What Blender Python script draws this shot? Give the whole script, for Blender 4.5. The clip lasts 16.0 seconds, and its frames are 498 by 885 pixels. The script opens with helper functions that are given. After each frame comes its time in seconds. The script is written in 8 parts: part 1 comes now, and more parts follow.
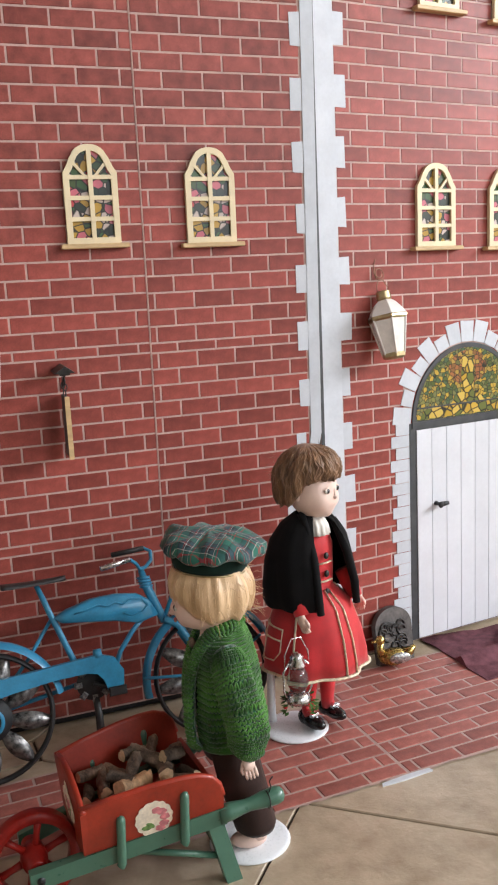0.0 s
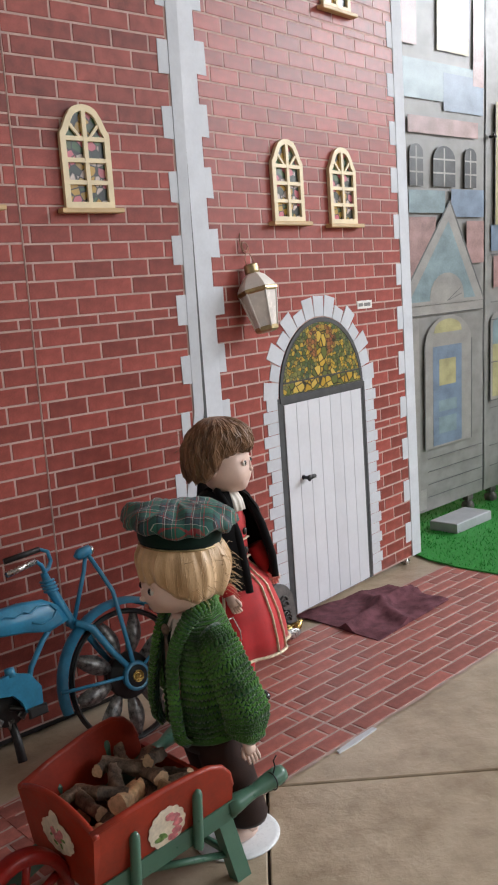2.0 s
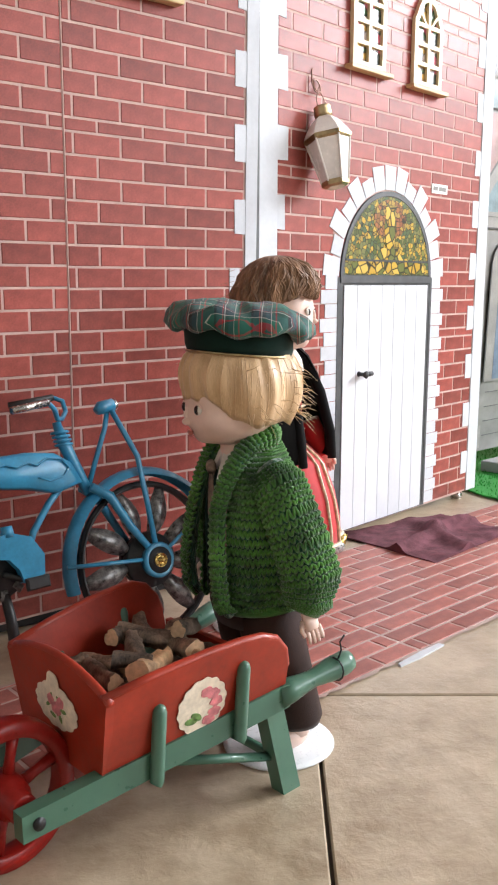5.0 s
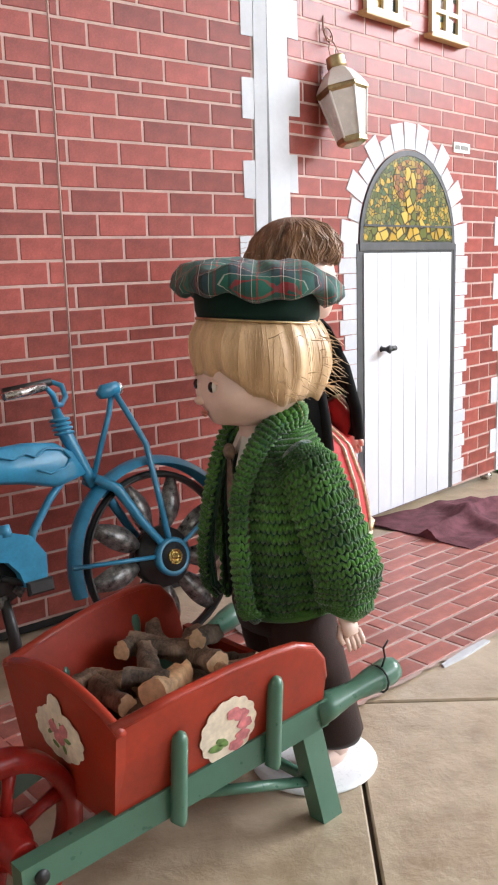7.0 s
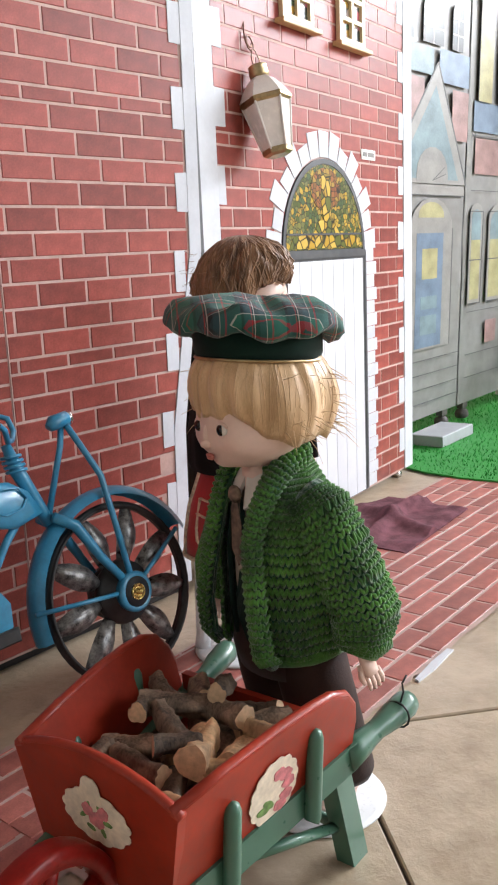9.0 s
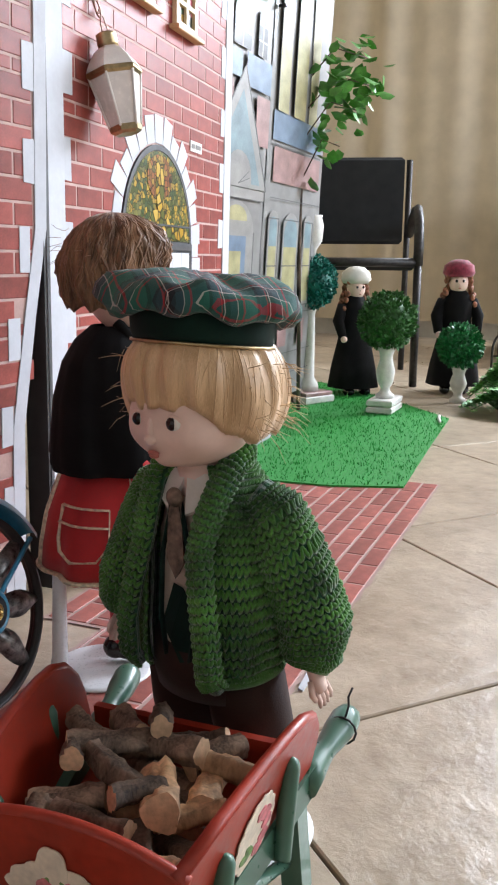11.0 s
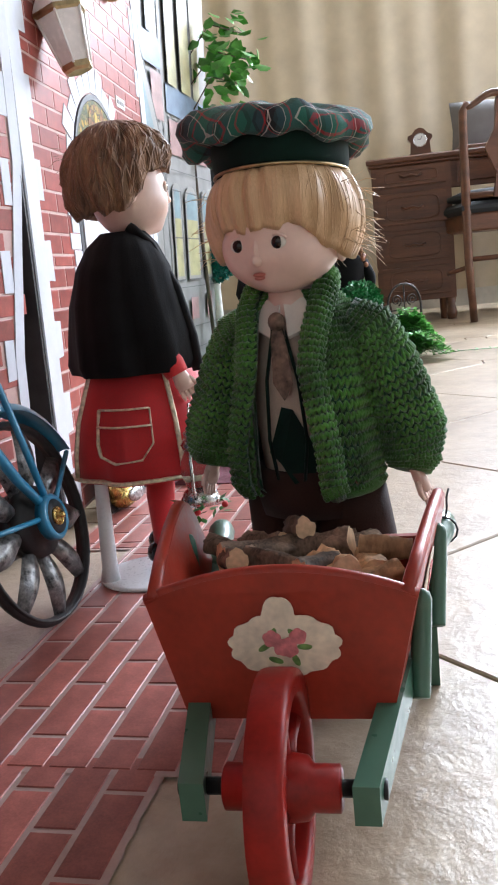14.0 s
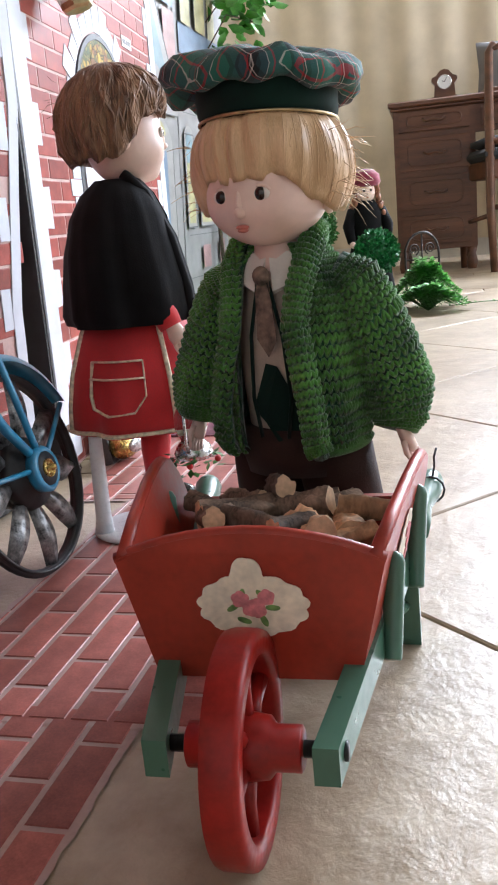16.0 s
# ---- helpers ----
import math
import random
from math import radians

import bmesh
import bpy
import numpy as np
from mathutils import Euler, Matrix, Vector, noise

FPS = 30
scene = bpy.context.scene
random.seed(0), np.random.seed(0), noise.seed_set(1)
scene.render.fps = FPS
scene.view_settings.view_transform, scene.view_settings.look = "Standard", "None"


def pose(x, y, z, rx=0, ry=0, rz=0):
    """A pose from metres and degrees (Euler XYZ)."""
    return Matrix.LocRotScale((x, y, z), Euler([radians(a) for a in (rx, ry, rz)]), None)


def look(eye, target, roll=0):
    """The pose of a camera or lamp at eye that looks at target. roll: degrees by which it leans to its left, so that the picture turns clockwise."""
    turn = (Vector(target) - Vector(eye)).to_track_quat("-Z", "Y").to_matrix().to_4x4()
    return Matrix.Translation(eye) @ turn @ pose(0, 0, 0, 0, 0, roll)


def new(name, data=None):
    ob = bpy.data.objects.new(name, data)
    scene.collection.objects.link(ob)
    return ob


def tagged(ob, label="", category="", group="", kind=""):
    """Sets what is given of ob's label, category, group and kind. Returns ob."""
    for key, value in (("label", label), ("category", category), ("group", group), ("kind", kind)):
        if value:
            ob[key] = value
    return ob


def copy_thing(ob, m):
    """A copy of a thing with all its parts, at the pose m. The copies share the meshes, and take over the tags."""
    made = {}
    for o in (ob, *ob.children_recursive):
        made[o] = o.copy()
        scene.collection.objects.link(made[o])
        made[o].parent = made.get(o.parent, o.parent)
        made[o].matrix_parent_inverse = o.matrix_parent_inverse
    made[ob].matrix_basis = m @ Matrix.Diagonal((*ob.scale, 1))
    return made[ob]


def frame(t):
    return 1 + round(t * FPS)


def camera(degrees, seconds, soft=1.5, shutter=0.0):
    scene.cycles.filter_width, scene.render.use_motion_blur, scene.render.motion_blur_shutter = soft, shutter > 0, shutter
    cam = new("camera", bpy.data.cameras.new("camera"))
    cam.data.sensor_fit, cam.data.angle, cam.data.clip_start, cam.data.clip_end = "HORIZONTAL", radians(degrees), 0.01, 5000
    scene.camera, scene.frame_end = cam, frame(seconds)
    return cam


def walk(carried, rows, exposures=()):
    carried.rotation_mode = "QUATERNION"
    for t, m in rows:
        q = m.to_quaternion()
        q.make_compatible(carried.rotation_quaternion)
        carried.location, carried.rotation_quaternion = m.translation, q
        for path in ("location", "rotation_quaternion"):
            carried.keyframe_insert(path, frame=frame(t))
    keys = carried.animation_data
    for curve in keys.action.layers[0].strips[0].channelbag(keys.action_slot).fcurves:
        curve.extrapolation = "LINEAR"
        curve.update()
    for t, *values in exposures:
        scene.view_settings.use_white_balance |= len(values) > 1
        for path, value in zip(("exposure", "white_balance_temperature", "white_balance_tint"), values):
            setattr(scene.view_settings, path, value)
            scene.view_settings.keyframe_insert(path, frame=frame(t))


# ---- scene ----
cam = camera(32.7, 16.0, soft=2.1)
PATH = [
    (0, (0.15, 0.077, 0.706), (-0.063, 2.038, 0.38), -3.3),
    (0.5, (0.048, 0.092, 0.694), (0.141, 2.061, 0.359), -4.4),
    (1, (-0.023, 0.066, 0.724), (0.142, 2.029, 0.378), -3.7),
    (1.5, (-0.093, 0.093, 0.716), (0.191, 2.045, 0.386), -4.7),
    (2, (-0.164, 0.155, 0.644), (0.31, 2.071, 0.321), -5.0),
    (2.2, (-0.191, 0.168, 0.617), (0.297, 2.077, 0.277), -5.0),
    (2.5, (-0.202, 0.175, 0.579), (0.272, 2.09, 0.252), -5.3),
    (3, (-0.211, 0.172, 0.55), (0.257, 2.087, 0.214), -5.5),
    (3.5, (-0.21, 0.226, 0.546), (0.248, 2.143, 0.207), -5.6),
    (4, (-0.188, 0.284, 0.529), (0.263, 2.203, 0.19), -1.0),
    (4.2, (-0.192, 0.302, 0.493), (0.26, 2.222, 0.158), -0.7),
    (6.3, (-0.187, 0.424, 0.406), (0.264, 2.339, 0.043), -1.9),
    (6.5, (-0.187, 0.434, 0.404), (0.258, 2.349, 0.038), -2.2),
    (7, (-0.178, 0.453, 0.408), (0.249, 2.371, 0.038), -2.7),
    (7.5, (-0.178, 0.457, 0.405), (0.233, 2.376, 0.022), -3.1),
    (8, (-0.173, 0.451, 0.413), (0.242, 2.369, 0.025), -3.3),
    (8.5, (-0.195, 0.448, 0.432), (0.25, 2.359, 0.041), -3.3),
    (9, (-0.275, 0.518, 0.449), (0.468, 2.328, 0.034), -3.6),
    (9.5, (-0.338, 0.576, 0.43), (0.568, 2.303, -0.012), -4.1),
    (9.7, (-0.341, 0.586, 0.433), (0.679, 2.25, -0.004), -2.5),
    (11.8, (-0.423, 0.678, 0.432), (0.936, 2.084, 0.014), -0.7),
    (12, (-0.443, 0.682, 0.414), (0.965, 2.039, -0.006), -1.1),
    (12.5, (-0.476, 0.694, 0.368), (1.061, 1.904, -0.051), -0.8),
    (13, (-0.496, 0.709, 0.353), (1.116, 1.821, -0.052), -3.7),
    (13.5, (-0.515, 0.724, 0.331), (1.045, 1.913, -0.06), -4.7),
    (14, (-0.527, 0.722, 0.314), (0.95, 2.012, -0.079), -5.8),
    (14.5, (-0.523, 0.709, 0.283), (0.925, 2.025, -0.132), -6.1),
    (15, (-0.517, 0.705, 0.27), (0.915, 2.026, -0.178), -6.0),
    (15.5, (-0.509, 0.702, 0.273), (0.915, 2.019, -0.214), -5.6),
    (16, (-0.503, 0.707, 0.316), (0.915, 2.023, -0.191), -5.4),
]
EXPOSURES = [(0.0, -0.85, 6200, 10), (2.0, -1.30, 6200, 10), (3.0, -0.85, 6200, 10), (4.0, -0.45, 6200, 10), (7.0, -0.40, 6150, 10), (9.5, -0.47, 6100, 10), (12.0, -0.69, 5680, 10), (13.0, -0.86, 5680, 10), (13.6, -0.54, 5650, 10), (14.5, -0.24, 5650, 10), (16.0, -0.22, 5650, 10)]
walk(cam, [(t, look(eye, target, roll)) for t, eye, target, roll in PATH], EXPOSURES)

# ---- world and light ----
world = bpy.data.worlds.new("world")
scene.world = world
world.use_nodes = True
wn = world.node_tree
sky = wn.nodes.new("ShaderNodeTexSky")
sky.sky_type, sky.sun_disc, sky.sun_elevation, sky.sun_rotation = "NISHITA", False, radians(40), radians(70)
wn.links.new(sky.outputs[0], wn.nodes["Background"].inputs[0])
wn.nodes["Background"].inputs[1].default_value = 0.12

E1, E2 = Vector((0.89, 0.456, 0)).normalized(), Vector((-0.456, 0.89, 0)).normalized()
ROOM_TURN = math.degrees(math.atan2(E1.y, E1.x))


def at_room(a, b, z=0.0):
    """A place in the room: a metres towards the desk wall, b towards the screens."""
    return E1 * a + E2 * b + Vector((0, 0, z))


def window_light(name, eye, target, width, height, watts, colour):
    data = bpy.data.lights.new(name, "AREA")
    data.shape, data.size, data.size_y, data.energy, data.color = "RECTANGLE", width, height, watts, colour
    lamp = new(name, data)
    lamp.matrix_world = look(eye, target)
    return lamp


BACK_A, FRONT_A, NORTH_B, SOUTH_B, CEIL = 5.0, -2.6, 3.1, -2.4, 2.9
window_light("window_light", at_room(BACK_A - 0.02, -0.5, 2.2), at_room(0, -0.5, 0.7), 3.2, 0.95, 730.0, (0.95, 0.96, 0.98))
# fill light added to brighten the screens from the front, no known window there
window_light("side_fill_light", at_room(2.3, SOUTH_B + 0.02, 1.6), at_room(2.3, 0, 1.6), 2.2, 1.3, 92.0, (0.97, 0.98, 1.0))


# ---- materials ----
def shader(name):
    m = bpy.data.materials.new(name)
    m.use_nodes = True
    return m, m.node_tree, m.node_tree.nodes["Principled BSDF"]


def node(tree, kind, **values):
    n = tree.nodes.new(kind)
    for k, v in values.items():
        n.inputs[k].default_value = v
    return n


def material(name, colour, rough=0.6, metal=0.0, vary=0.15, scale=30.0, fine=300.0, bump=0.15, sheen=0.0, coat=0.0, spread=0.0, tint=None, stretch=None, spec=0.5):
    """A plain surface with variation at two sizes, relief, and, with spread, a tone of its own for each object."""
    m, tree, p = shader(name)
    link = tree.links.new
    coords = tree.nodes.new("ShaderNodeTexCoord")
    source = coords.outputs["Object"]
    if stretch:
        mapping = node(tree, "ShaderNodeMapping", Scale=stretch)
        link(source, mapping.inputs[0])
        source = mapping.outputs[0]
    big, small = node(tree, "ShaderNodeTexNoise", Scale=scale, Detail=4.0), node(tree, "ShaderNodeTexNoise", Scale=fine, Detail=3.0)
    link(source, big.inputs["Vector"])
    link(source, small.inputs["Vector"])
    ramp = tree.nodes.new("ShaderNodeValToRGB")
    c = Vector(colour)
    dark, light = c * (1 - 1.6 * vary), (Vector(tint) if tint else c * (1 + 1.3 * vary))
    ramp.color_ramp.elements[0].color, ramp.color_ramp.elements[1].color = (*dark, 1), (*[min(1, v) for v in light], 1)
    ramp.color_ramp.elements[0].position, ramp.color_ramp.elements[1].position = 0.32, 0.68
    mix = node(tree, "ShaderNodeMix", Factor=0.3)
    link(big.outputs["Fac"], mix.inputs["A"])
    link(small.outputs["Fac"], mix.inputs["B"])
    link(mix.outputs["Result"], ramp.inputs[0])
    out = ramp.outputs[0]
    if spread:
        info, hsv = tree.nodes.new("ShaderNodeObjectInfo"), tree.nodes.new("ShaderNodeHueSaturation")
        rng = node(tree, "ShaderNodeMapRange")
        rng.inputs["To Min"].default_value, rng.inputs["To Max"].default_value = 1 - spread, 1 + spread
        link(info.outputs["Random"], rng.inputs["Value"])
        link(rng.outputs[0], hsv.inputs["Value"])
        link(out, hsv.inputs["Color"])
        out = hsv.outputs[0]
    link(out, p.inputs["Base Color"])
    rr = node(tree, "ShaderNodeMapRange")
    rr.inputs["To Min"].default_value, rr.inputs["To Max"].default_value = max(0.03, rough - 0.12), min(1, rough + 0.12)
    link(small.outputs["Fac"], rr.inputs["Value"])
    link(rr.outputs[0], p.inputs["Roughness"])
    p.inputs["Metallic"].default_value, p.inputs["Coat Weight"].default_value = metal, coat
    p.inputs["Sheen Weight"].default_value, p.inputs["Specular IOR Level"].default_value = sheen, spec
    if bump:
        b = node(tree, "ShaderNodeBump", Strength=bump, Distance=0.002)
        link(mix.outputs["Result"], b.inputs["Height"])
        link(b.outputs[0], p.inputs["Normal"])
    return m


def emit_free_glass(name, colour, rough=0.05):
    m, tree, p = shader(name)
    p.inputs["Base Color"].default_value = (*colour, 1)
    p.inputs["Roughness"].default_value, p.inputs["Transmission Weight"].default_value = rough, 0.95
    return m


def knit_material(name, dark, light, teal):
    """Chunky knit wool: rows of plaited stitches in two greens, with shade painted between them."""
    m, tree, p = shader(name)
    link = tree.links.new
    uv = tree.nodes.new("ShaderNodeUVMap")
    mapping = node(tree, "ShaderNodeMapping", Scale=(1, 1, 1))
    link(uv.outputs[0], mapping.inputs[0])
    wave = node(tree, "ShaderNodeTexWave", Scale=1.0, Distortion=1.6, Detail=1.5)
    wave.inputs["Detail Scale"].default_value = 2.0
    wave.bands_direction = "Y"
    rib = node(tree, "ShaderNodeTexVoronoi", Scale=1.0, Randomness=0.35)
    rib_map = node(tree, "ShaderNodeMapping", Scale=(1.0, 1.0, 1.0))
    rib_map.inputs["Scale"].default_value = (1.0, 1.0, 1)
    link(uv.outputs[0], rib_map.inputs[0])
    link(rib_map.outputs[0], rib.inputs["Vector"])
    link(mapping.outputs[0], wave.inputs["Vector"])
    coords = tree.nodes.new("ShaderNodeTexCoord")
    noise_n = node(tree, "ShaderNodeTexNoise", Scale=22.0, Detail=3.0)
    fuzz = node(tree, "ShaderNodeTexNoise", Scale=900.0, Detail=4.0)
    link(coords.outputs["Object"], noise_n.inputs["Vector"])
    link(coords.outputs["Object"], fuzz.inputs["Vector"])
    ramp = tree.nodes.new("ShaderNodeValToRGB")
    ramp.color_ramp.elements[0].color, ramp.color_ramp.elements[1].color = (*dark, 1), (*light, 1)
    ramp.color_ramp.elements[0].position, ramp.color_ramp.elements[1].position = 0.38, 0.62
    third = ramp.color_ramp.elements.new(0.5)
    third.color = (*teal, 1)
    link(noise_n.outputs["Fac"], ramp.inputs[0])
    # darkens the colour between stitches as painted shade; the relief sinks there too
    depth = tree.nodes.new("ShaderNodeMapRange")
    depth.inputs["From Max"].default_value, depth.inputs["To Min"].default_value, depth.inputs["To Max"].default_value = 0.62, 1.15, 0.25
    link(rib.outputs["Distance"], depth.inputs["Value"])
    gap_shade = node(tree, "ShaderNodeMix")
    gap_shade.data_type, gap_shade.blend_type = "RGBA", "MULTIPLY"
    gap_shade.inputs["Factor"].default_value = 0.75
    link(ramp.outputs[0], gap_shade.inputs["A"])
    link(depth.outputs[0], gap_shade.inputs["B"])
    link(gap_shade.outputs["Result"], p.inputs["Base Color"])
    p.inputs["Roughness"].default_value, p.inputs["Sheen Weight"].default_value = 0.85, 0.45
    p.inputs["Sheen Roughness"].default_value = 0.4
    add = tree.nodes.new("ShaderNodeMath")
    add.operation = "MULTIPLY_ADD"
    add.inputs[1].default_value = 0.35
    link(fuzz.outputs["Fac"], add.inputs[0])
    link(depth.outputs[0], add.inputs[2])
    b = node(tree, "ShaderNodeBump", Strength=0.9, Distance=0.004)
    link(add.outputs[0], b.inputs["Height"])
    link(b.outputs[0], p.inputs["Normal"])
    return m


def plaid_material(name):
    """Tartan cloth in green, grey-blue and dull red, with thin white lines."""
    m, tree, p = shader(name)
    link = tree.links.new
    coords = tree.nodes.new("ShaderNodeTexCoord")
    warp = node(tree, "ShaderNodeTexNoise", Scale=25.0)
    link(coords.outputs["Object"], warp.inputs["Vector"])
    off = tree.nodes.new("ShaderNodeVectorMath")
    off.operation = "MULTIPLY_ADD"
    off.inputs[1].default_value = (0.0022, 0.0022, 0.0022)
    link(warp.outputs["Color"], off.inputs[0])
    link(coords.outputs["Object"], off.inputs[2])
    turn = node(tree, "ShaderNodeMapping", Rotation=(0, 0, 0.5))
    link(off.outputs[0], turn.inputs[0])
    split = tree.nodes.new("ShaderNodeSeparateXYZ")
    link(turn.outputs[0], split.inputs[0])

    def stripes(axis, stops):
        frac = tree.nodes.new("ShaderNodeMath")
        frac.operation = "MULTIPLY"
        frac.inputs[1].default_value = 32.0
        link(split.outputs[axis], frac.inputs[0])
        fr = tree.nodes.new("ShaderNodeMath")
        fr.operation = "FRACT"
        link(frac.outputs[0], fr.inputs[0])
        ramp = tree.nodes.new("ShaderNodeValToRGB")
        ramp.color_ramp.interpolation = "CONSTANT"
        while len(ramp.color_ramp.elements) < len(stops):
            ramp.color_ramp.elements.new(0.5)
        for e, (pos, col) in zip(ramp.color_ramp.elements, stops):
            e.position, e.color = pos, (*col, 1)
        link(fr.outputs[0], ramp.inputs[0])
        return ramp.outputs[0]

    green, blue, red, white, dark = (0.014, 0.125, 0.088), (0.016, 0.055, 0.068), (0.40, 0.02, 0.025), (0.68, 0.62, 0.57), (0.004, 0.007, 0.010)
    stops = [(0.0, green), (0.3, dark), (0.36, blue), (0.52, red), (0.545, dark), (0.58, white), (0.60, dark), (0.7, blue), (0.84, white), (0.858, green), (0.96, red)]
    mix = node(tree, "ShaderNodeMix")
    mix.data_type = "RGBA"
    mix.inputs["Factor"].default_value = 0.5
    link(stripes("X", stops), mix.inputs["A"])
    link(stripes("Y", stops), mix.inputs["B"])
    link(mix.outputs["Result"], p.inputs["Base Color"])
    weave = node(tree, "ShaderNodeTexNoise", Scale=1400.0, Detail=2.0)
    link(coords.outputs["Object"], weave.inputs["Vector"])
    b = node(tree, "ShaderNodeBump", Strength=0.4, Distance=0.001)
    link(weave.outputs["Fac"], b.inputs["Height"])
    link(b.outputs[0], p.inputs["Normal"])
    p.inputs["Roughness"].default_value, p.inputs["Sheen Weight"].default_value = 0.8, 0.12
    return m


def glass_picture(name, colours, scale):
    """Leaded picture glass: irregular coloured pieces with black leading, under a gloss."""
    m, tree, p = shader(name)
    link = tree.links.new
    coords = tree.nodes.new("ShaderNodeTexCoord")
    cell, edge = node(tree, "ShaderNodeTexVoronoi", Scale=scale), node(tree, "ShaderNodeTexVoronoi", Scale=scale)
    edge.feature = "DISTANCE_TO_EDGE"
    link(coords.outputs["Object"], cell.inputs["Vector"])
    link(coords.outputs["Object"], edge.inputs["Vector"])
    ramp = tree.nodes.new("ShaderNodeValToRGB")
    ramp.color_ramp.interpolation = "CONSTANT"
    while len(ramp.color_ramp.elements) < len(colours):
        ramp.color_ramp.elements.new(0.5)
    for k, (e, col) in enumerate(zip(ramp.color_ramp.elements, colours)):
        e.position, e.color = k / len(colours), (*col, 1)
    link(cell.outputs["Color"], ramp.inputs[0])
    lead = tree.nodes.new("ShaderNodeMapRange")
    lead.inputs["From Min"].default_value, lead.inputs["From Max"].default_value = 0.03, 0.10
    link(edge.outputs["Distance"], lead.inputs["Value"])
    mix = node(tree, "ShaderNodeMix")
    mix.data_type = "RGBA"
    mix.inputs["A"].default_value = (0.012, 0.012, 0.01, 1)
    link(lead.outputs[0], mix.inputs["Factor"])
    link(ramp.outputs[0], mix.inputs["B"])
    link(mix.outputs["Result"], p.inputs["Base Color"])
    p.inputs["Roughness"].default_value = 0.3
    return m


def brick_print(name, colour, spread):
    return material(name, colour, rough=0.42, vary=0.24, scale=45, fine=700, bump=0.08, spread=spread, spec=0.25)


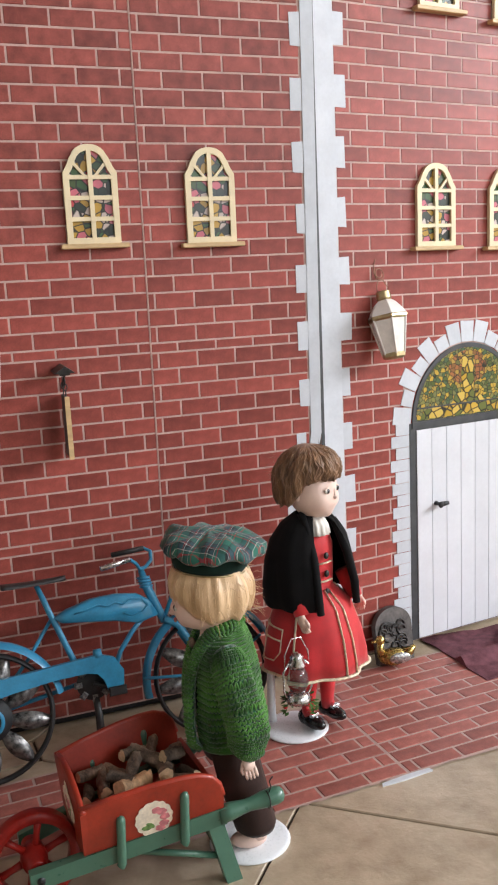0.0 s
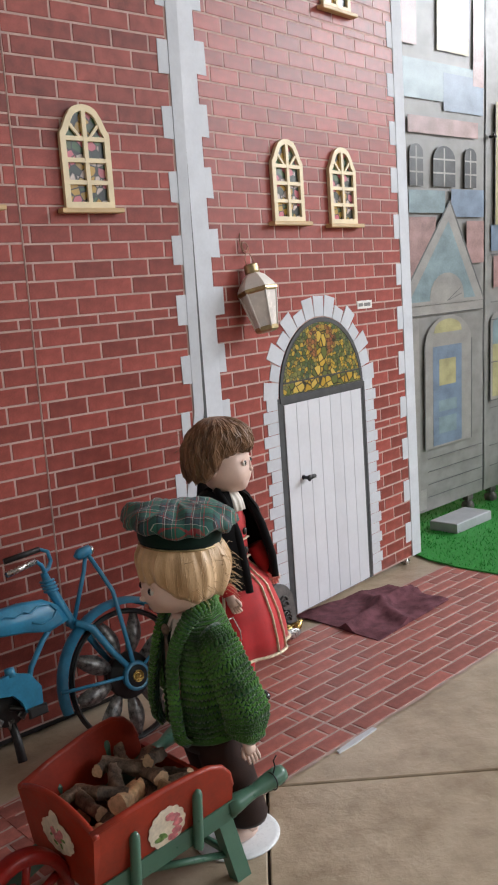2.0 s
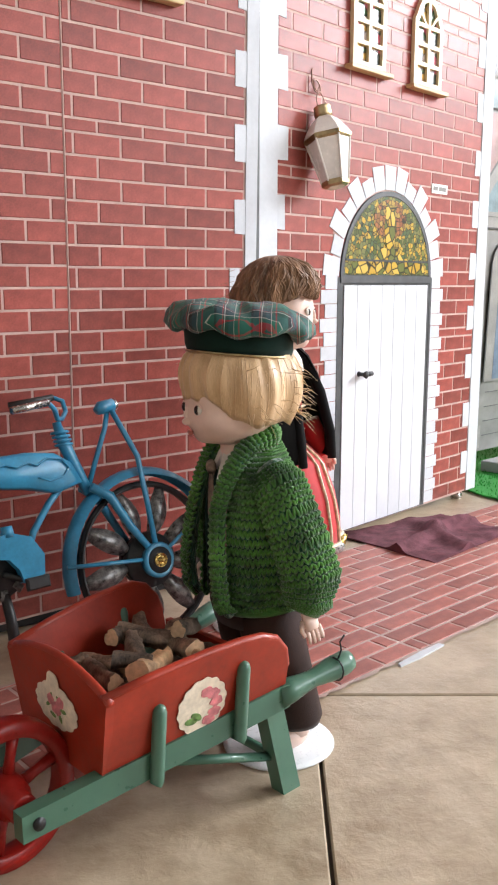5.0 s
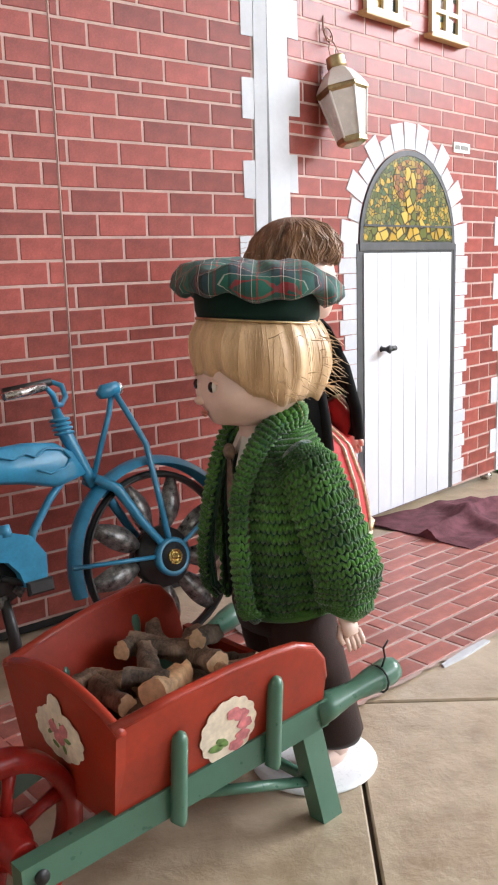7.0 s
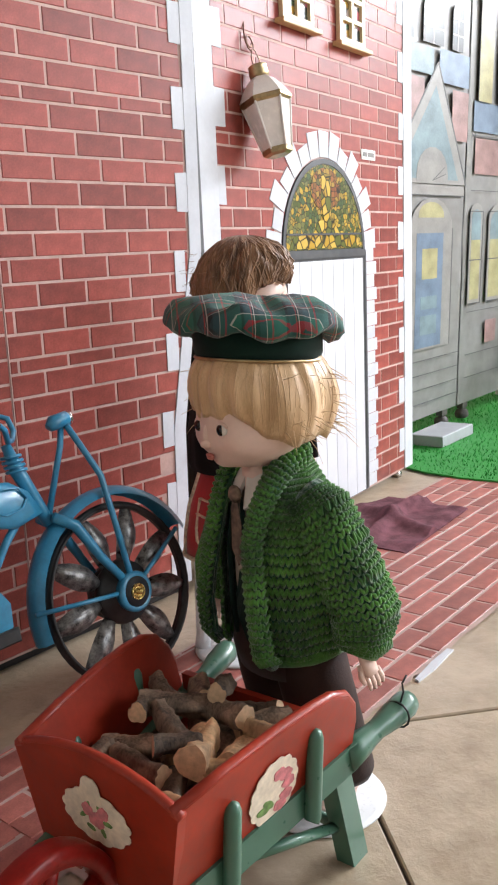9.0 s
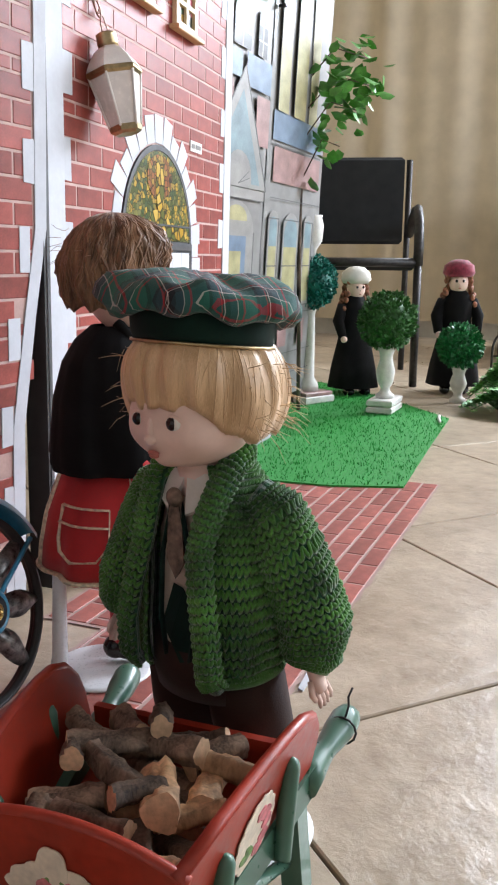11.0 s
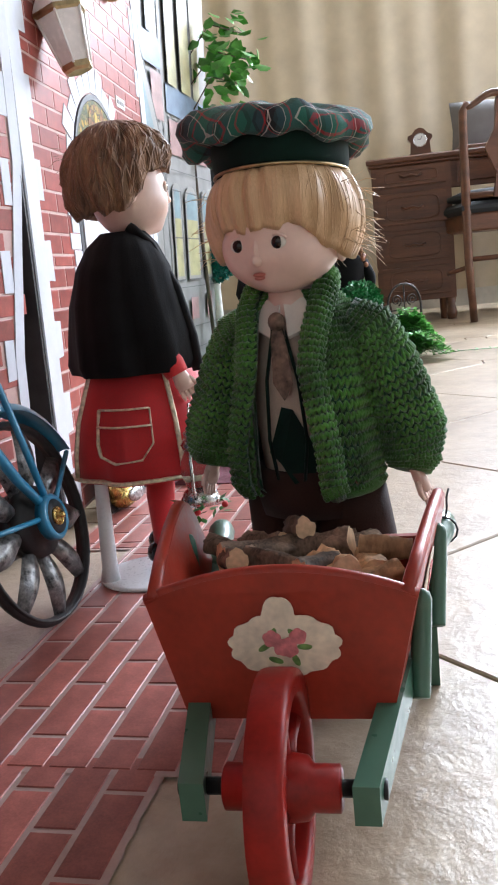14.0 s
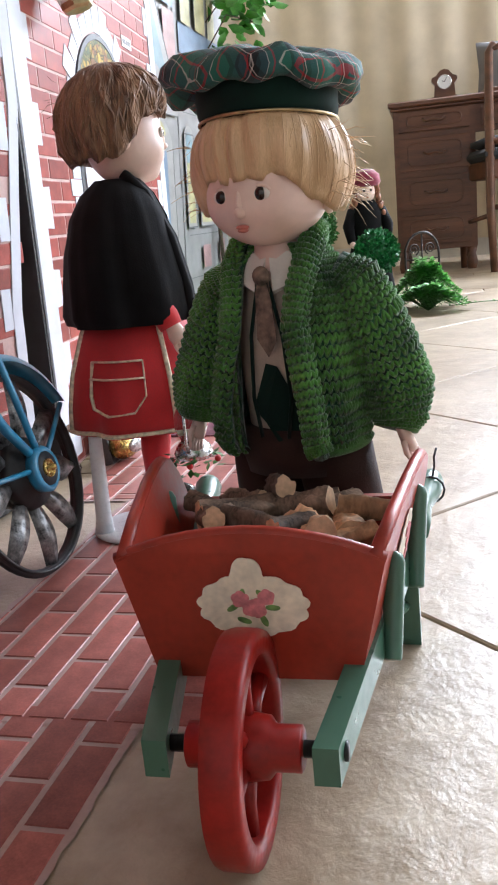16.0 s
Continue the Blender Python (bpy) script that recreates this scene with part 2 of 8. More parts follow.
M = {
    "mortar": material("mortar print", (0.50, 0.345, 0.305), 0.6, vary=0.12, scale=40, bump=0.05, spec=0.2),
    "brick": brick_print("brick print", (0.285, 0.064, 0.050), 0.22),
    "mat_mortar": material("mat mortar", (0.44, 0.31, 0.27), 0.38, vary=0.12, scale=30, bump=0.1),
    "mat_brick": brick_print("mat brick", (0.34, 0.115, 0.092), 0.2),
    "paper": material("white paper", (0.58, 0.60, 0.64), 0.7, vary=0.06, scale=20, fine=200, bump=0.1, spread=0.05, spec=0.2),
    "plank": material("white planks", (0.66, 0.67, 0.71), 0.5, vary=0.04, scale=12, fine=150, bump=0.08, spread=0.04),
    "black": material("black paint", (0.012, 0.012, 0.013), 0.45, vary=0.3, scale=60),
    "dark_tape": material("dark grey tape", (0.05, 0.052, 0.056), 0.5, vary=0.2, scale=50),
    "cream": material("cream painted wood", (0.74, 0.62, 0.40), 0.5, vary=0.06, scale=40, fine=400, bump=0.1),
    "oak": material("pale wood sill", (0.58, 0.40, 0.20), 0.5, vary=0.12, scale=40, stretch=(0.4, 3, 3)),
    "win_glass": glass_picture("window picture", [(0.03, 0.06, 0.02), (0.45, 0.05, 0.06), (0.04, 0.10, 0.03), (0.55, 0.45, 0.4), (0.42, 0.25, 0.03), (0.02, 0.03, 0.02), (0.5, 0.12, 0.16), (0.05, 0.08, 0.02)], 75.0),
    "door_glass": glass_picture("door picture", [(0.10, 0.14, 0.03), (0.42, 0.27, 0.03), (0.06, 0.11, 0.05), (0.20, 0.20, 0.05), (0.5, 0.33, 0.04), (0.07, 0.10, 0.02), (0.16, 0.17, 0.06), (0.36, 0.25, 0.05), (0.08, 0.12, 0.04)], 130.0),
    "rose_glass": glass_picture("door picture crown", [(0.25, 0.08, 0.03), (0.32, 0.12, 0.04), (0.40, 0.26, 0.05), (0.22, 0.10, 0.03), (0.12, 0.12, 0.04)], 120.0),
    "amber_glass": glass_picture("door picture foot", [(0.55, 0.36, 0.04), (0.48, 0.30, 0.03), (0.12, 0.14, 0.03), (0.6, 0.42, 0.08), (0.3, 0.22, 0.04)], 60.0),
    "gold": material("gold trim", (0.46, 0.36, 0.20), 0.35, metal=1.0, vary=0.2, scale=90),
    "brass": material("brass", (0.50, 0.36, 0.12), 0.28, metal=1.0, vary=0.25, scale=60),
    "silver": material("silver metal", (0.62, 0.62, 0.62), 0.25, metal=1.0, vary=0.15, scale=60),
    "copper_wire": material("copper wire", (0.22, 0.11, 0.07), 0.4, metal=0.8, vary=0.2),
    "lantern_white": material("lantern white", (0.83, 0.79, 0.74), 0.35, vary=0.06, scale=30),
    "lantern_glass": material("frosted lantern pane", (0.80, 0.74, 0.69), 0.25, vary=0.08, scale=40, fine=120),
    "tile": None,
    "grout": material("tile joint", (0.10, 0.078, 0.06), 0.8, vary=0.2),
    "grass": material("artificial turf", (0.022, 0.25, 0.028), 0.6, vary=0.22, scale=150, fine=900, bump=0.5),
    "cream_wall": material("cream wall", (0.57, 0.49, 0.34), 0.45, vary=0.05, scale=3, fine=60, bump=0.04),
    "curtain": material("beige curtain", (0.58, 0.50, 0.36), 0.5, vary=0.08, scale=8, fine=300, bump=0.08, sheen=0.3),
    "white_wall": material("white wall", (0.55, 0.53, 0.49), 0.7, vary=0.04, scale=3, fine=60, bump=0.05),
    "dim_wall": material("taupe wall", (0.34, 0.31, 0.27), 0.7, vary=0.05, scale=3, fine=60, bump=0.05),
    "baseboard": material("pale baseboard", (0.62, 0.60, 0.55), 0.5, vary=0.05),
    "red_paint": material("brick red barrow paint", (0.32, 0.030, 0.012), 0.40, vary=0.16, scale=25, fine=200, bump=0.05, coat=0.05),
    "red_wheel": material("dark red wheel paint", (0.27, 0.012, 0.008), 0.34, vary=0.2, scale=40, bump=0.03, spec=0.3),
    "green_paint": material("sage green paint", (0.065, 0.155, 0.105), 0.32, vary=0.05, scale=30, fine=120, bump=0.02, coat=0.15),
    "decal_paper": material("aged paper cut-out", (0.80, 0.70, 0.56), 0.5, vary=0.14, scale=80),
    "decal_pink": material("printed pink roses", (0.66, 0.22, 0.24), 0.5, vary=0.3, scale=120),
    "decal_green": material("printed leaves", (0.16, 0.28, 0.08), 0.5, vary=0.3, scale=150),
    "bark": material("log bark", (0.20, 0.145, 0.105), 0.85, vary=0.6, scale=60, fine=500, bump=0.7, spread=0.5, stretch=(1, 1, 0.35)),
    "peeled": material("peeled log wood", (0.46, 0.29, 0.16), 0.75, vary=0.4, scale=70, fine=400, bump=0.5, spread=0.3, stretch=(1, 1, 0.35)),
    "wood_end": material("cut wood", (0.60, 0.42, 0.26), 0.75, vary=0.2, scale=120, bump=0.3, spread=0.15),
    "bike_blue": material("sky blue enamel", (0.035, 0.24, 0.42), 0.35, vary=0.16, scale=40, bump=0.06, coat=0.25),
    "bike_black": material("black rubber and iron", (0.02, 0.02, 0.021), 0.5, vary=0.35, scale=80),
    "tin": material("mottled tin", (0.17, 0.165, 0.16), 0.35, metal=0.7, vary=0.6, scale=130, fine=500, bump=0.4),
    "skin": material("bisque porcelain", (0.80, 0.585, 0.50), 0.38, vary=0.05, scale=30, fine=200, bump=0.02),
    "lips": material("painted lips", (0.50, 0.17, 0.13), 0.4, vary=0.05),
    "eye": material("dark glass eyes", (0.015, 0.008, 0.006), 0.08, vary=0.1),
    "blond": material("blond mohair", (0.64, 0.40, 0.20), 0.42, vary=0.15, scale=60, fine=900, bump=0.25, sheen=0.1, tint=(0.82, 0.58, 0.34), stretch=(1.4, 1.4, 0.08)),
    "wool": material("green wool yarn", (0.020, 0.160, 0.052), 0.9, vary=0.55, scale=26, fine=1200, bump=0.6, sheen=0.35, spec=0.15, tint=(0.105, 0.30, 0.045)),
    "brunette": material("chestnut hair", (0.17, 0.082, 0.040), 0.5, vary=0.35, scale=60, fine=700, bump=0.35, sheen=0.1, tint=(0.33, 0.18, 0.09), stretch=(1.6, 1.6, 0.2)),
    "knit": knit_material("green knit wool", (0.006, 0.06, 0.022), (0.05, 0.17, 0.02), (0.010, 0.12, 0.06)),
    "rib": material("green ribbing", (0.035, 0.135, 0.022), 0.85, vary=0.3, scale=60, fine=500, bump=0.8, sheen=0.4),
    "plaid": plaid_material("tartan cloth"),
    "velvet": material("dark green velvet", (0.004, 0.017, 0.012), 0.85, vary=0.3, scale=30, sheen=0.08, spec=0.15),
    "linen": material("white shirt cloth", (0.74, 0.70, 0.64), 0.75, vary=0.06, scale=40, fine=700, bump=0.2),
    "shirt": material("beige shirt cloth", (0.50, 0.40, 0.32), 0.8, vary=0.12, scale=40, fine=700, bump=0.2),
    "tie": material("patterned brown tie", (0.16, 0.11, 0.08), 0.7, vary=0.6, scale=110, fine=300),
    "trousers": material("dark brown corduroy", (0.035, 0.016, 0.012), 0.8, vary=0.3, scale=25, fine=600, bump=0.3, sheen=0.08, spec=0.2),
    "cape": material("black wool cape", (0.006, 0.0055, 0.006), 0.9, vary=0.3, scale=30, fine=700, bump=0.3, sheen=0.04, spec=0.15),
    "red_cloth": material("scarlet cloth", (0.52, 0.014, 0.018), 0.7, vary=0.15, scale=25, fine=600, bump=0.2, sheen=0.2),
    "braid": material("silver gilt braid", (0.78, 0.66, 0.48), 0.4, metal=0.2, vary=0.25, scale=200),
    "shoe": material("black patent shoes", (0.01, 0.009, 0.009), 0.2, vary=0.2),
    "stand_white": material("white doll stand", (0.78, 0.80, 0.82), 0.3, vary=0.03),
    "rug": material("plum woven cloth", (0.15, 0.060, 0.074), 0.95, vary=0.3, scale=50, fine=900, bump=0.8, spec=0.15),
    "iron": material("dark cast iron", (0.03, 0.027, 0.025), 0.45, metal=0.3, vary=0.4, scale=80, bump=0.3),
    "iron_grey": material("grey slate figure", (0.10, 0.09, 0.085), 0.6, vary=0.35, scale=60, bump=0.4),
    "leaf": material("glossy green leaves", (0.10, 0.34, 0.04), 0.4, vary=0.3, scale=40, spread=0.2),
    "box_leaf": material("box leaves", (0.035, 0.13, 0.02), 0.5, vary=0.45, scale=80, spread=0.1),
    "box_leaf_bright": material("bright box leaves", (0.012, 0.17, 0.035), 0.5, vary=0.45, scale=80, spread=0.1),
    "teal_fluff": material("teal tinsel", (0.008, 0.16, 0.12), 0.6, vary=0.4, scale=80),
    "urn": material("white plaster urn", (0.68, 0.66, 0.62), 0.5, vary=0.1, scale=50, bump=0.2),
    "desk_wood": material("dark oak desk", (0.105, 0.042, 0.019), 0.4, vary=0.3, scale=9, fine=120, bump=0.1, stretch=(0.35, 3, 3), coat=0.1),
    "grey_cloth": material("grey cloth", (0.16, 0.155, 0.155), 0.8, vary=0.08, scale=20),
    "canvas": material("black canvas", (0.014, 0.016, 0.018), 0.8, vary=0.2, scale=20, fine=500, bump=0.2),
    "grey_step": material("grey painted board", (0.36, 0.37, 0.39), 0.5, vary=0.08, scale=25),
    "foil": material("crinkled print grey", (0.225, 0.22, 0.21), 0.46, vary=0.16, scale=18, fine=60, bump=0.5),
    "p_blue": material("print blue", (0.15, 0.205, 0.285), 0.4, vary=0.2, scale=25, bump=0.4),
    "p_teal": material("print teal", (0.185, 0.255, 0.28), 0.4, vary=0.2, scale=25, bump=0.4),
    "p_yellow": material("print yellow", (0.36, 0.33, 0.17), 0.4, vary=0.2, scale=25, bump=0.4),
    "p_red": material("print faded red", (0.31, 0.19, 0.18), 0.4, vary=0.25, scale=25, bump=0.4),
    "p_dark": material("print dark panes", (0.05, 0.055, 0.06), 0.35, vary=0.3, scale=40, bump=0.3),
    "p_line": material("print lines", (0.10, 0.10, 0.10), 0.5, vary=0.2),
    "p_stone": material("print pale stone", (0.275, 0.265, 0.25), 0.4, vary=0.14, scale=25, bump=0.4),
    "fur": material("auburn curls", (0.25, 0.10, 0.05), 0.6, vary=0.5, scale=90, bump=0.4),
    "plum_knit": material("plum knit hat", (0.22, 0.02, 0.045), 0.85, vary=0.35, scale=90, bump=0.6, sheen=0.3),
    "clock_face": material("clock face", (0.75, 0.75, 0.72), 0.4, vary=0.04),
    "window_frame": material("white window frame", (0.75, 0.75, 0.74), 0.4, vary=0.04),
    "paper_card": material("small white card", (0.74, 0.73, 0.70), 0.6, vary=0.04),
    "ink": material("grey ink", (0.22, 0.21, 0.20), 0.7, vary=0.1),
    "glass": emit_free_glass("clear glass", (0.9, 0.95, 0.95)),
    "ceramic_silver": material("silver figured plate", (0.45, 0.45, 0.44), 0.3, metal=0.8, vary=0.5, scale=200, bump=0.5),
}


def tile_material():
    """Textured stone-look floor tile: beige with brown clouds, uneven satin gloss."""
    m, tree, p = shader("stone floor tile")
    link = tree.links.new
    geo = tree.nodes.new("ShaderNodeNewGeometry")
    big, mid = node(tree, "ShaderNodeTexNoise", Scale=4.5, Detail=6.0, Roughness=0.6), node(tree, "ShaderNodeTexNoise", Scale=26.0, Detail=6.0, Roughness=0.6)
    relief = node(tree, "ShaderNodeTexNoise", Scale=38.0, Detail=7.0, Roughness=0.62, Distortion=0.2)
    for n in (big, mid, relief):
        link(geo.outputs["Position"], n.inputs["Vector"])
    mix = node(tree, "ShaderNodeMix", Factor=0.4)
    link(big.outputs["Fac"], mix.inputs["A"])
    link(mid.outputs["Fac"], mix.inputs["B"])
    ramp = tree.nodes.new("ShaderNodeValToRGB")
    ramp.color_ramp.elements[0].color, ramp.color_ramp.elements[1].color = (0.28, 0.205, 0.128, 1), (0.53, 0.435, 0.315, 1)
    ramp.color_ramp.elements[0].position, ramp.color_ramp.elements[1].position = 0.36, 0.62
    link(mix.outputs["Result"], ramp.inputs[0])
    info, hsv, rng = tree.nodes.new("ShaderNodeObjectInfo"), tree.nodes.new("ShaderNodeHueSaturation"), node(tree, "ShaderNodeMapRange")
    rng.inputs["To Min"].default_value, rng.inputs["To Max"].default_value = 0.93, 1.07
    link(info.outputs["Random"], rng.inputs["Value"])
    link(rng.outputs[0], hsv.inputs["Value"])
    link(ramp.outputs[0], hsv.inputs["Color"])
    link(hsv.outputs[0], p.inputs["Base Color"])
    p.inputs["Specular IOR Level"].default_value = 0.9
    rr = node(tree, "ShaderNodeMapRange")
    rr.inputs["To Min"].default_value, rr.inputs["To Max"].default_value = 0.27, 0.42
    link(relief.outputs["Fac"], rr.inputs["Value"])
    link(rr.outputs[0], p.inputs["Roughness"])
    b = node(tree, "ShaderNodeBump", Strength=0.42, Distance=0.005)
    link(relief.outputs["Fac"], b.inputs["Height"])
    link(b.outputs[0], p.inputs["Normal"])
    return m


M["tile"] = tile_material()


# ---- building helpers ----
class Shape:
    """Gathers vertices and faces of one mesh, with a material for each face."""

    def __init__(self):
        self.v, self.f, self.m, self.s, self.uv, self.mats = [], [], [], [], {}, []

    def slot(self, key):
        if key not in self.mats:
            self.mats.append(key)
        return self.mats.index(key)

    def add(self, verts, faces, key, smooth=True, matrix=None, uvs=None):
        base, slot = len(self.v), self.slot(key)
        self.v += [tuple(matrix @ Vector(p)) if matrix else tuple(p) for p in verts]
        for n, f in enumerate(faces):
            if uvs:
                self.uv[len(self.f)] = uvs[n]
            self.f.append([base + i for i in f])
            self.m.append(slot)
            self.s.append(smooth)
        return self

    def box(self, size, centre, key, matrix=None, bevel=0.0, taper=1.0):
        """A box with chamfered edges round its z outline and its top; taper narrows the top."""
        (a, b, c), (x, y, z) = [0.5 * s for s in size], centre
        e = min(bevel, 0.45 * min(2 * a, 2 * b, 2 * c))
        if e <= 0:
            vs = [(x + i * a * (taper if k > 0 else 1), y + j * b * (taper if k > 0 else 1), z + k * c) for k in (-1, 1) for i, j in ((-1, -1), (1, -1), (1, 1), (-1, 1))]
            fs = [(3, 2, 1, 0), (4, 5, 6, 7)] + [(i, (i + 1) % 4, 4 + (i + 1) % 4, 4 + i) for i in range(4)]
            return self.add(vs, fs, key, False, matrix)
        rings = []
        for k, inset in ((-1, e), (-1 + e / c, 0), (1 - e / c, 0), (1, e)):
            w = 1 + (taper - 1) * (k + 1) / 2
            aa, bb = a * w - inset, b * w - inset
            rings.append([(x + i * aa - i * 0, y + j * bb, z + k * c) for i, j in ((-1, -1), (1, -1), (1, 1), (-1, 1))])
        vs = [p for r in rings for p in r]
        fs = [(3, 2, 1, 0), (12, 13, 14, 15)]
        for r in range(3):
            fs += [(4 * r + i, 4 * r + (i + 1) % 4, 4 * r + 4 + (i + 1) % 4, 4 * r + 4 + i) for i in range(4)]
        return self.add(vs, fs, key, False, matrix)

    def lathe(self, rows, key, segs=24, matrix=None, arc=(0.0, 360.0), smooth=True, wobble=None, uv_scale=None):
        """Rows of (radius_x, radius_y, z[, x, y]) from bottom to top, swept round; an open arc gives an open shell."""
        full = abs(arc[1] - arc[0]) > 359.9
        n = segs if full else segs + 1
        vs, fs, uvs = [], [], []
        for k, row in enumerate(rows):
            rx, ry, z, cx, cy = (*row, 0, 0)[:5] if len(row) < 5 else row
            for i in range(n):
                a = radians(arc[0] + (arc[1] - arc[0]) * i / segs)
                w = wobble(a, k) if wobble else 1.0
                vs.append((cx + rx * w * math.cos(a), cy + ry * w * math.sin(a), z))
        for k in range(len(rows) - 1):
            for i in range(segs):
                j = (i + 1) % n if full else i + 1
                fs.append((k * n + i, k * n + j, k * n + n + j, k * n + n + i))
                if uv_scale:
                    u0, u1 = uv_scale[0] * i / segs, uv_scale[0] * (i + 1) / segs
                    v0, v1 = uv_scale[1] * k / (len(rows) - 1), uv_scale[1] * (k + 1) / (len(rows) - 1)
                    uvs.append(((u0, v0), (u1, v0), (u1, v1), (u0, v1)))
        if full and rows[0] != rows[-1]:
            for k, flip in ((0, True), (len(rows) - 1, False)):
                if rows[k][0] > 1e-5:
                    ring = [k * n + i for i in range(n)]
                    fs.append(ring[::-1] if flip else ring)
                    if uv_scale:
                        uvs.append(tuple((0.0, 0.0) for _ in ring))
        return self.add(vs, fs, key, smooth, matrix, uvs or None)

    def ball(self, r, centre, key, segs=20, rings=12, matrix=None, wobble=None):
        rx, ry, rz = r if isinstance(r, tuple) else (r, r, r)
        rows = []
        for k in range(rings + 1):
            a = math.pi * k / rings - math.pi / 2
            rows.append((max(1e-6, rx * math.cos(a)), max(1e-6, ry * math.cos(a)), centre[2] + rz * math.sin(a), centre[0], centre[1]))
        return self.lathe(rows, key, segs, matrix, wobble=wobble)

    def tube(self, points, radius, key, segs=8, matrix=None, closed=False, flat=1.0, caps=True, uv_scale=None, up=None):
        """A tube along points; radius is one number or one for each point."""
        pts = [Vector(p) for p in points]
        rad = list(radius) if isinstance(radius, (list, tuple)) else [radius] * len(pts)
        n = len(pts)
        vs, fs, uvs = [], [], []
        side = None
        for i, p in enumerate(pts):
            ahead = (pts[(i + 1) % n] if closed or i < n - 1 else p) - (pts[i - 1] if closed or i else p)
            ahead.normalize()
            if side is None:
                ref = Vector(up) if up else (Vector((0, 0, 1)) if abs(ahead.z) < 0.9 else Vector((1, 0, 0)))
                side = ahead.cross(ref).normalized()
            side = (side - ahead * side.dot(ahead)).normalized()
            top = side.cross(ahead)
            for k in range(segs):
                a = 2 * math.pi * k / segs
                vs.append(p + rad[i] * (side * math.cos(a) + top * math.sin(a) * flat))
        rows = n if closed else n - 1
        for i in range(rows):
            for k in range(segs):
                a, b = i * segs + k, i * segs + (k + 1) % segs
                c, d = ((i + 1) % n) * segs + (k + 1) % segs, ((i + 1) % n) * segs + k
                fs.append((a, b, c, d))
                if uv_scale:
                    u0, u1, v0, v1 = uv_scale[0] * k / segs, uv_scale[0] * (k + 1) / segs, uv_scale[1] * i / rows, uv_scale[1] * (i + 1) / rows
                    uvs.append(((u0, v0), (u1, v0), (u1, v1), (u0, v1)))
        if caps and not closed:
            fs += [tuple(range(segs))[::-1], tuple(range((n - 1) * segs, n * segs))]
            if uv_scale:
                uvs += [tuple((0.0, 0.0) for _ in range(segs))] * 2
        return self.add([tuple(v) for v in vs], fs, key, True, matrix, uvs or None)

    def slab(self, outline, y0, y1, key, matrix=None, smooth=False):
        """An outline in x and z, given thickness from y0 (front) to y1."""
        n = len(outline)
        vs = [(x, y0, z) for x, z in outline] + [(x, y1, z) for x, z in outline]
        fs = [tuple(range(n)), tuple(range(2 * n - 1, n - 1, -1))] + [(i, n + i, n + (i + 1) % n, (i + 1) % n) for i in range(n)]
        return self.add(vs, fs, key, smooth, matrix)

    def mesh(self, name):
        me = bpy.data.meshes.new(name)
        me.from_pydata(self.v, [], self.f)
        for key in self.mats:
            me.materials.append(M[key])
        me.polygons.foreach_set("material_index", self.m)
        me.polygons.foreach_set("use_smooth", self.s)
        if self.uv:
            layer = me.uv_layers.new(name="UVMap")
            for poly in me.polygons:
                if poly.index in self.uv:
                    for loop, uv in zip(poly.loop_indices, self.uv[poly.index]):
                        layer.data[loop].uv = uv
        me.update()
        bm = bmesh.new()
        bm.from_mesh(me)
        bmesh.ops.recalc_face_normals(bm, faces=bm.faces)
        bm.to_mesh(me)
        bm.free()
        return me


def thing(name, label, category, matrix=None, group="", kind="", shape=None):
    ob = new(name, shape.mesh(name) if shape else None)
    if not shape:
        ob.empty_display_size = 0.02
    if matrix:
        ob.matrix_world = matrix
    return tagged(ob, label, category, group, kind)


def part(name, shape, parent, label="", matrix=None, kind=""):
    ob = new(name, shape.mesh(name))
    ob.parent = parent
    if matrix:
        ob.matrix_basis = matrix
    return tagged(ob, label, kind=kind)


def shared_part(name, mesh, parent, matrix):
    ob = new(name, mesh)
    ob.parent = parent
    ob.matrix_basis = matrix
    return ob


def circle(cx, cz, r, n=24, a0=0.0, a1=360.0):
    return [(cx + r * math.cos(radians(a0 + (a1 - a0) * i / n)), cz + r * math.sin(radians(a0 + (a1 - a0) * i / n))) for i in range(n + (a1 - a0 < 359.9))]


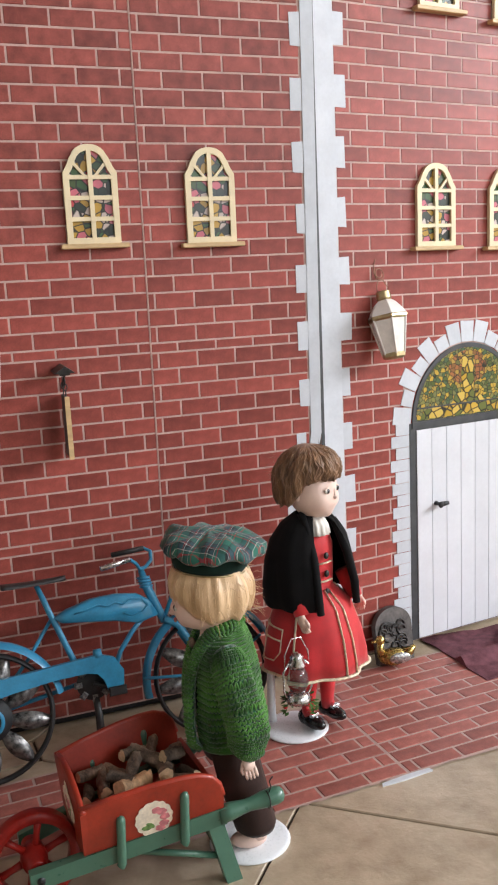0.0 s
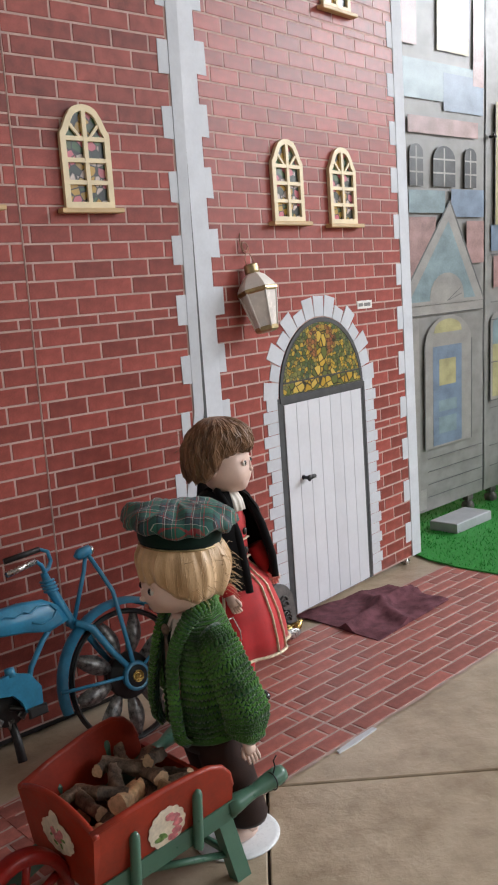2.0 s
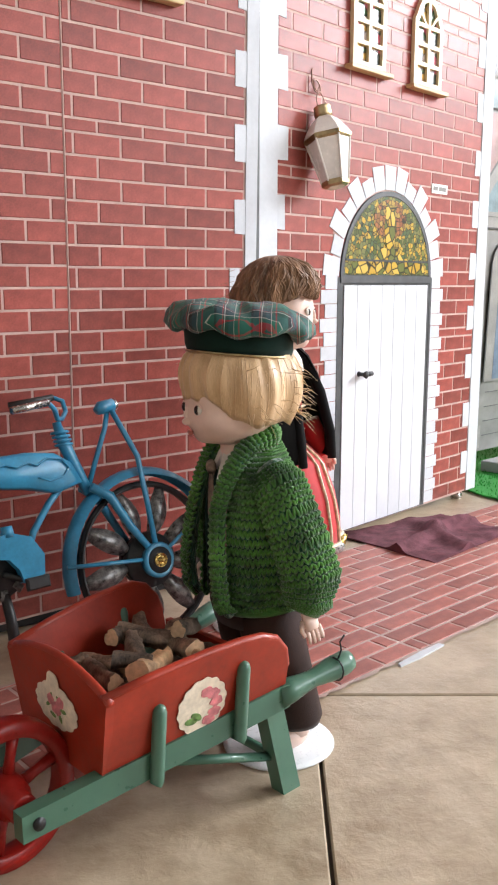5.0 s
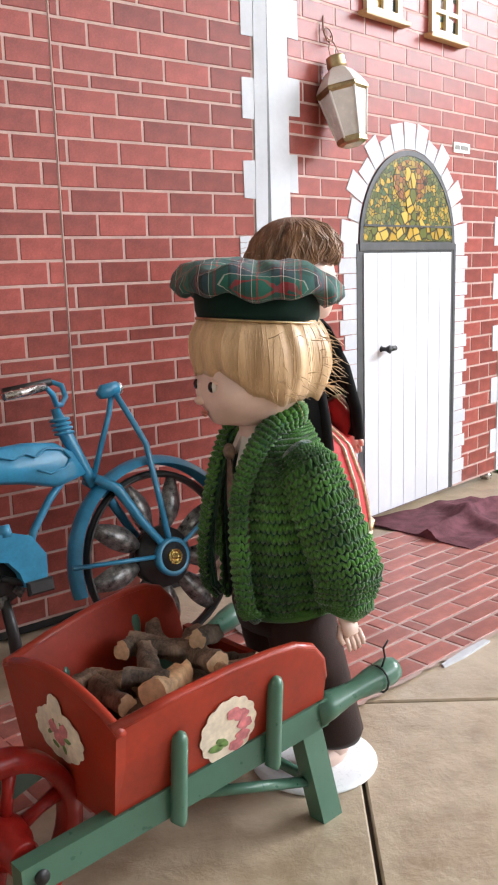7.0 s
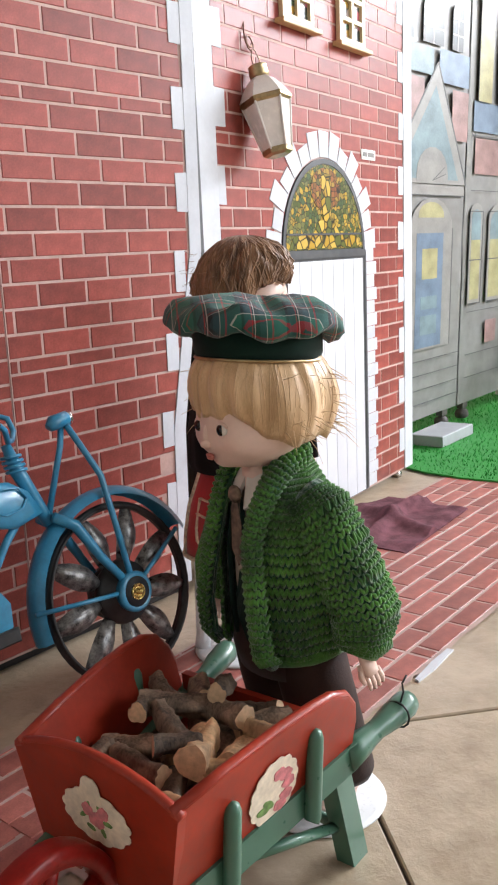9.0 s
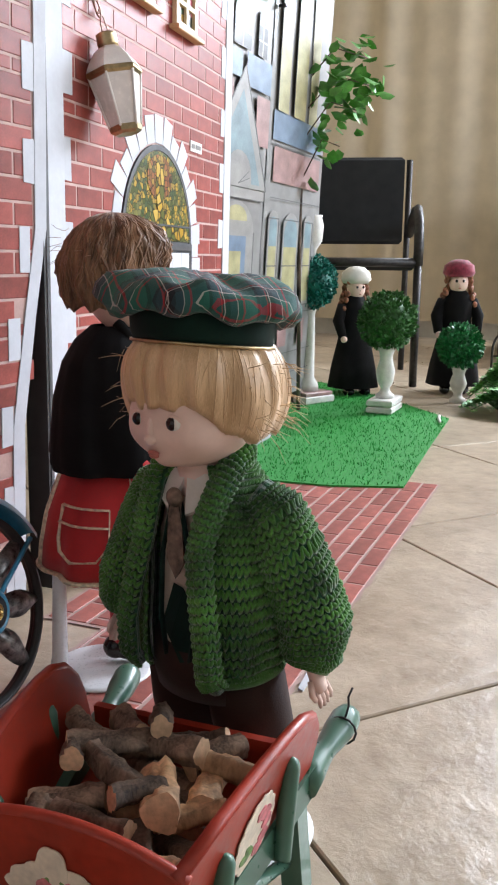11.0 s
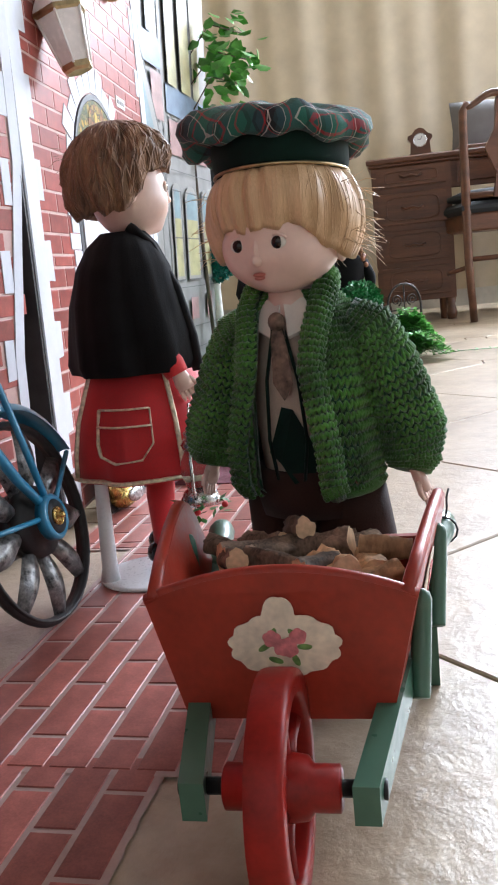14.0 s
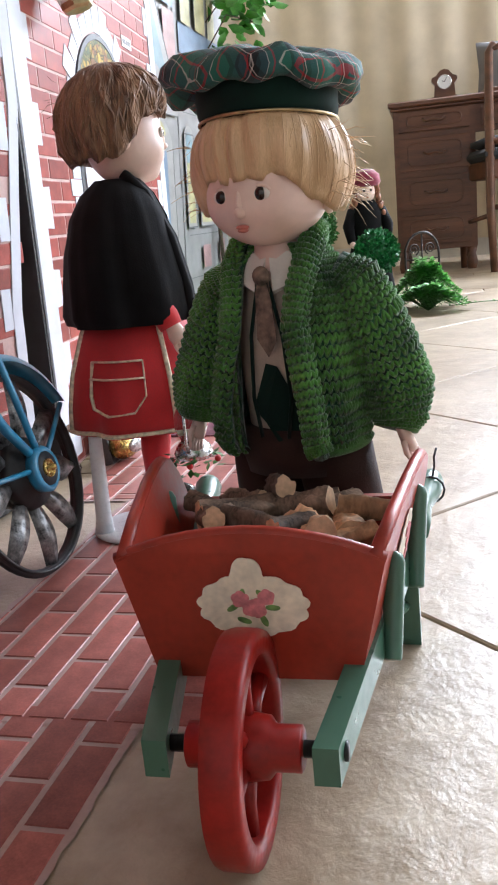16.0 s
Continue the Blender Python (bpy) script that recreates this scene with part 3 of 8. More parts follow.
# ---- room ----
def room():
    def slab(name, a, b, z, size, key, label="", category=""):
        s = Shape().box(size, (0, 0, 0), key)
        ob = thing(name, label or "plain painted wall of the room", category or "wall", Matrix.Translation(at_room(a, b, z)) @ pose(0, 0, 0, 0, 0, ROOM_TURN), kind="structure", shape=s)
        return ob

    la, lb, ma, mb = BACK_A - FRONT_A, NORTH_B - SOUTH_B, (BACK_A + FRONT_A) / 2, (NORTH_B + SOUTH_B) / 2
    # the wall behind the desk, with a band of high windows
    lo, hi, w0, w1 = 1.72, 2.68, -2.1, 1.1
    slab("wall_back", BACK_A + 0.08, mb, lo / 2, (0.16, lb + 0.3, lo), "cream_wall", "cream painted wall behind the desk")
    slab("wall_back_top", BACK_A + 0.08, mb, (hi + CEIL) / 2, (0.16, lb + 0.3, CEIL - hi), "cream_wall", "cream painted wall over the window")
    slab("wall_back_side", BACK_A + 0.08, (w1 + NORTH_B) / 2 + 0.07, (lo + hi) / 2, (0.16, NORTH_B - w1 + 0.14, hi - lo), "cream_wall", "cream painted wall beside the window")
    slab("wall_back_end", BACK_A + 0.08, (w0 + SOUTH_B) / 2 - 0.07, (lo + hi) / 2, (0.16, w0 - SOUTH_B + 0.14, hi - lo), "cream_wall", "cream painted wall beside the window")
    slab("wall_front", FRONT_A - 0.08, mb, CEIL / 2, (0.16, lb + 0.3, CEIL), "white_wall")
    slab("wall_north", ma, NORTH_B + 0.08, CEIL / 2, (la, 0.16, CEIL), "cream_wall", "cream wall behind the painted screens")
    # the wall with an unseen opening, added for the side fill light
    s0, s1, t0, t1 = 1.2, 3.4, 0.95, 2.25
    slab("wall_south", ma, SOUTH_B - 0.08, t0 / 2, (la, 0.16, t0), "white_wall")
    slab("wall_south_top", ma, SOUTH_B - 0.08, (t1 + CEIL) / 2, (la, 0.16, CEIL - t1), "white_wall")
    slab("wall_south_a", (FRONT_A + s0) / 2, SOUTH_B - 0.08, (t0 + t1) / 2, (s0 - FRONT_A, 0.16, t1 - t0), "white_wall")
    slab("wall_south_b", (BACK_A + s1) / 2, SOUTH_B - 0.08, (t0 + t1) / 2, (BACK_A - s1, 0.16, t1 - t0), "white_wall")
    slab("ceiling", ma, mb, CEIL + 0.06, (la + 0.5, lb + 0.5, 0.12), "dim_wall", "plain taupe ceiling", "ceiling")
    slab("baseboard", BACK_A - 0.012, mb, 0.05, (0.02, lb, 0.1), "baseboard", "pale baseboard along the desk wall", "baseboard")
    # the second frame is unseen, added round the fill light's opening
    for name, a, b, z, w, h, turn in (("window_1", BACK_A + 0.06, (w0 + w1) / 2, (lo + hi) / 2, w1 - w0, hi - lo, ROOM_TURN + 90), ("window_2", (s0 + s1) / 2, SOUTH_B - 0.06, (t0 + t1) / 2, s1 - s0, t1 - t0, ROOM_TURN)):
        ob = thing(name, "white framed window with clear panes", "window", Matrix.Translation(at_room(a, b, z)) @ pose(0, 0, 0, 0, 0, turn), kind="structure")
        frame_s = Shape()
        for z0 in (-h / 2 + 0.03, h / 2 - 0.03):
            frame_s.box((w, 0.05, 0.06), (0, 0, z0), "window_frame")
        for k in range(4):
            frame_s.box((0.06, 0.048, h - 0.12), (-w / 2 + 0.03 + k * (w - 0.06) / 3, 0, 0), "window_frame")
        part("window_frame", frame_s, ob)


def floor():
    """Large square tiles with dark joints, and a small inlay where four meet."""
    base = Shape().box((12, 12, 0.1), (0, 0, -0.056), "grout")
    ob = thing("floor", "beige stone-look tile floor with dark joints", "floor", pose(1.0, 0.6, 0, 0, 0, TILE_TURN), kind="structure", shape=base)
    size, joint, cut = TILE, 0.0036, 0.05
    h = size / 2 - joint / 2

    def tile_mesh(even):
        """A square tile with two opposite corners cut off for the inlays."""
        o = [(-h + cut, -h), (h, -h), (h, h - cut), (h - cut, h), (-h, h), (-h, -h + cut)] if even else [(-h, -h), (h - cut, -h), (h, -h + cut), (h, h), (-h + cut, h), (-h, h - cut)]
        n, e = len(o), 0.0015
        vs = [(x, y, -0.01) for x, y in o] + [(x, y, -0.0015) for x, y in o] + [(x * (1 - e / h), y * (1 - e / h), 0.0) for x, y in o]
        fs = [tuple(range(2 * n, 3 * n))] + [(i, (i + 1) % n, n + (i + 1) % n, n + i) for i in range(n)] + [(n + i, n + (i + 1) % n, 2 * n + (i + 1) % n, 2 * n + i) for i in range(n)]
        return Shape().add(vs, fs, "tile", False).mesh("tile")

    dot = Shape()
    r = cut - joint
    dot.add([(x, y, z) for z in (-0.01, -0.0005) for x, y in ((-r, 0), (0, -r), (r, 0), (0, r))], [(4, 5, 6, 7)] + [(i, (i + 1) % 4, 4 + (i + 1) % 4, 4 + i) for i in range(4)], "tile", False)
    tile_m, dot_m = (tile_mesh(True), tile_mesh(False)), dot.mesh("inlay")
    inv = ob.matrix_world.inverted()
    corner = inv @ Vector((*TILE_CORNER, 0))
    for i in range(-9, 10):
        for j in range(-9, 10):
            x, y = corner.x + (i + 0.5) * size, corner.y + (j + 0.5) * size
            if abs(x) < 5.9 and abs(y) < 5.9:
                shared_part("tile", tile_m[(i + j) % 2], ob, pose(x, y, 0))
                if (i + j) % 2 == 0:
                    shared_part("inlay", dot_m, ob, pose(x - size / 2, y - size / 2, 0))


TILE, TILE_TURN, TILE_CORNER = 0.486, -15.0, (0.543, 1.058)

# ---- the brick printed screens ----
PANEL_A = pose(0.0900, 1.609, -0.013, 2.3, 0, 25.3)
PANEL_B = pose(0.110, 1.608, -0.004, 1.1, 0, 32.85) @ Matrix.Diagonal((1.065, 1.0, 1.0, 1.0))
TOP = 1.62


def brick_rows(x0, x1, z0, z1, course, length, gap, phase=0.0, thin_at=(), keep=None, shift=lambda x: 0.0):
    """Bricks in running bond, clipped to the field: rows of (x, z, width, height)."""
    out, z, k, thin_at = [], z0, 0, list(thin_at)
    while z < z1 - 0.004:
        hit = [t for t in thin_at if abs(z - t) < course * 0.5]
        thin_at = [t for t in thin_at if t not in hit]
        h = course * 0.6 if hit else course
        h = min(h, z1 - z)
        x = x0 - length + phase + (0.5 * length if k % 2 else 0.0)
        while x < x1:
            a, b = max(x, x0), min(x + length, x1)
            if b - a > 0.012 and (keep is None or keep((a + b) / 2, z + h / 2)):
                out.append(((a + b) / 2, z + h / 2, b - a - gap, h - gap))
            x += length
        z += h
        k += 1
    return out


BRICK_MESHES = {}


def brick_mesh(w, h, key, deep=0.0007):
    tag = (round(w, 3), round(h, 3), key)
    if tag not in BRICK_MESHES:
        a, b, e = w / 2, h / 2, 0.0008
        s = Shape()
        vs = [(-a, 0, -b), (a, 0, -b), (a, 0, b), (-a, 0, b), (-a + e, -deep, -b + e), (a - e, -deep, -b + e), (a - e, -deep, b - e), (-a + e, -deep, b - e)]
        s.add(vs, [(4, 5, 6, 7)] + [(i, (i + 1) % 4, 4 + (i + 1) % 4, 4 + i) for i in range(4)], key, False)
        BRICK_MESHES[tag] = s.mesh("brick")
    return BRICK_MESHES[tag]


def lay_bricks(bricks, parent, key, front, near, flat=False):
    """The first ones that the camera passes nearest become pieces of their own, the rest one mesh."""
    bricks = sorted(bricks, key=near)
    for x, z, w, h in bricks[:300]:
        m = pose(x, z, front, -90) if flat else pose(x, front, z)
        shared_part("brick", brick_mesh(w, h, key), parent, m)
    rest = Shape()
    for x, z, w, h in bricks[300:]:
        a, b, e, d = w / 2, h / 2, 0.0008, 0.0007
        vs = [(-a, 0, -b), (a, 0, -b), (a, 0, b), (-a, 0, b), (-a + e, -d, -b + e), (a - e, -d, -b + e), (a - e, -d, b - e), (-a + e, -d, b - e)]
        m = pose(x, z, front, -90) if flat else pose(x, front, z)
        rest.add([tuple(m @ Vector(p)) for p in vs], [(4, 5, 6, 7)] + [(i, (i + 1) % 4, 4 + (i + 1) % 4, 4 + i) for i in range(4)], key + "_rest", False)
    if rest.v:
        part("brickwork", rest, parent, kind="stuff")


def island_brick(name, source, colour, spread):
    m = material(name, colour, rough=0.42, vary=0.24, scale=45, fine=700, bump=0.08, spec=0.25)
    tree = m.node_tree
    p = tree.nodes["Principled BSDF"]
    old = p.inputs["Base Color"].links[0].from_socket
    geo, rng, hsv = tree.nodes.new("ShaderNodeNewGeometry"), node(tree, "ShaderNodeMapRange"), tree.nodes.new("ShaderNodeHueSaturation")
    rng.inputs["To Min"].default_value, rng.inputs["To Max"].default_value = 1 - spread, 1 + spread
    tree.links.new(geo.outputs["Random Per Island"], rng.inputs["Value"])
    tree.links.new(rng.outputs[0], hsv.inputs["Value"])
    tree.links.new(old, hsv.inputs["Color"])
    tree.links.new(hsv.outputs[0], p.inputs["Base Color"])
    M[source + "_rest"] = m


island_brick("brick print field", "brick", (0.27, 0.066, 0.052), 0.22)
island_brick("mat brick field", "mat_brick", (0.32, 0.098, 0.076), 0.2)


def quoins(panel, inner, outer, first, side, front, rng, drift=lambda z: 0.0):
    """White paper corner stones, every other course."""
    k = 0
    z = first
    while z < TOP - 0.05:
        h = 0.05 + rng.uniform(-0.003, 0.003)
        w = outer - inner + rng.uniform(-0.003, 0.003)
        lean = rng.uniform(-0.0015, 0.0015)
        s = Shape().slab([(0, 0), (side * w, lean), (side * (w + lean), h), (0, h + lean)], -0.001, 0.0, "paper")
        part("quoin", s, panel, matrix=pose(inner + drift(z), front, z))
        z += 0.1
        k += 1


def screen_a():
    rng = random.Random(3)
    ob = thing("brick_screen", "tall screen covered in red brick print with white paper quoins", "screen", PANEL_A)
    left = -0.92
    part("board", Shape().slab([(left, 0.03), (-0.026, 0.03), (-0.023, 0.25), (0.0, 0.38), (0.021, 0.48), (0.026, TOP), (left, TOP)], 0.0, 0.02, "mortar"), ob, "pale printed sheet on board")
    part("base_rail", Shape().box((0.9, 0.03, 0.05), (-0.47, 0.03, 0.035), "black", bevel=0.004), ob, "black base rail")
    strip = Shape().slab([(-0.048, 0.031), (-0.0265, 0.031), (-0.0235, 0.25), (-0.0005, 0.38), (0.0205, 0.48), (0.0255, TOP - 0.002), (0.002, TOP - 0.002), (0.0, 0.48), (-0.020, 0.38), (-0.044, 0.25)], -0.002, -0.0004, "paper")
    part("quoin_strip", strip, ob, "white paper strip")
    quoins(ob, 0.0, 0.018, 0.03, -1, -0.0006, rng, lambda z: -0.044 * min(1.0, max(0.0, (0.48 - z) / 0.23)))
    thin = [0.645, 0.345, 0.945, 1.245]
    seam = -0.283
    bricks = brick_rows(seam, -0.001, 0.03, TOP, 0.0272, 0.0672, 0.0032, 0.012, thin, lambda x, z: x < -0.004 - 0.044 * min(1.0, max(0.0, (0.48 - z) / 0.23)))
    bricks += [(x, z - 0.0035, w, h) for x, z, w, h in brick_rows(left, seam, 0.035, TOP - 0.02, 0.0272, 0.0672, 0.0032, 0.045, thin)]
    lay_bricks(bricks, ob, "brick", 0.0, lambda b: (b[0] + 0.2) ** 2 + (b[1] - 0.5) ** 2)
    part("sheet_seam", Shape().slab([(seam - 0.0006, 0.03), (seam + 0.0006, 0.03), (seam + 0.0006, TOP), (seam - 0.0006, TOP)], -0.0012, 0.0, "mortar"), ob)
    return ob


DOOR_X, DOOR_R, SPRING, ARCH = 0.322, 0.129, 0.462, 0.146


def arch_point(r_add, deg):
    a = radians(deg)
    return DOOR_X + (DOOR_R + r_add) * math.cos(a), SPRING + (ARCH + r_add) * math.sin(a)


def screen_b():
    rng = random.Random(5)
    ob = thing("brick_screen", "brick print screen with a white plank door and stained glass arch", "screen", PANEL_B)
    part("board", Shape().slab([(0.0, 0.02), (0.645, 0.02), (0.645, TOP), (0.0, TOP)], 0.0, 0.022, "mortar"), ob, "pale printed sheet on board")
    part("edge_strip", Shape().box((0.004, 0.024, TOP - 0.02), (0.6475, 0.011, TOP / 2 + 0.01), "paper"), ob, "white side edge")
    part("side_edge", Shape().box((0.004, 0.03, TOP - 0.02), (-0.0025, 0.013, TOP / 2 + 0.01), "black"), ob, "black side edge")
    # black board added behind the fold so that the open gap looks dark
    part("backing", Shape().box((0.16, 0.006, TOP - 0.02), (-0.01, 0.085, TOP / 2 + 0.01), "black"), ob, "black board added behind the fold gap")
    for x in (0.06, 0.6):
        caster = Shape().tube([(x - 0.006, 0.012, 0.010), (x + 0.006, 0.012, 0.010)], 0.010, "silver", 12)
        caster.box((0.018, 0.012, 0.006), (x, 0.012, 0.0215), "black")
        part("caster", caster, ob, "small metal caster")
    part("quoin_strip", Shape().slab([(0.001, 0.021), (0.045, 0.021), (0.047, TOP - 0.002), (0.004, TOP - 0.002)], -0.0024, -0.0004, "paper"), ob, "white paper strip")
    part("quoin_strip", Shape().slab([(0.612, 0.021), (0.644, 0.021), (0.644, TOP - 0.002), (0.612, TOP - 0.002)], -0.0024, -0.0004, "paper"), ob, "white paper strip")
    part("fold_line", Shape().slab([(0.0, 0.021), (0.006, 0.021), (0.012, TOP - 0.002), (0.004, TOP - 0.002)], -0.003, -0.0025, "dark_tape"), ob, "dark fold line")
    quoins(ob, 0.0455, 0.066, 0.032, 1, -0.0006, rng)
    quoins(ob, 0.613, 0.636, 0.06, -1, -0.0006, rng)

    def keep(x, z):
        if abs(x - DOOR_X) < DOOR_R + 0.012 and z < SPRING:
            return False
        dx, dz = (x - DOOR_X) / (DOOR_R + 0.014), (z - SPRING) / (ARCH + 0.014)
        return not (dz > 0 and dx * dx + dz * dz < 1)

    thin = [0.615, 0.345, 0.885, 1.155]
    bricks = brick_rows(0.047, 0.612, 0.022, TOP, 0.0272, 0.0672, 0.0032, 0.03, thin, keep)
    lay_bricks(bricks, ob, "brick", 0.0, lambda b: (b[0] - 0.3) ** 2 + (b[1] - 0.6) ** 2)
    # door
    door = part("door", Shape().slab([(DOOR_X - DOOR_R, 0.022), (DOOR_X + DOOR_R, 0.022), (DOOR_X + DOOR_R, SPRING - 0.008), (DOOR_X - DOOR_R, SPRING - 0.008)], -0.002, -0.0002, "dark_tape"), ob, "door of white planks")
    n, w = 7, 2 * DOOR_R - 0.018
    for k in range(n):
        x = DOOR_X - w / 2 + (k + 0.5) * w / n
        part("plank", Shape().box((w / n - 0.0012, 0.0016, SPRING - 0.038), (x, -0.0029, 0.024 + (SPRING - 0.038) / 2), "plank"), door)
    knob = Shape().tube([(0.245, -0.003, 0.297), (0.245, -0.006, 0.297), (0.245, -0.014, 0.297), (0.245, -0.020, 0.297), (0.245, -0.0225, 0.297)], [0.0055, 0.0035, 0.0035, 0.0068, 0.004], "black", 12)
    knob.tube([(0.245, -0.017, 0.297), (0.262, -0.019, 0.298)], [0.005, 0.004], "black", 10)
    part("door_handle", knob, door, "black turned handle")
    for side in (-1, 1):
        x = DOOR_X + side * (DOOR_R + 0.0025)
        part("jamb", Shape().slab([(x - 0.0035, 0.022), (x + 0.0035, 0.022), (x + 0.0035, SPRING), (x - 0.0035, SPRING)], -0.0026, -0.0004, "dark_tape"), ob, "black door jamb")
    # picture glass in the arch
    fan = [(DOOR_X + DOOR_R, SPRING - 0.008)] + [arch_point(0, 4 + 172 * k / 30) for k in range(31)] + [(DOOR_X - DOOR_R, SPRING - 0.008)]
    glass_p = part("transom", Shape().slab(fan[::-1], -0.0022, -0.0004, "dark_tape"), ob, "stained glass arch in black frame")
    inner = [(DOOR_X + DOOR_R - 0.008, SPRING + 0.004)] + [arch_point(-0.009, 6 + 168 * k / 30) for k in range(31)] + [(DOOR_X - DOOR_R + 0.008, SPRING + 0.004)]
    part("pane", Shape().slab(inner[::-1], -0.0032, -0.0024, "door_glass"), glass_p, "leaded green and amber glass")
    rose = [(DOOR_X + 0.046 * math.cos(radians(a)), SPRING + 0.098 + 0.034 * math.sin(radians(a))) for a in range(0, 360, 15)]
    part("pane", Shape().slab(rose[::-1], -0.0038, -0.0033, "rose_glass"), glass_p, "russet crown of leaded glass")
    foot = [(DOOR_X - 0.112, SPRING + 0.006), (DOOR_X + 0.112, SPRING + 0.006), (DOOR_X + 0.10, SPRING + 0.024), (DOOR_X + 0.04, SPRING + 0.03), (DOOR_X + 0.022, SPRING + 0.05), (DOOR_X - 0.022, SPRING + 0.05), (DOOR_X - 0.04, SPRING + 0.03), (DOOR_X - 0.10, SPRING + 0.024)]
    part("pane", Shape().slab(foot, -0.0038, -0.0033, "amber_glass"), glass_p, "amber leaded glass")
    vase = [(DOOR_X - 0.010, SPRING + 0.05), (DOOR_X + 0.010, SPRING + 0.05), (DOOR_X + 0.017, SPRING + 0.085), (DOOR_X + 0.012, SPRING + 0.112), (DOOR_X + 0.016, SPRING + 0.122), (DOOR_X - 0.016, SPRING + 0.122), (DOOR_X - 0.012, SPRING + 0.112), (DOOR_X - 0.017, SPRING + 0.085)]
    part("pane", Shape().slab(vase, -0.0042, -0.0039, "amber_glass"), glass_p, "amber leaded vase")
    arc_ring = Shape()
    for a0 in range(0, 180, 6):
        p0, p1 = arch_point(0.0, a0), arch_point(0.0, a0 + 6)
        q0, q1 = arch_point(-0.008, a0), arch_point(-0.008, a0 + 6)
        arc_ring.slab([q0, p0, p1, q1], -0.0036, -0.002, "dark_tape")
    part("arch_frame", arc_ring, glass_p, "black arch frame")
    part("crossbar", Shape().box((2 * DOOR_R, 0.0016, 0.012), (DOOR_X, -0.0034, SPRING - 0.004), "dark_tape"), glass_p)
    part("leading", Shape().box((2 * DOOR_R - 0.02, 0.0012, 0.003), (DOOR_X, -0.0046, SPRING + 0.028), "dark_tape"), glass_p)
    # white stones round the door
    z = 0.024
    k = 0
    while z < SPRING - 0.005:
        h = 0.0232
        for side in (-1, 1):
            w = (0.040 if k % 2 else 0.030) + rng.uniform(-0.002, 0.002)
            x = DOOR_X + side * (DOOR_R + 0.006)
            part("arch_stone", Shape().slab([(0, 0.0006), (side * w, 0.0006), (side * w, h - 0.0006), (0, h - 0.0006)], -0.0012, 0.0, "paper"), ob, matrix=pose(x, -0.0006, z))
        z += h
        k += 1
    n = 15
    for k in range(n):
        a = 180 * (k + 0.5) / n
        half = 180 / n / 2 - 0.25
        r1 = (0.030 if k % 2 else 0.043) + (0.012 if k == n // 2 else 0.0) + rng.uniform(-0.002, 0.002)
        pts = [arch_point(0.003, a - half), arch_point(r1, a - half * 0.9), arch_point(r1 + rng.uniform(-0.002, 0.002), a + half * 0.9), arch_point(0.003, a + half)]
        part("arch_stone", Shape().slab(pts, -0.0018, -0.0006, "paper"), ob)
    return ob


def toy_window():
    """A small cream wooden window with a bell arch, on a picture pane, with a sill; its base is the sill's middle."""
    ob = thing("toy_window", "small cream wooden arched window with coloured picture panes and pale sill", "window", group="toy windows on the brick screens")
    w, h = 0.084, 0.150
    half = w / 2

    def outline(inset=0.0):
        a = half - inset
        pts = [(-a, inset if inset else 0.0), (a, inset if inset else 0.0), (a, 0.108 - 0.3 * inset)]
        pts += [(a * 0.86, 0.117 - inset * 0.6), (a * 0.72, 0.130 - inset * 0.8)]
        pts += [(a * 0.66 * math.cos(radians(t)), 0.130 - inset * 0.8 + (h - 0.130 - 0.2 * inset) * math.sin(radians(t))) for t in range(15, 180, 15)]
        pts += [(-a * 0.72, 0.130 - inset * 0.8), (-a * 0.86, 0.117 - inset * 0.6), (-a, 0.108 - 0.3 * inset)]
        return pts

    part("pane", Shape().slab(outline(0.004), -0.0025, -0.0005, "win_glass"), ob, "coloured leaf picture pane")
    f = Shape()
    o, i = outline(), outline(0.0095)
    n = len(o)
    vs = [(x, y, z) for y in (-0.008, -0.0005) for x, z in o] + [(x, y, z) for y in (-0.008, -0.0005) for x, z in i]
    fs = []
    for k in range(n):
        j = (k + 1) % n
        fs += [(k, j, 2 * n + j, 2 * n + k), (k, n + k, n + j, j), (2 * n + k, 2 * n + j, 3 * n + j, 3 * n + k)]
    f.add(vs, fs, "cream", False)
    part("frame", f, ob)
    for z in (0.038, 0.070, 0.101):
        part("muntin", Shape().box((w - 0.016, 0.005, 0.0065), (0, -0.0052, z), "cream"), ob)
    part("muntin", Shape().box((0.007, 0.0052, 0.136), (0, -0.0056, 0.075), "cream"), ob)
    for side in (-1, 1):
        part("muntin", Shape().slab([(side * 0.004, 0.101), (side * 0.009, 0.101), (side * 0.030, 0.124), (side * 0.026, 0.127)], -0.0074, -0.003, "cream"), ob)
    part("sill", Shape().box((0.106, 0.016, 0.0075), (0, -0.0085, -0.0035), "oak", bevel=0.0012), ob, "pale wooden sill")
    return ob


def windows():
    first = toy_window()
    first.matrix_world = PANEL_A @ pose(-0.169, -0.0012, 0.820)
    copy_thing(first, PANEL_A @ pose(-0.363, -0.0012, 0.824))
    for x, z in ((0.248, 0.793), (0.411, 0.790), (0.258, 1.208), (0.421, 1.200)):
        copy_thing(first, PANEL_B @ pose(x, -0.0012, z))


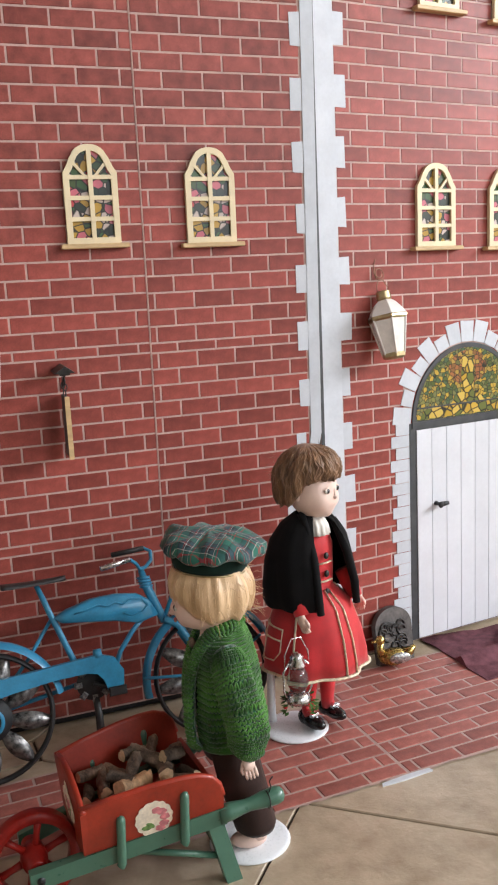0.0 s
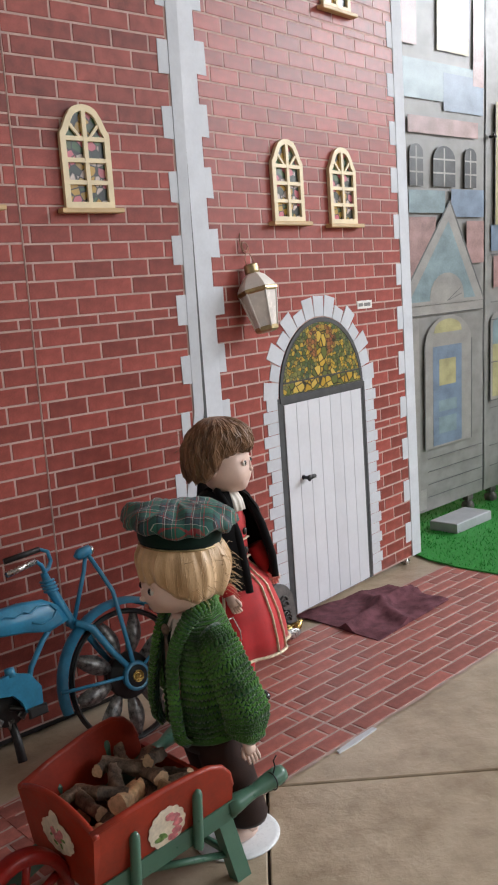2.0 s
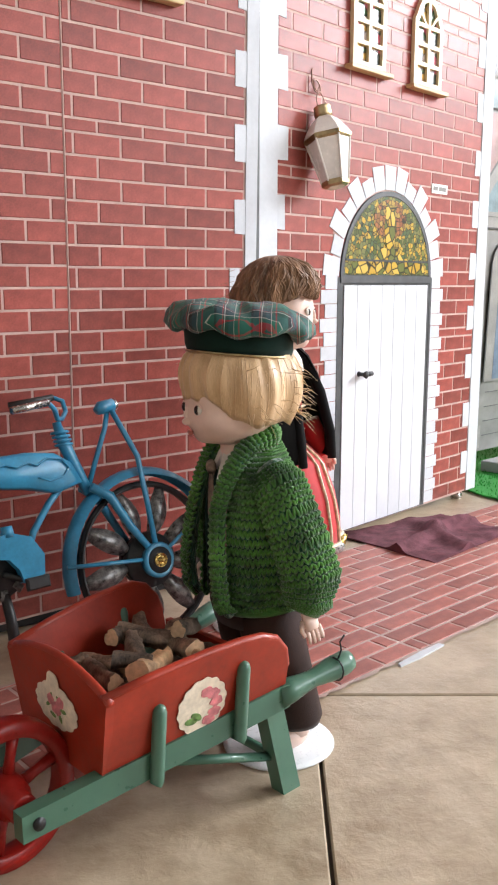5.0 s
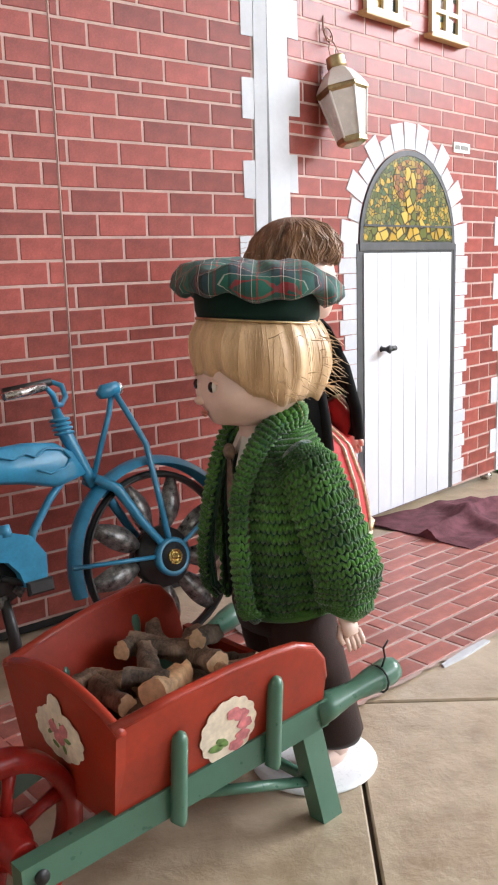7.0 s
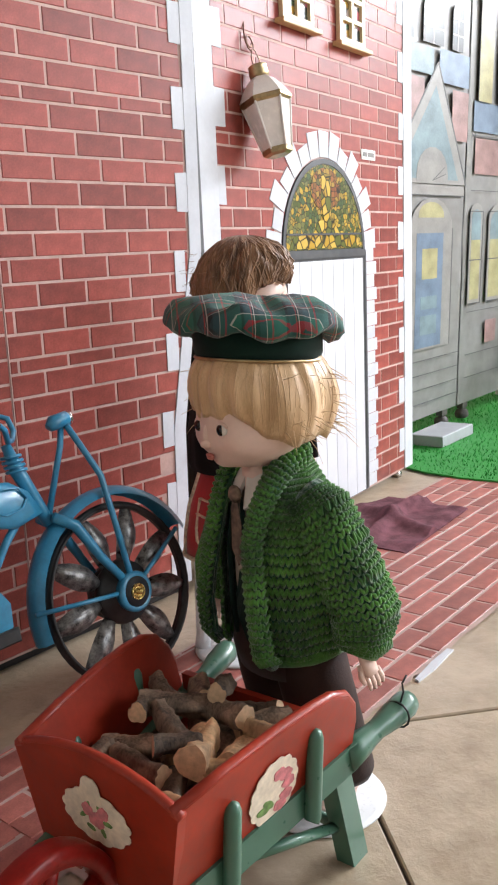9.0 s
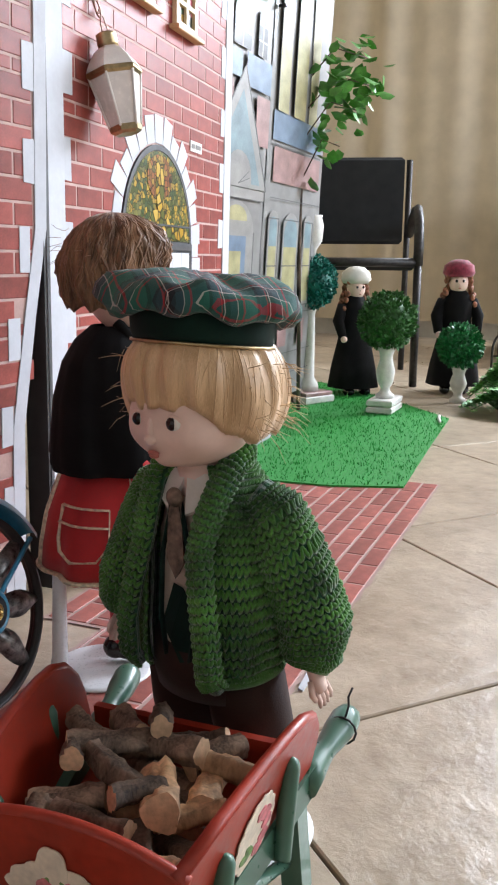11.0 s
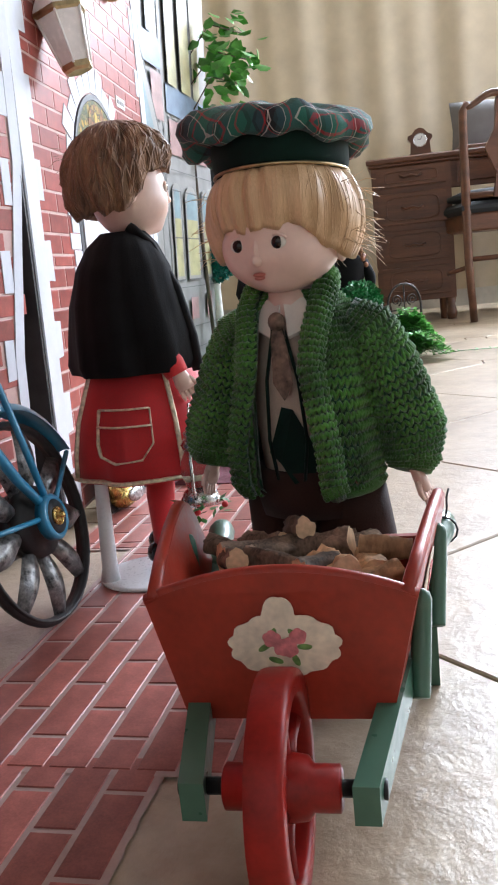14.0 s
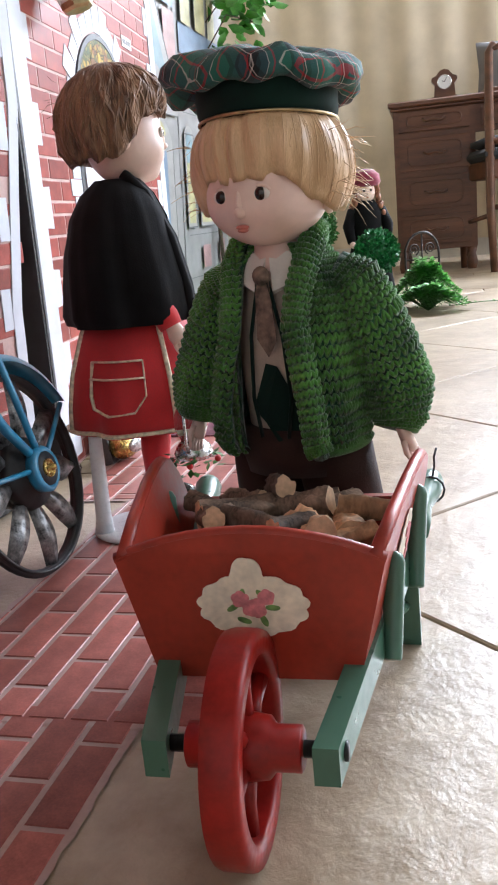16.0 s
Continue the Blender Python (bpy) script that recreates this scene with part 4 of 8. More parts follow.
def wall_lantern(matrix, hook=True):
    """A white six-sided hanging lantern with gold bands, on a wire hook."""
    ob = thing("hanging_lantern", "small white six-sided lantern with gold trim on a wire hook", "lantern", matrix, group="lanterns on the brick screens")
    part("pane_body", Shape().lathe([(0.020, 0.020, 0.0), (0.0335, 0.0335, 0.064)], "lantern_glass", 6, smooth=False), ob, "frosted pale panes")
    for k in range(6):
        a = radians(60 * k)
        c, s = math.cos(a), math.sin(a)
        part("rib", Shape().tube([(0.0205 * c, 0.0205 * s, 0.0), (0.034 * c, 0.034 * s, 0.064)], 0.0017, "lantern_white", 6), ob)
    part("base_cap", Shape().lathe([(0.016, 0.016, -0.008), (0.021, 0.021, -0.005), (0.022, 0.022, 0.002), (0.019, 0.019, 0.003)], "gold", 6, smooth=False), ob, "gold base")
    part("band", Shape().lathe([(0.034, 0.034, 0.062), (0.037, 0.037, 0.065), (0.037, 0.037, 0.069), (0.034, 0.034, 0.072)], "gold", 6, smooth=False), ob, "gold band")
    part("roof", Shape().lathe([(0.0365, 0.0365, 0.0705), (0.031, 0.031, 0.080), (0.020, 0.020, 0.094), (0.014, 0.014, 0.098), (0.012, 0.012, 0.100)], "lantern_white", 6, smooth=False), ob)
    part("finial", Shape().lathe([(0.013, 0.013, 0.099), (0.014, 0.014, 0.103), (0.013, 0.013, 0.113), (0.0135, 0.0135, 0.1145), (0.011, 0.011, 0.116)], "gold", 12), ob, "gold collar")
    part("bail", Shape().tube([(-0.012, 0, 0.112), (-0.013, 0, 0.124), (-0.006, 0, 0.136), (0.0, 0, 0.138), (0.006, 0, 0.136), (0.013, 0, 0.124), (0.012, 0, 0.112)], 0.0009, "copper_wire", 6), ob)
    pts = []
    for k in range(40):
        t = k / 39
        a = radians(-90 + 600 * t)
        r = 0.012 * (1 - 0.72 * t)
        pts.append((0.002 + r * math.cos(a), 0.004, 0.149 + r * math.sin(a)))
    hookpts = [(-0.010, 0.030, 0.190), (-0.013, 0.020, 0.193), (-0.006, 0.010, 0.196), (0.001, 0.006, 0.190), (0.002, 0.005, 0.180), (-0.006, 0.004, 0.165), (-0.010, 0.004, 0.152), (-0.006, 0.004, 0.140)]
    part("hook", Shape().tube(hookpts + pts[:30], 0.0011, "copper_wire", 6), ob, "copper wire spiral hook")
    return ob


def hanging_sign():
    ob = thing("hanging_sign", "small dark wooden sign hanging by chain from an iron bracket", "sign", PANEL_A @ pose(-0.433, 0, 0.0))
    part("bracket", Shape().box((0.016, 0.05, 0.006), (0, -0.025, 0.628), "iron", bevel=0.001).tube([(0, -0.002, 0.60), (0, -0.02, 0.612), (0, -0.045, 0.626)], 0.002, "iron", 6), ob, "black iron bracket")
    part("roof", Shape().slab([(-0.016, 0.629), (0.016, 0.629), (0.0, 0.640)], -0.056, -0.001, "iron"), ob)
    for y in (-0.014, -0.042):
        c = Shape()
        for k in range(3):
            c.tube([(0.003 * math.cos(radians(a)) * (1 if k % 2 else 0.25), y + 0.003 * math.cos(radians(a)) * (0.25 if k % 2 else 1), 0.615 - k * 0.009 + 0.0055 * math.sin(radians(a))) for a in range(0, 360, 45)], 0.0009, "iron", 5, closed=True)
        part("chain", c, ob)
    part("board", Shape().box((0.006, 0.044, 0.098), (0, -0.028, 0.542), "iron_grey", bevel=0.001), ob, "dark weathered board")
    part("board_edge", Shape().box((0.0075, 0.004, 0.10), (0, -0.0505, 0.542), "oak", bevel=0.0005), ob, "brown wooden edge")


def plaque():
    ob = thing("plaque", "small white card plaque with grey lettering on brick print", "plaque", PANEL_B @ pose(0.472, -0.0015, 0.624))
    part("card", Shape().box((0.050, 0.0016, 0.017), (0, 0, 0), "paper_card"), ob)
    for k, (x, w) in enumerate(((-0.014, 0.014), (0.008, 0.022))):
        part("lettering", Shape().box((w, 0.0006, 0.007), (x, -0.0012, 0), "ink"), ob, "grey lettering")


# ---- mats on the floor ----
MAT = pose(-0.170, 1.040, 0.0, 0, 0, 28.0)


def strip_mat(name, label, matrix, length, width, seed, phase):
    rng = random.Random(seed)
    ob = thing(name, label, "floor mat", matrix)
    s = Shape()
    nx, ny = 48, 10
    vs, fs = [], []
    for i in range(nx + 1):
        for j in range(ny + 1):
            x, y = length * i / nx, width * j / ny
            jag = rng.uniform(-0.002, 0.002) if j in (0, ny) else 0
            vs.append((x, y + jag, 0.0016))
    for i in range(nx):
        for j in range(ny):
            a = i * (ny + 1) + j
            fs.append((a, a + ny + 1, a + ny + 2, a + 1))
    s.add(vs, fs, "mat_mortar", True)
    part("sheet", s, ob, "pale printed vinyl sheet")
    bricks = brick_rows(0.004, length - 0.003, 0.003, width - 0.003, 0.0312, 0.078, 0.0040, phase)
    lay_bricks(bricks, ob, "mat_brick", 0.0017, lambda b: b[0], flat=True)
    return ob


def mats():
    strip_mat("brick_mat", "red brick print vinyl mat laid on the tiles", MAT @ pose(0, 0, 0.0006), 0.46, 0.262, 11, 0.0)
    strip_mat("brick_mat", "red brick print vinyl mat before the white door", MAT @ pose(0.455, 0.0, 0.0), 0.84, 0.345, 12, 0.02)
    strip_mat("brick_mat", "red brick print vinyl mat with a torn corner", MAT @ pose(-0.52, 0.075, 0.0), 0.545, 0.185, 13, 0.03)
    edge = thing("edge_strip", "pale torn paper strip along the edge of the brick mat", "paper strip", pose(0.229, 1.2475, 0.0, 0, 0, 30))
    part("strip", Shape().add([(-0.044, -0.003, 0.0024), (-0.010, -0.0055, 0.0024), (0.043, -0.004, 0.0024), (0.041, 0.003, 0.0026), (0.004, 0.0045, 0.0026), (-0.042, 0.0025, 0.0026), (-0.044, -0.003, 0.0), (-0.010, -0.0055, 0.0), (0.043, -0.004, 0.0), (0.041, 0.003, 0.0), (0.004, 0.0045, 0.0), (-0.042, 0.0025, 0.0)], [(0, 1, 2, 3, 4, 5), (11, 10, 9, 8, 7, 6)] + [(i, 6 + i, 6 + (i + 1) % 6, (i + 1) % 6) for i in range(6)], "paper", False), edge)
    # rug before the door
    s = Shape()
    a, b, c, d = Vector((0.400, 1.562)), Vector((0.611, 1.692)), Vector((0.540, 1.835)), Vector((0.296, 1.766))
    n = 28
    vs, fs = [], []
    for i in range(n + 1):
        for j in range(n + 1):
            u, v = i / n, j / n
            p = (a * (1 - u) + b * u) * (1 - v) + (d * (1 - u) + c * u) * v
            fold = 0.014 * math.exp(-((u - 0.55 - 0.3 * (v - 0.5)) / 0.06) ** 2) * (1 - abs(v - 0.4)) + 0.013 * math.exp(-((v - 0.35 - 0.25 * u) / 0.055) ** 2) + 0.010 * math.exp(-((v - 0.70 + 0.2 * u) / 0.05) ** 2) * u
            z = 0.005 + fold + 0.004 * noise.noise(Vector((p.x * 26, p.y * 26, 0)))
            wob = 0.004 * noise.noise(Vector((p.x * 14, p.y * 14, 3)))
            vs.append((p.x + wob, p.y + wob, max(0.0035, z)))
    for i in range(n):
        for j in range(n):
            q = i * (n + 1) + j
            fs.append((q, q + n + 1, q + n + 2, q + 1))
    s.add(vs, fs, "rug")
    ring = [i * (n + 1) for i in range(n + 1)] + [n * (n + 1) + j for j in range(1, n + 1)] + [i * (n + 1) + n for i in range(n - 1, -1, -1)] + [j for j in range(n - 1, 0, -1)]
    s.add([vs[k] for k in ring] + [(vs[k][0], vs[k][1], 0.0026) for k in ring], [(i, (i + 1) % len(ring), len(ring) + (i + 1) % len(ring), len(ring) + i) for i in range(len(ring))], "rug")
    thing("door_rug", "crumpled plum woven cloth rug before the white door", "rug", shape=s)
    # turf
    pts = [(0.773, 2.450), (0.693, 2.248), (0.683, 2.060), (0.696, 1.953), (0.728, 1.866), (0.788, 1.771), (0.893, 1.675), (1.244, 1.885), (1.567, 2.074), (1.718, 2.463), (1.794, 2.813), (1.278, 2.877)]
    s = Shape()
    s.add([(x, y, z) for z in (0.002, 0.006) for x, y in pts], [tuple(range(len(pts), 2 * len(pts)))] + [(i, (i + 1) % len(pts), len(pts) + (i + 1) % len(pts), len(pts) + i) for i in range(len(pts))], "grass", False)
    turf = thing("turf", "bright green artificial turf mat on the floor", "turf", kind="stuff", shape=s)
    rng = random.Random(8)
    blades = Shape()
    vs, fs = [], []
    while len(fs) < 7000:
        x, y = rng.uniform(0.65, 1.85), rng.uniform(1.60, 2.9)
        inside = False
        for k in range(len(pts)):
            (x0, y0), (x1, y1) = pts[k], pts[k - 1]
            if (y0 > y) != (y1 > y) and x < (x1 - x0) * (y - y0) / (y1 - y0) + x0:
                inside = not inside
        if inside:
            a, h = rng.uniform(0, 6.28), rng.uniform(0.005, 0.010)
            c, sn = 0.0014 * math.cos(a), 0.0014 * math.sin(a)
            q = len(vs)
            vs += [(x - c, y - sn, 0.0055), (x + c, y + sn, 0.0055), (x + rng.uniform(-0.005, 0.005), y + rng.uniform(-0.005, 0.005), 0.0055 + h)]
            fs.append((q, q + 1, q + 2))
    blades.add(vs, fs, "grass", False)
    part("blades", blades, turf, kind="stuff")


# ---- the painted house screen ----
SCREEN_C = pose(1.060, 2.334, 0, 3.0, 0, 27.7) @ Matrix.Diagonal((1.38, 1.0, 1.0, 1.0))


def house_screen():
    """Two crinkled foil panels printed as a house front; x runs from the hinge, z up."""
    ob = thing("house_screen", "crinkled two-leaf screen printed as a grey painted house front", "screen", SCREEN_C)
    for x0, x1 in ((-0.36, -0.003), (0.003, 0.33)):
        n, m = 14, 60
        vs, fs = [], []
        for i in range(n + 1):
            for j in range(m + 1):
                x, z = x0 + (x1 - x0) * i / n, 0.05 + (TOP - 0.05) * j / m
                y = 0.0025 * noise.noise(Vector((x * 26, z * 5, 1.0))) + 0.0012 * noise.noise(Vector((x * 70, z * 12, 5)))
                vs.append((x, y, z))
        for i in range(n):
            for j in range(m):
                q = i * (m + 1) + j
                fs.append((q, q + m + 1, q + m + 2, q + 1))
        leaf = Shape().add(vs, fs, "foil")
        leaf.box((x1 - x0, 0.012, TOP - 0.05), ((x0 + x1) / 2, 0.012, (TOP + 0.05) / 2), "foil")
        lf = part("leaf", leaf, ob, "crinkled printed sheet")
        for x in (x0 + 0.04, x1 - 0.04):
            c = Shape().tube([(x - 0.007, 0.012, 0.016), (x + 0.007, 0.012, 0.016)], 0.016, "iron_grey", 14)
            c.box((0.02, 0.018, 0.02), (x, 0.012, 0.042), "iron_grey", bevel=0.002)
            part("caster", c, ob)
    # a solid dark strip stands in for the shade in the hinge gap
    part("hinge_gap", Shape().box((0.006, 0.02, TOP - 0.05), (0, 0.012, (TOP + 0.05) / 2), "p_line"), ob, "dark strip for the shaded gap between the leaves")

    k = [0]

    def shape2d(name, outline, key, label=""):
        k[0] += 1
        lift = -0.0042 - 0.00012 * (k[0] % 40)
        area = sum(outline[i - 1][0] * outline[i][1] - outline[i][0] * outline[i - 1][1] for i in range(len(outline)))
        part(name, Shape().slab(outline if area > 0 else outline[::-1], lift, lift + 0.0004, key), ob, label)

    def rect(name, x0, z0, x1, z1, key, label=""):
        shape2d(name, [(x0, z0), (x1, z0), (x1, z1), (x0, z1)], key, label)

    def arched(name, x0, z0, x1, z1, key, rise=None):
        r = (x1 - x0) / 2
        rise = rise or r
        shape2d(name, [(x0, z0), (x1, z0)] + [((x0 + x1) / 2 + r * math.cos(radians(a)), z1 - rise + rise * math.sin(radians(a))) for a in range(0, 181, 20)], key)

    def line(pts, w=0.0022):
        for (xa, za), (xb, zb) in zip(pts, pts[1:]):
            d = math.hypot(xb - xa, zb - za) or 1
            nx, nz = -(zb - za) / d * w / 2, (xb - xa) / d * w / 2
            shape2d("printed_line", [(xa + nx, za + nz), (xa - nx, za - nz), (xb - nx, zb - nz), (xb + nx, zb + nz)], "p_line")

    def sash(x0, z0, x1, z1, cols, rows, key="p_dark"):
        arched("printed_window", x0, z0, x1, z1, key)
        for c in range(1, cols):
            x = x0 + (x1 - x0) * c / cols
            rect("printed_bar", x - 0.002, z0, x + 0.002, z1 - 0.006, "p_stone")
        for r in range(1, rows):
            z = z0 + (z1 - z0) * r / rows
            rect("printed_bar", x0, z - 0.002, x1, z + 0.002, "p_stone")

    # first leaf: tower windows, gable, porch and blue door
    rect("printed_band", -0.36, 1.10, -0.01, 1.19, "p_teal")
    rect("printed_band", -0.14, 1.08, -0.01, 1.17, "p_blue")
    rect("printed_panel", -0.30, 1.22, -0.22, 1.50, "p_red")
    rect("printed_panel", -0.16, 1.22, -0.06, 1.55, "p_yellow")
    rect("printed_panel", -0.045, 1.15, -0.01, 1.5, "p_red")
    sash(-0.345, 1.22, -0.31, 1.5, 1, 4)
    for x0, x1 in ((-0.245, -0.205), (-0.175, -0.105), (-0.075, -0.035)):
        sash(x0, 0.895, x1, 0.995, 2, 3)
    rect("printed_panel", -0.25, 1.02, -0.03, 1.06, "p_red")
    shape2d("printed_panel", [(-0.34, 0.95), (-0.26, 0.95), (-0.26, 1.02)], "p_red")
    sash(-0.335, 0.70, -0.28, 0.90, 2, 3)
    rect("printed_panel", -0.25, 0.83, -0.14, 0.885, "p_teal")
    rect("printed_panel", -0.12, 0.82, -0.01, 0.89, "p_blue")
    rect("printed_panel", -0.25, 0.66, -0.17, 0.82, "p_red")
    rect("printed_panel", -0.07, 0.70, -0.01, 0.81, "p_red")
    shape2d("printed_gable", [(-0.29, 0.60), (0.0 - 0.008, 0.60), (-0.125, 0.86)], "p_stone")
    shape2d("printed_gable", [(-0.255, 0.61), (-0.04, 0.61), (-0.130, 0.81)], "p_teal")
    line([(-0.29, 0.60), (-0.125, 0.86), (-0.008, 0.60)], 0.004)
    rect("printed_panel", -0.35, 0.58, -0.29, 0.66, "p_red")
    arched("printed_fan", -0.19, 0.605, -0.08, 0.68, "p_stone", 0.06)
    for a in range(15, 180, 15):
        line([(-0.135, 0.607), (-0.135 + 0.05 * math.cos(radians(a)), 0.607 + 0.062 * math.sin(radians(a)))], 0.0015)
    rect("printed_beam", -0.30, 0.575, -0.01, 0.60, "p_stone")
    line([(-0.30, 0.575), (-0.01, 0.575)])
    line([(-0.30, 0.60), (-0.01, 0.60)])
    arched("printed_porch", -0.205, 0.22, -0.05, 0.57, "p_stone")
    line([(-0.205, 0.22), (-0.205, 0.50)], 0.003)
    line([(-0.05, 0.22), (-0.05, 0.50)], 0.003)
    arched("printed_light", -0.175, 0.525, -0.085, 0.56, "p_yellow", 0.03)
    rect("printed_door", -0.180, 0.225, -0.085, 0.490, "p_blue")
    rect("printed_glass", -0.160, 0.385, -0.105, 0.455, "p_yellow")
    rect("printed_panel", -0.162, 0.255, -0.103, 0.300, "p_teal")
    rect("printed_panel", -0.162, 0.315, -0.103, 0.345, "p_teal")
    arched("printed_window", -0.335, 0.31, -0.275, 0.55, "p_stone")
    arched("printed_glass", -0.328, 0.32, -0.282, 0.535, "p_teal")
    rect("printed_glass", -0.328, 0.32, -0.282, 0.44, "p_yellow")
    line([(-0.328, 0.41), (-0.282, 0.41)])
    rect("printed_panel", -0.328, 0.20, -0.285, 0.26, "p_red")
    for x in (-0.245, -0.225):
        line([(x, 0.12), (x, 0.57)], 0.002)
    rect("printed_column", -0.246, 0.10, -0.224, 0.57, "p_stone")
    rect("printed_foot", -0.262, 0.06, -0.205, 0.115, "p_stone")
    for z in (0.09, 0.125, 0.16, 0.195):
        line([(-0.20, z), (-0.01, z)])
    for z in (0.115, 0.155, 0.27):
        line([(-0.35, z), (-0.27, z)])
    # second leaf
    for x0, x1 in ((0.03, 0.085), (0.115, 0.18), (0.21, 0.26)):
        rect("printed_panel", x0, 0.80, x1, 1.12, "p_yellow")
        line([(x0, 0.80), (x0, 1.12)])
    rect("printed_band", 0.02, 0.73, 0.30, 0.80, "p_blue")
    rect("printed_band", 0.03, 0.63, 0.30, 0.715, "p_red")
    line([(0.02, 0.72), (0.30, 0.72)], 0.004)
    rect("printed_band", 0.06, 1.14, 0.28, 1.24, "p_teal")
    for x0, x1 in ((0.02, 0.075), (0.10, 0.19), (0.22, 0.275)):
        arched("printed_window", x0, 0.31, x1, 0.56, "p_stone")
        arched("printed_glass", x0 + 0.008, 0.32, x1 - 0.008, 0.545, "p_teal")
        rect("printed_glass", x0 + 0.008, 0.32, x1 - 0.008, 0.47, "p_yellow")
        line([(x0, 0.31), (x0, 0.54), (x1, 0.54), (x1, 0.31), (x0, 0.31)], 0.003)
        line([(x0, 0.42), (x1, 0.42)], 0.003)
    rect("printed_panel", 0.10, 0.20, 0.15, 0.26, "p_red")
    rect("printed_panel", 0.22, 0.20, 0.26, 0.27, "p_red")
    for z in (0.12, 0.18, 0.29, 0.59):
        line([(0.015, z), (0.31, z)])
    knob = Shape().tube([(0.014, -0.004, 1.03), (0.014, -0.016, 1.03), (0.014, -0.020, 1.032)], [0.004, 0.004, 0.007], "iron", 10)
    part("knob", knob, ob, "dark round knob")


def step_block():
    ob = thing("step", "low grey painted board step on the turf", "step", pose(0.905, 2.178, 0.006, 0, 0, 28.7))
    part("board", Shape().box((0.165, 0.085, 0.026), (0, 0, 0.013), "grey_step", bevel=0.002), ob)


# ---- wheelbarrow ----
BARROW = pose(-0.2555, 0.957, 0.0, 0, 0, 29.5) @ Matrix.Diagonal((0.93, 1.0, 1.0, 1.0))


def shaft_z(u):
    return 0.056 + 0.145 * u


def wheelbarrow():
    """x runs from the wheel to the handles, y across, z up."""
    ob = thing("wheelbarrow", "small red and green painted wooden wheelbarrow with paper rose cut-outs", "wheelbarrow", BARROW)
    # wheel
    wheel = part("wheel", Shape().lathe([(0.0585, 0.0585, -0.009), (0.0595, 0.0595, -0.006), (0.0595, 0.0595, 0.006), (0.0585, 0.0585, 0.009), (0.047, 0.047, 0.009), (0.046, 0.046, 0.006), (0.046, 0.046, -0.006), (0.047, 0.047, -0.009), (0.0585, 0.0585, -0.009)], "red_wheel", 40), ob, "dark red spoked wheel", pose(0.026, 0.007, 0.0595, 90, 0, 0))
    for k in range(6):
        a = radians(60 * k + 18)
        part("spoke", Shape().tube([(0.012 * math.cos(a), 0.012 * math.sin(a), 0), (0.030 * math.cos(a), 0.030 * math.sin(a), 0), (0.048 * math.cos(a), 0.048 * math.sin(a), 0)], [0.0055, 0.0042, 0.0055], "red_wheel", 8), wheel)
    hub = Shape().lathe([(0.010, 0.010, -0.030), (0.012, 0.012, -0.029), (0.012, 0.012, -0.016), (0.016, 0.016, -0.013), (0.018, 0.018, 0.0), (0.016, 0.016, 0.013), (0.012, 0.012, 0.016), (0.012, 0.012, 0.029), (0.010, 0.010, 0.030)], "red_wheel", 20)
    part("hub", hub, wheel)
    part("axle", Shape().tube([(0, 0, -0.045), (0, 0, 0.045)], 0.0045, "black", 10), wheel, "black iron axle")
    # shafts, spreading towards the handles
    for side in (-1, 1):
        def v(u):
            return 0.002 - 0.0355 - 0.152 * u if side < 0 else 0.010 + 0.0395 + 0.140 * u

        s = Shape()
        us = [0.013, 0.026, 0.262]
        vs = []
        for u in us:
            z = shaft_z(u)
            vs += [(u, v(u) - 0.0065, z - 0.0105), (u, v(u) + 0.0065, z - 0.0105), (u, v(u) + 0.0065, z + 0.0105), (u, v(u) - 0.0065, z + 0.0105)]
        fs = [(3, 2, 1, 0), (8, 9, 10, 11)] + [(4 * r + i, 4 * r + (i + 1) % 4, 4 * r + 4 + (i + 1) % 4, 4 * r + 4 + i) for r in range(2) for i in range(4)]
        s.add(vs, fs, "green_paint", False)
        rows = [(0.255, 0.0118), (0.27, 0.0108), (0.285, 0.0085), (0.295, 0.0078), (0.315, 0.0105), (0.332, 0.011), (0.339, 0.009), (0.342, 0.004)]
        s.tube([(u, v(u), shaft_z(u)) for u, _ in rows], [r for _, r in rows], "green_paint", 12)
        shaft = part("shaft", s, ob, "sage green shaft with turned grip")
        part("bolt", Shape().tube([(0.026, v(0.026) + side * 0.005, 0.0595), (0.026, v(0.026) + side * 0.0078, 0.0595)], 0.0052, "black", 12), shaft, "black bolt end")
        # pegs
        for u, top in ((0.126, 0.126), (0.207, 0.141)):
            y = v(u) + side * 0.0095
            z0 = shaft_z(u) - 0.015
            part("peg", Shape().tube([(u - 0.004, y, z0), (u - 0.002, y, z0 + 0.003), (u, y + side * 0.004, top - 0.006), (u, y + side * 0.0045, top - 0.002), (u, y + side * 0.0045, top)], [0.0055, 0.0060, 0.0060, 0.0045, 0.0012], "green_paint", 12), ob, "rounded green peg")
        # legs
        u0 = 0.248
        leg = Shape()
        y0 = v(u0) - side * 0.004
        vs = []
        for du, z, w in ((0.0, shaft_z(u0) - 0.008, 0.011), (0.022, 0.0, 0.011)):
            vs += [(u0 + du - w, y0 - 0.0075, z), (u0 + du + w, y0 - 0.0075, z), (u0 + du + w, y0 + 0.0075, z), (u0 + du - w, y0 + 0.0075, z)]
        leg.add(vs, [(0, 1, 2, 3), (7, 6, 5, 4)] + [(i, 4 + i, 4 + (i + 1) % 4, (i + 1) % 4) for i in range(4)], "green_paint", False)
        part("leg", leg, ob, "sage green leg")
        part("stay", Shape().tube([(0.150, v(0.15) - side * 0.006, shaft_z(0.15) - 0.014), (0.262, v(0.25) - side * 0.006, 0.032)], 0.0042, "green_paint", 8), ob, "green brace rod")
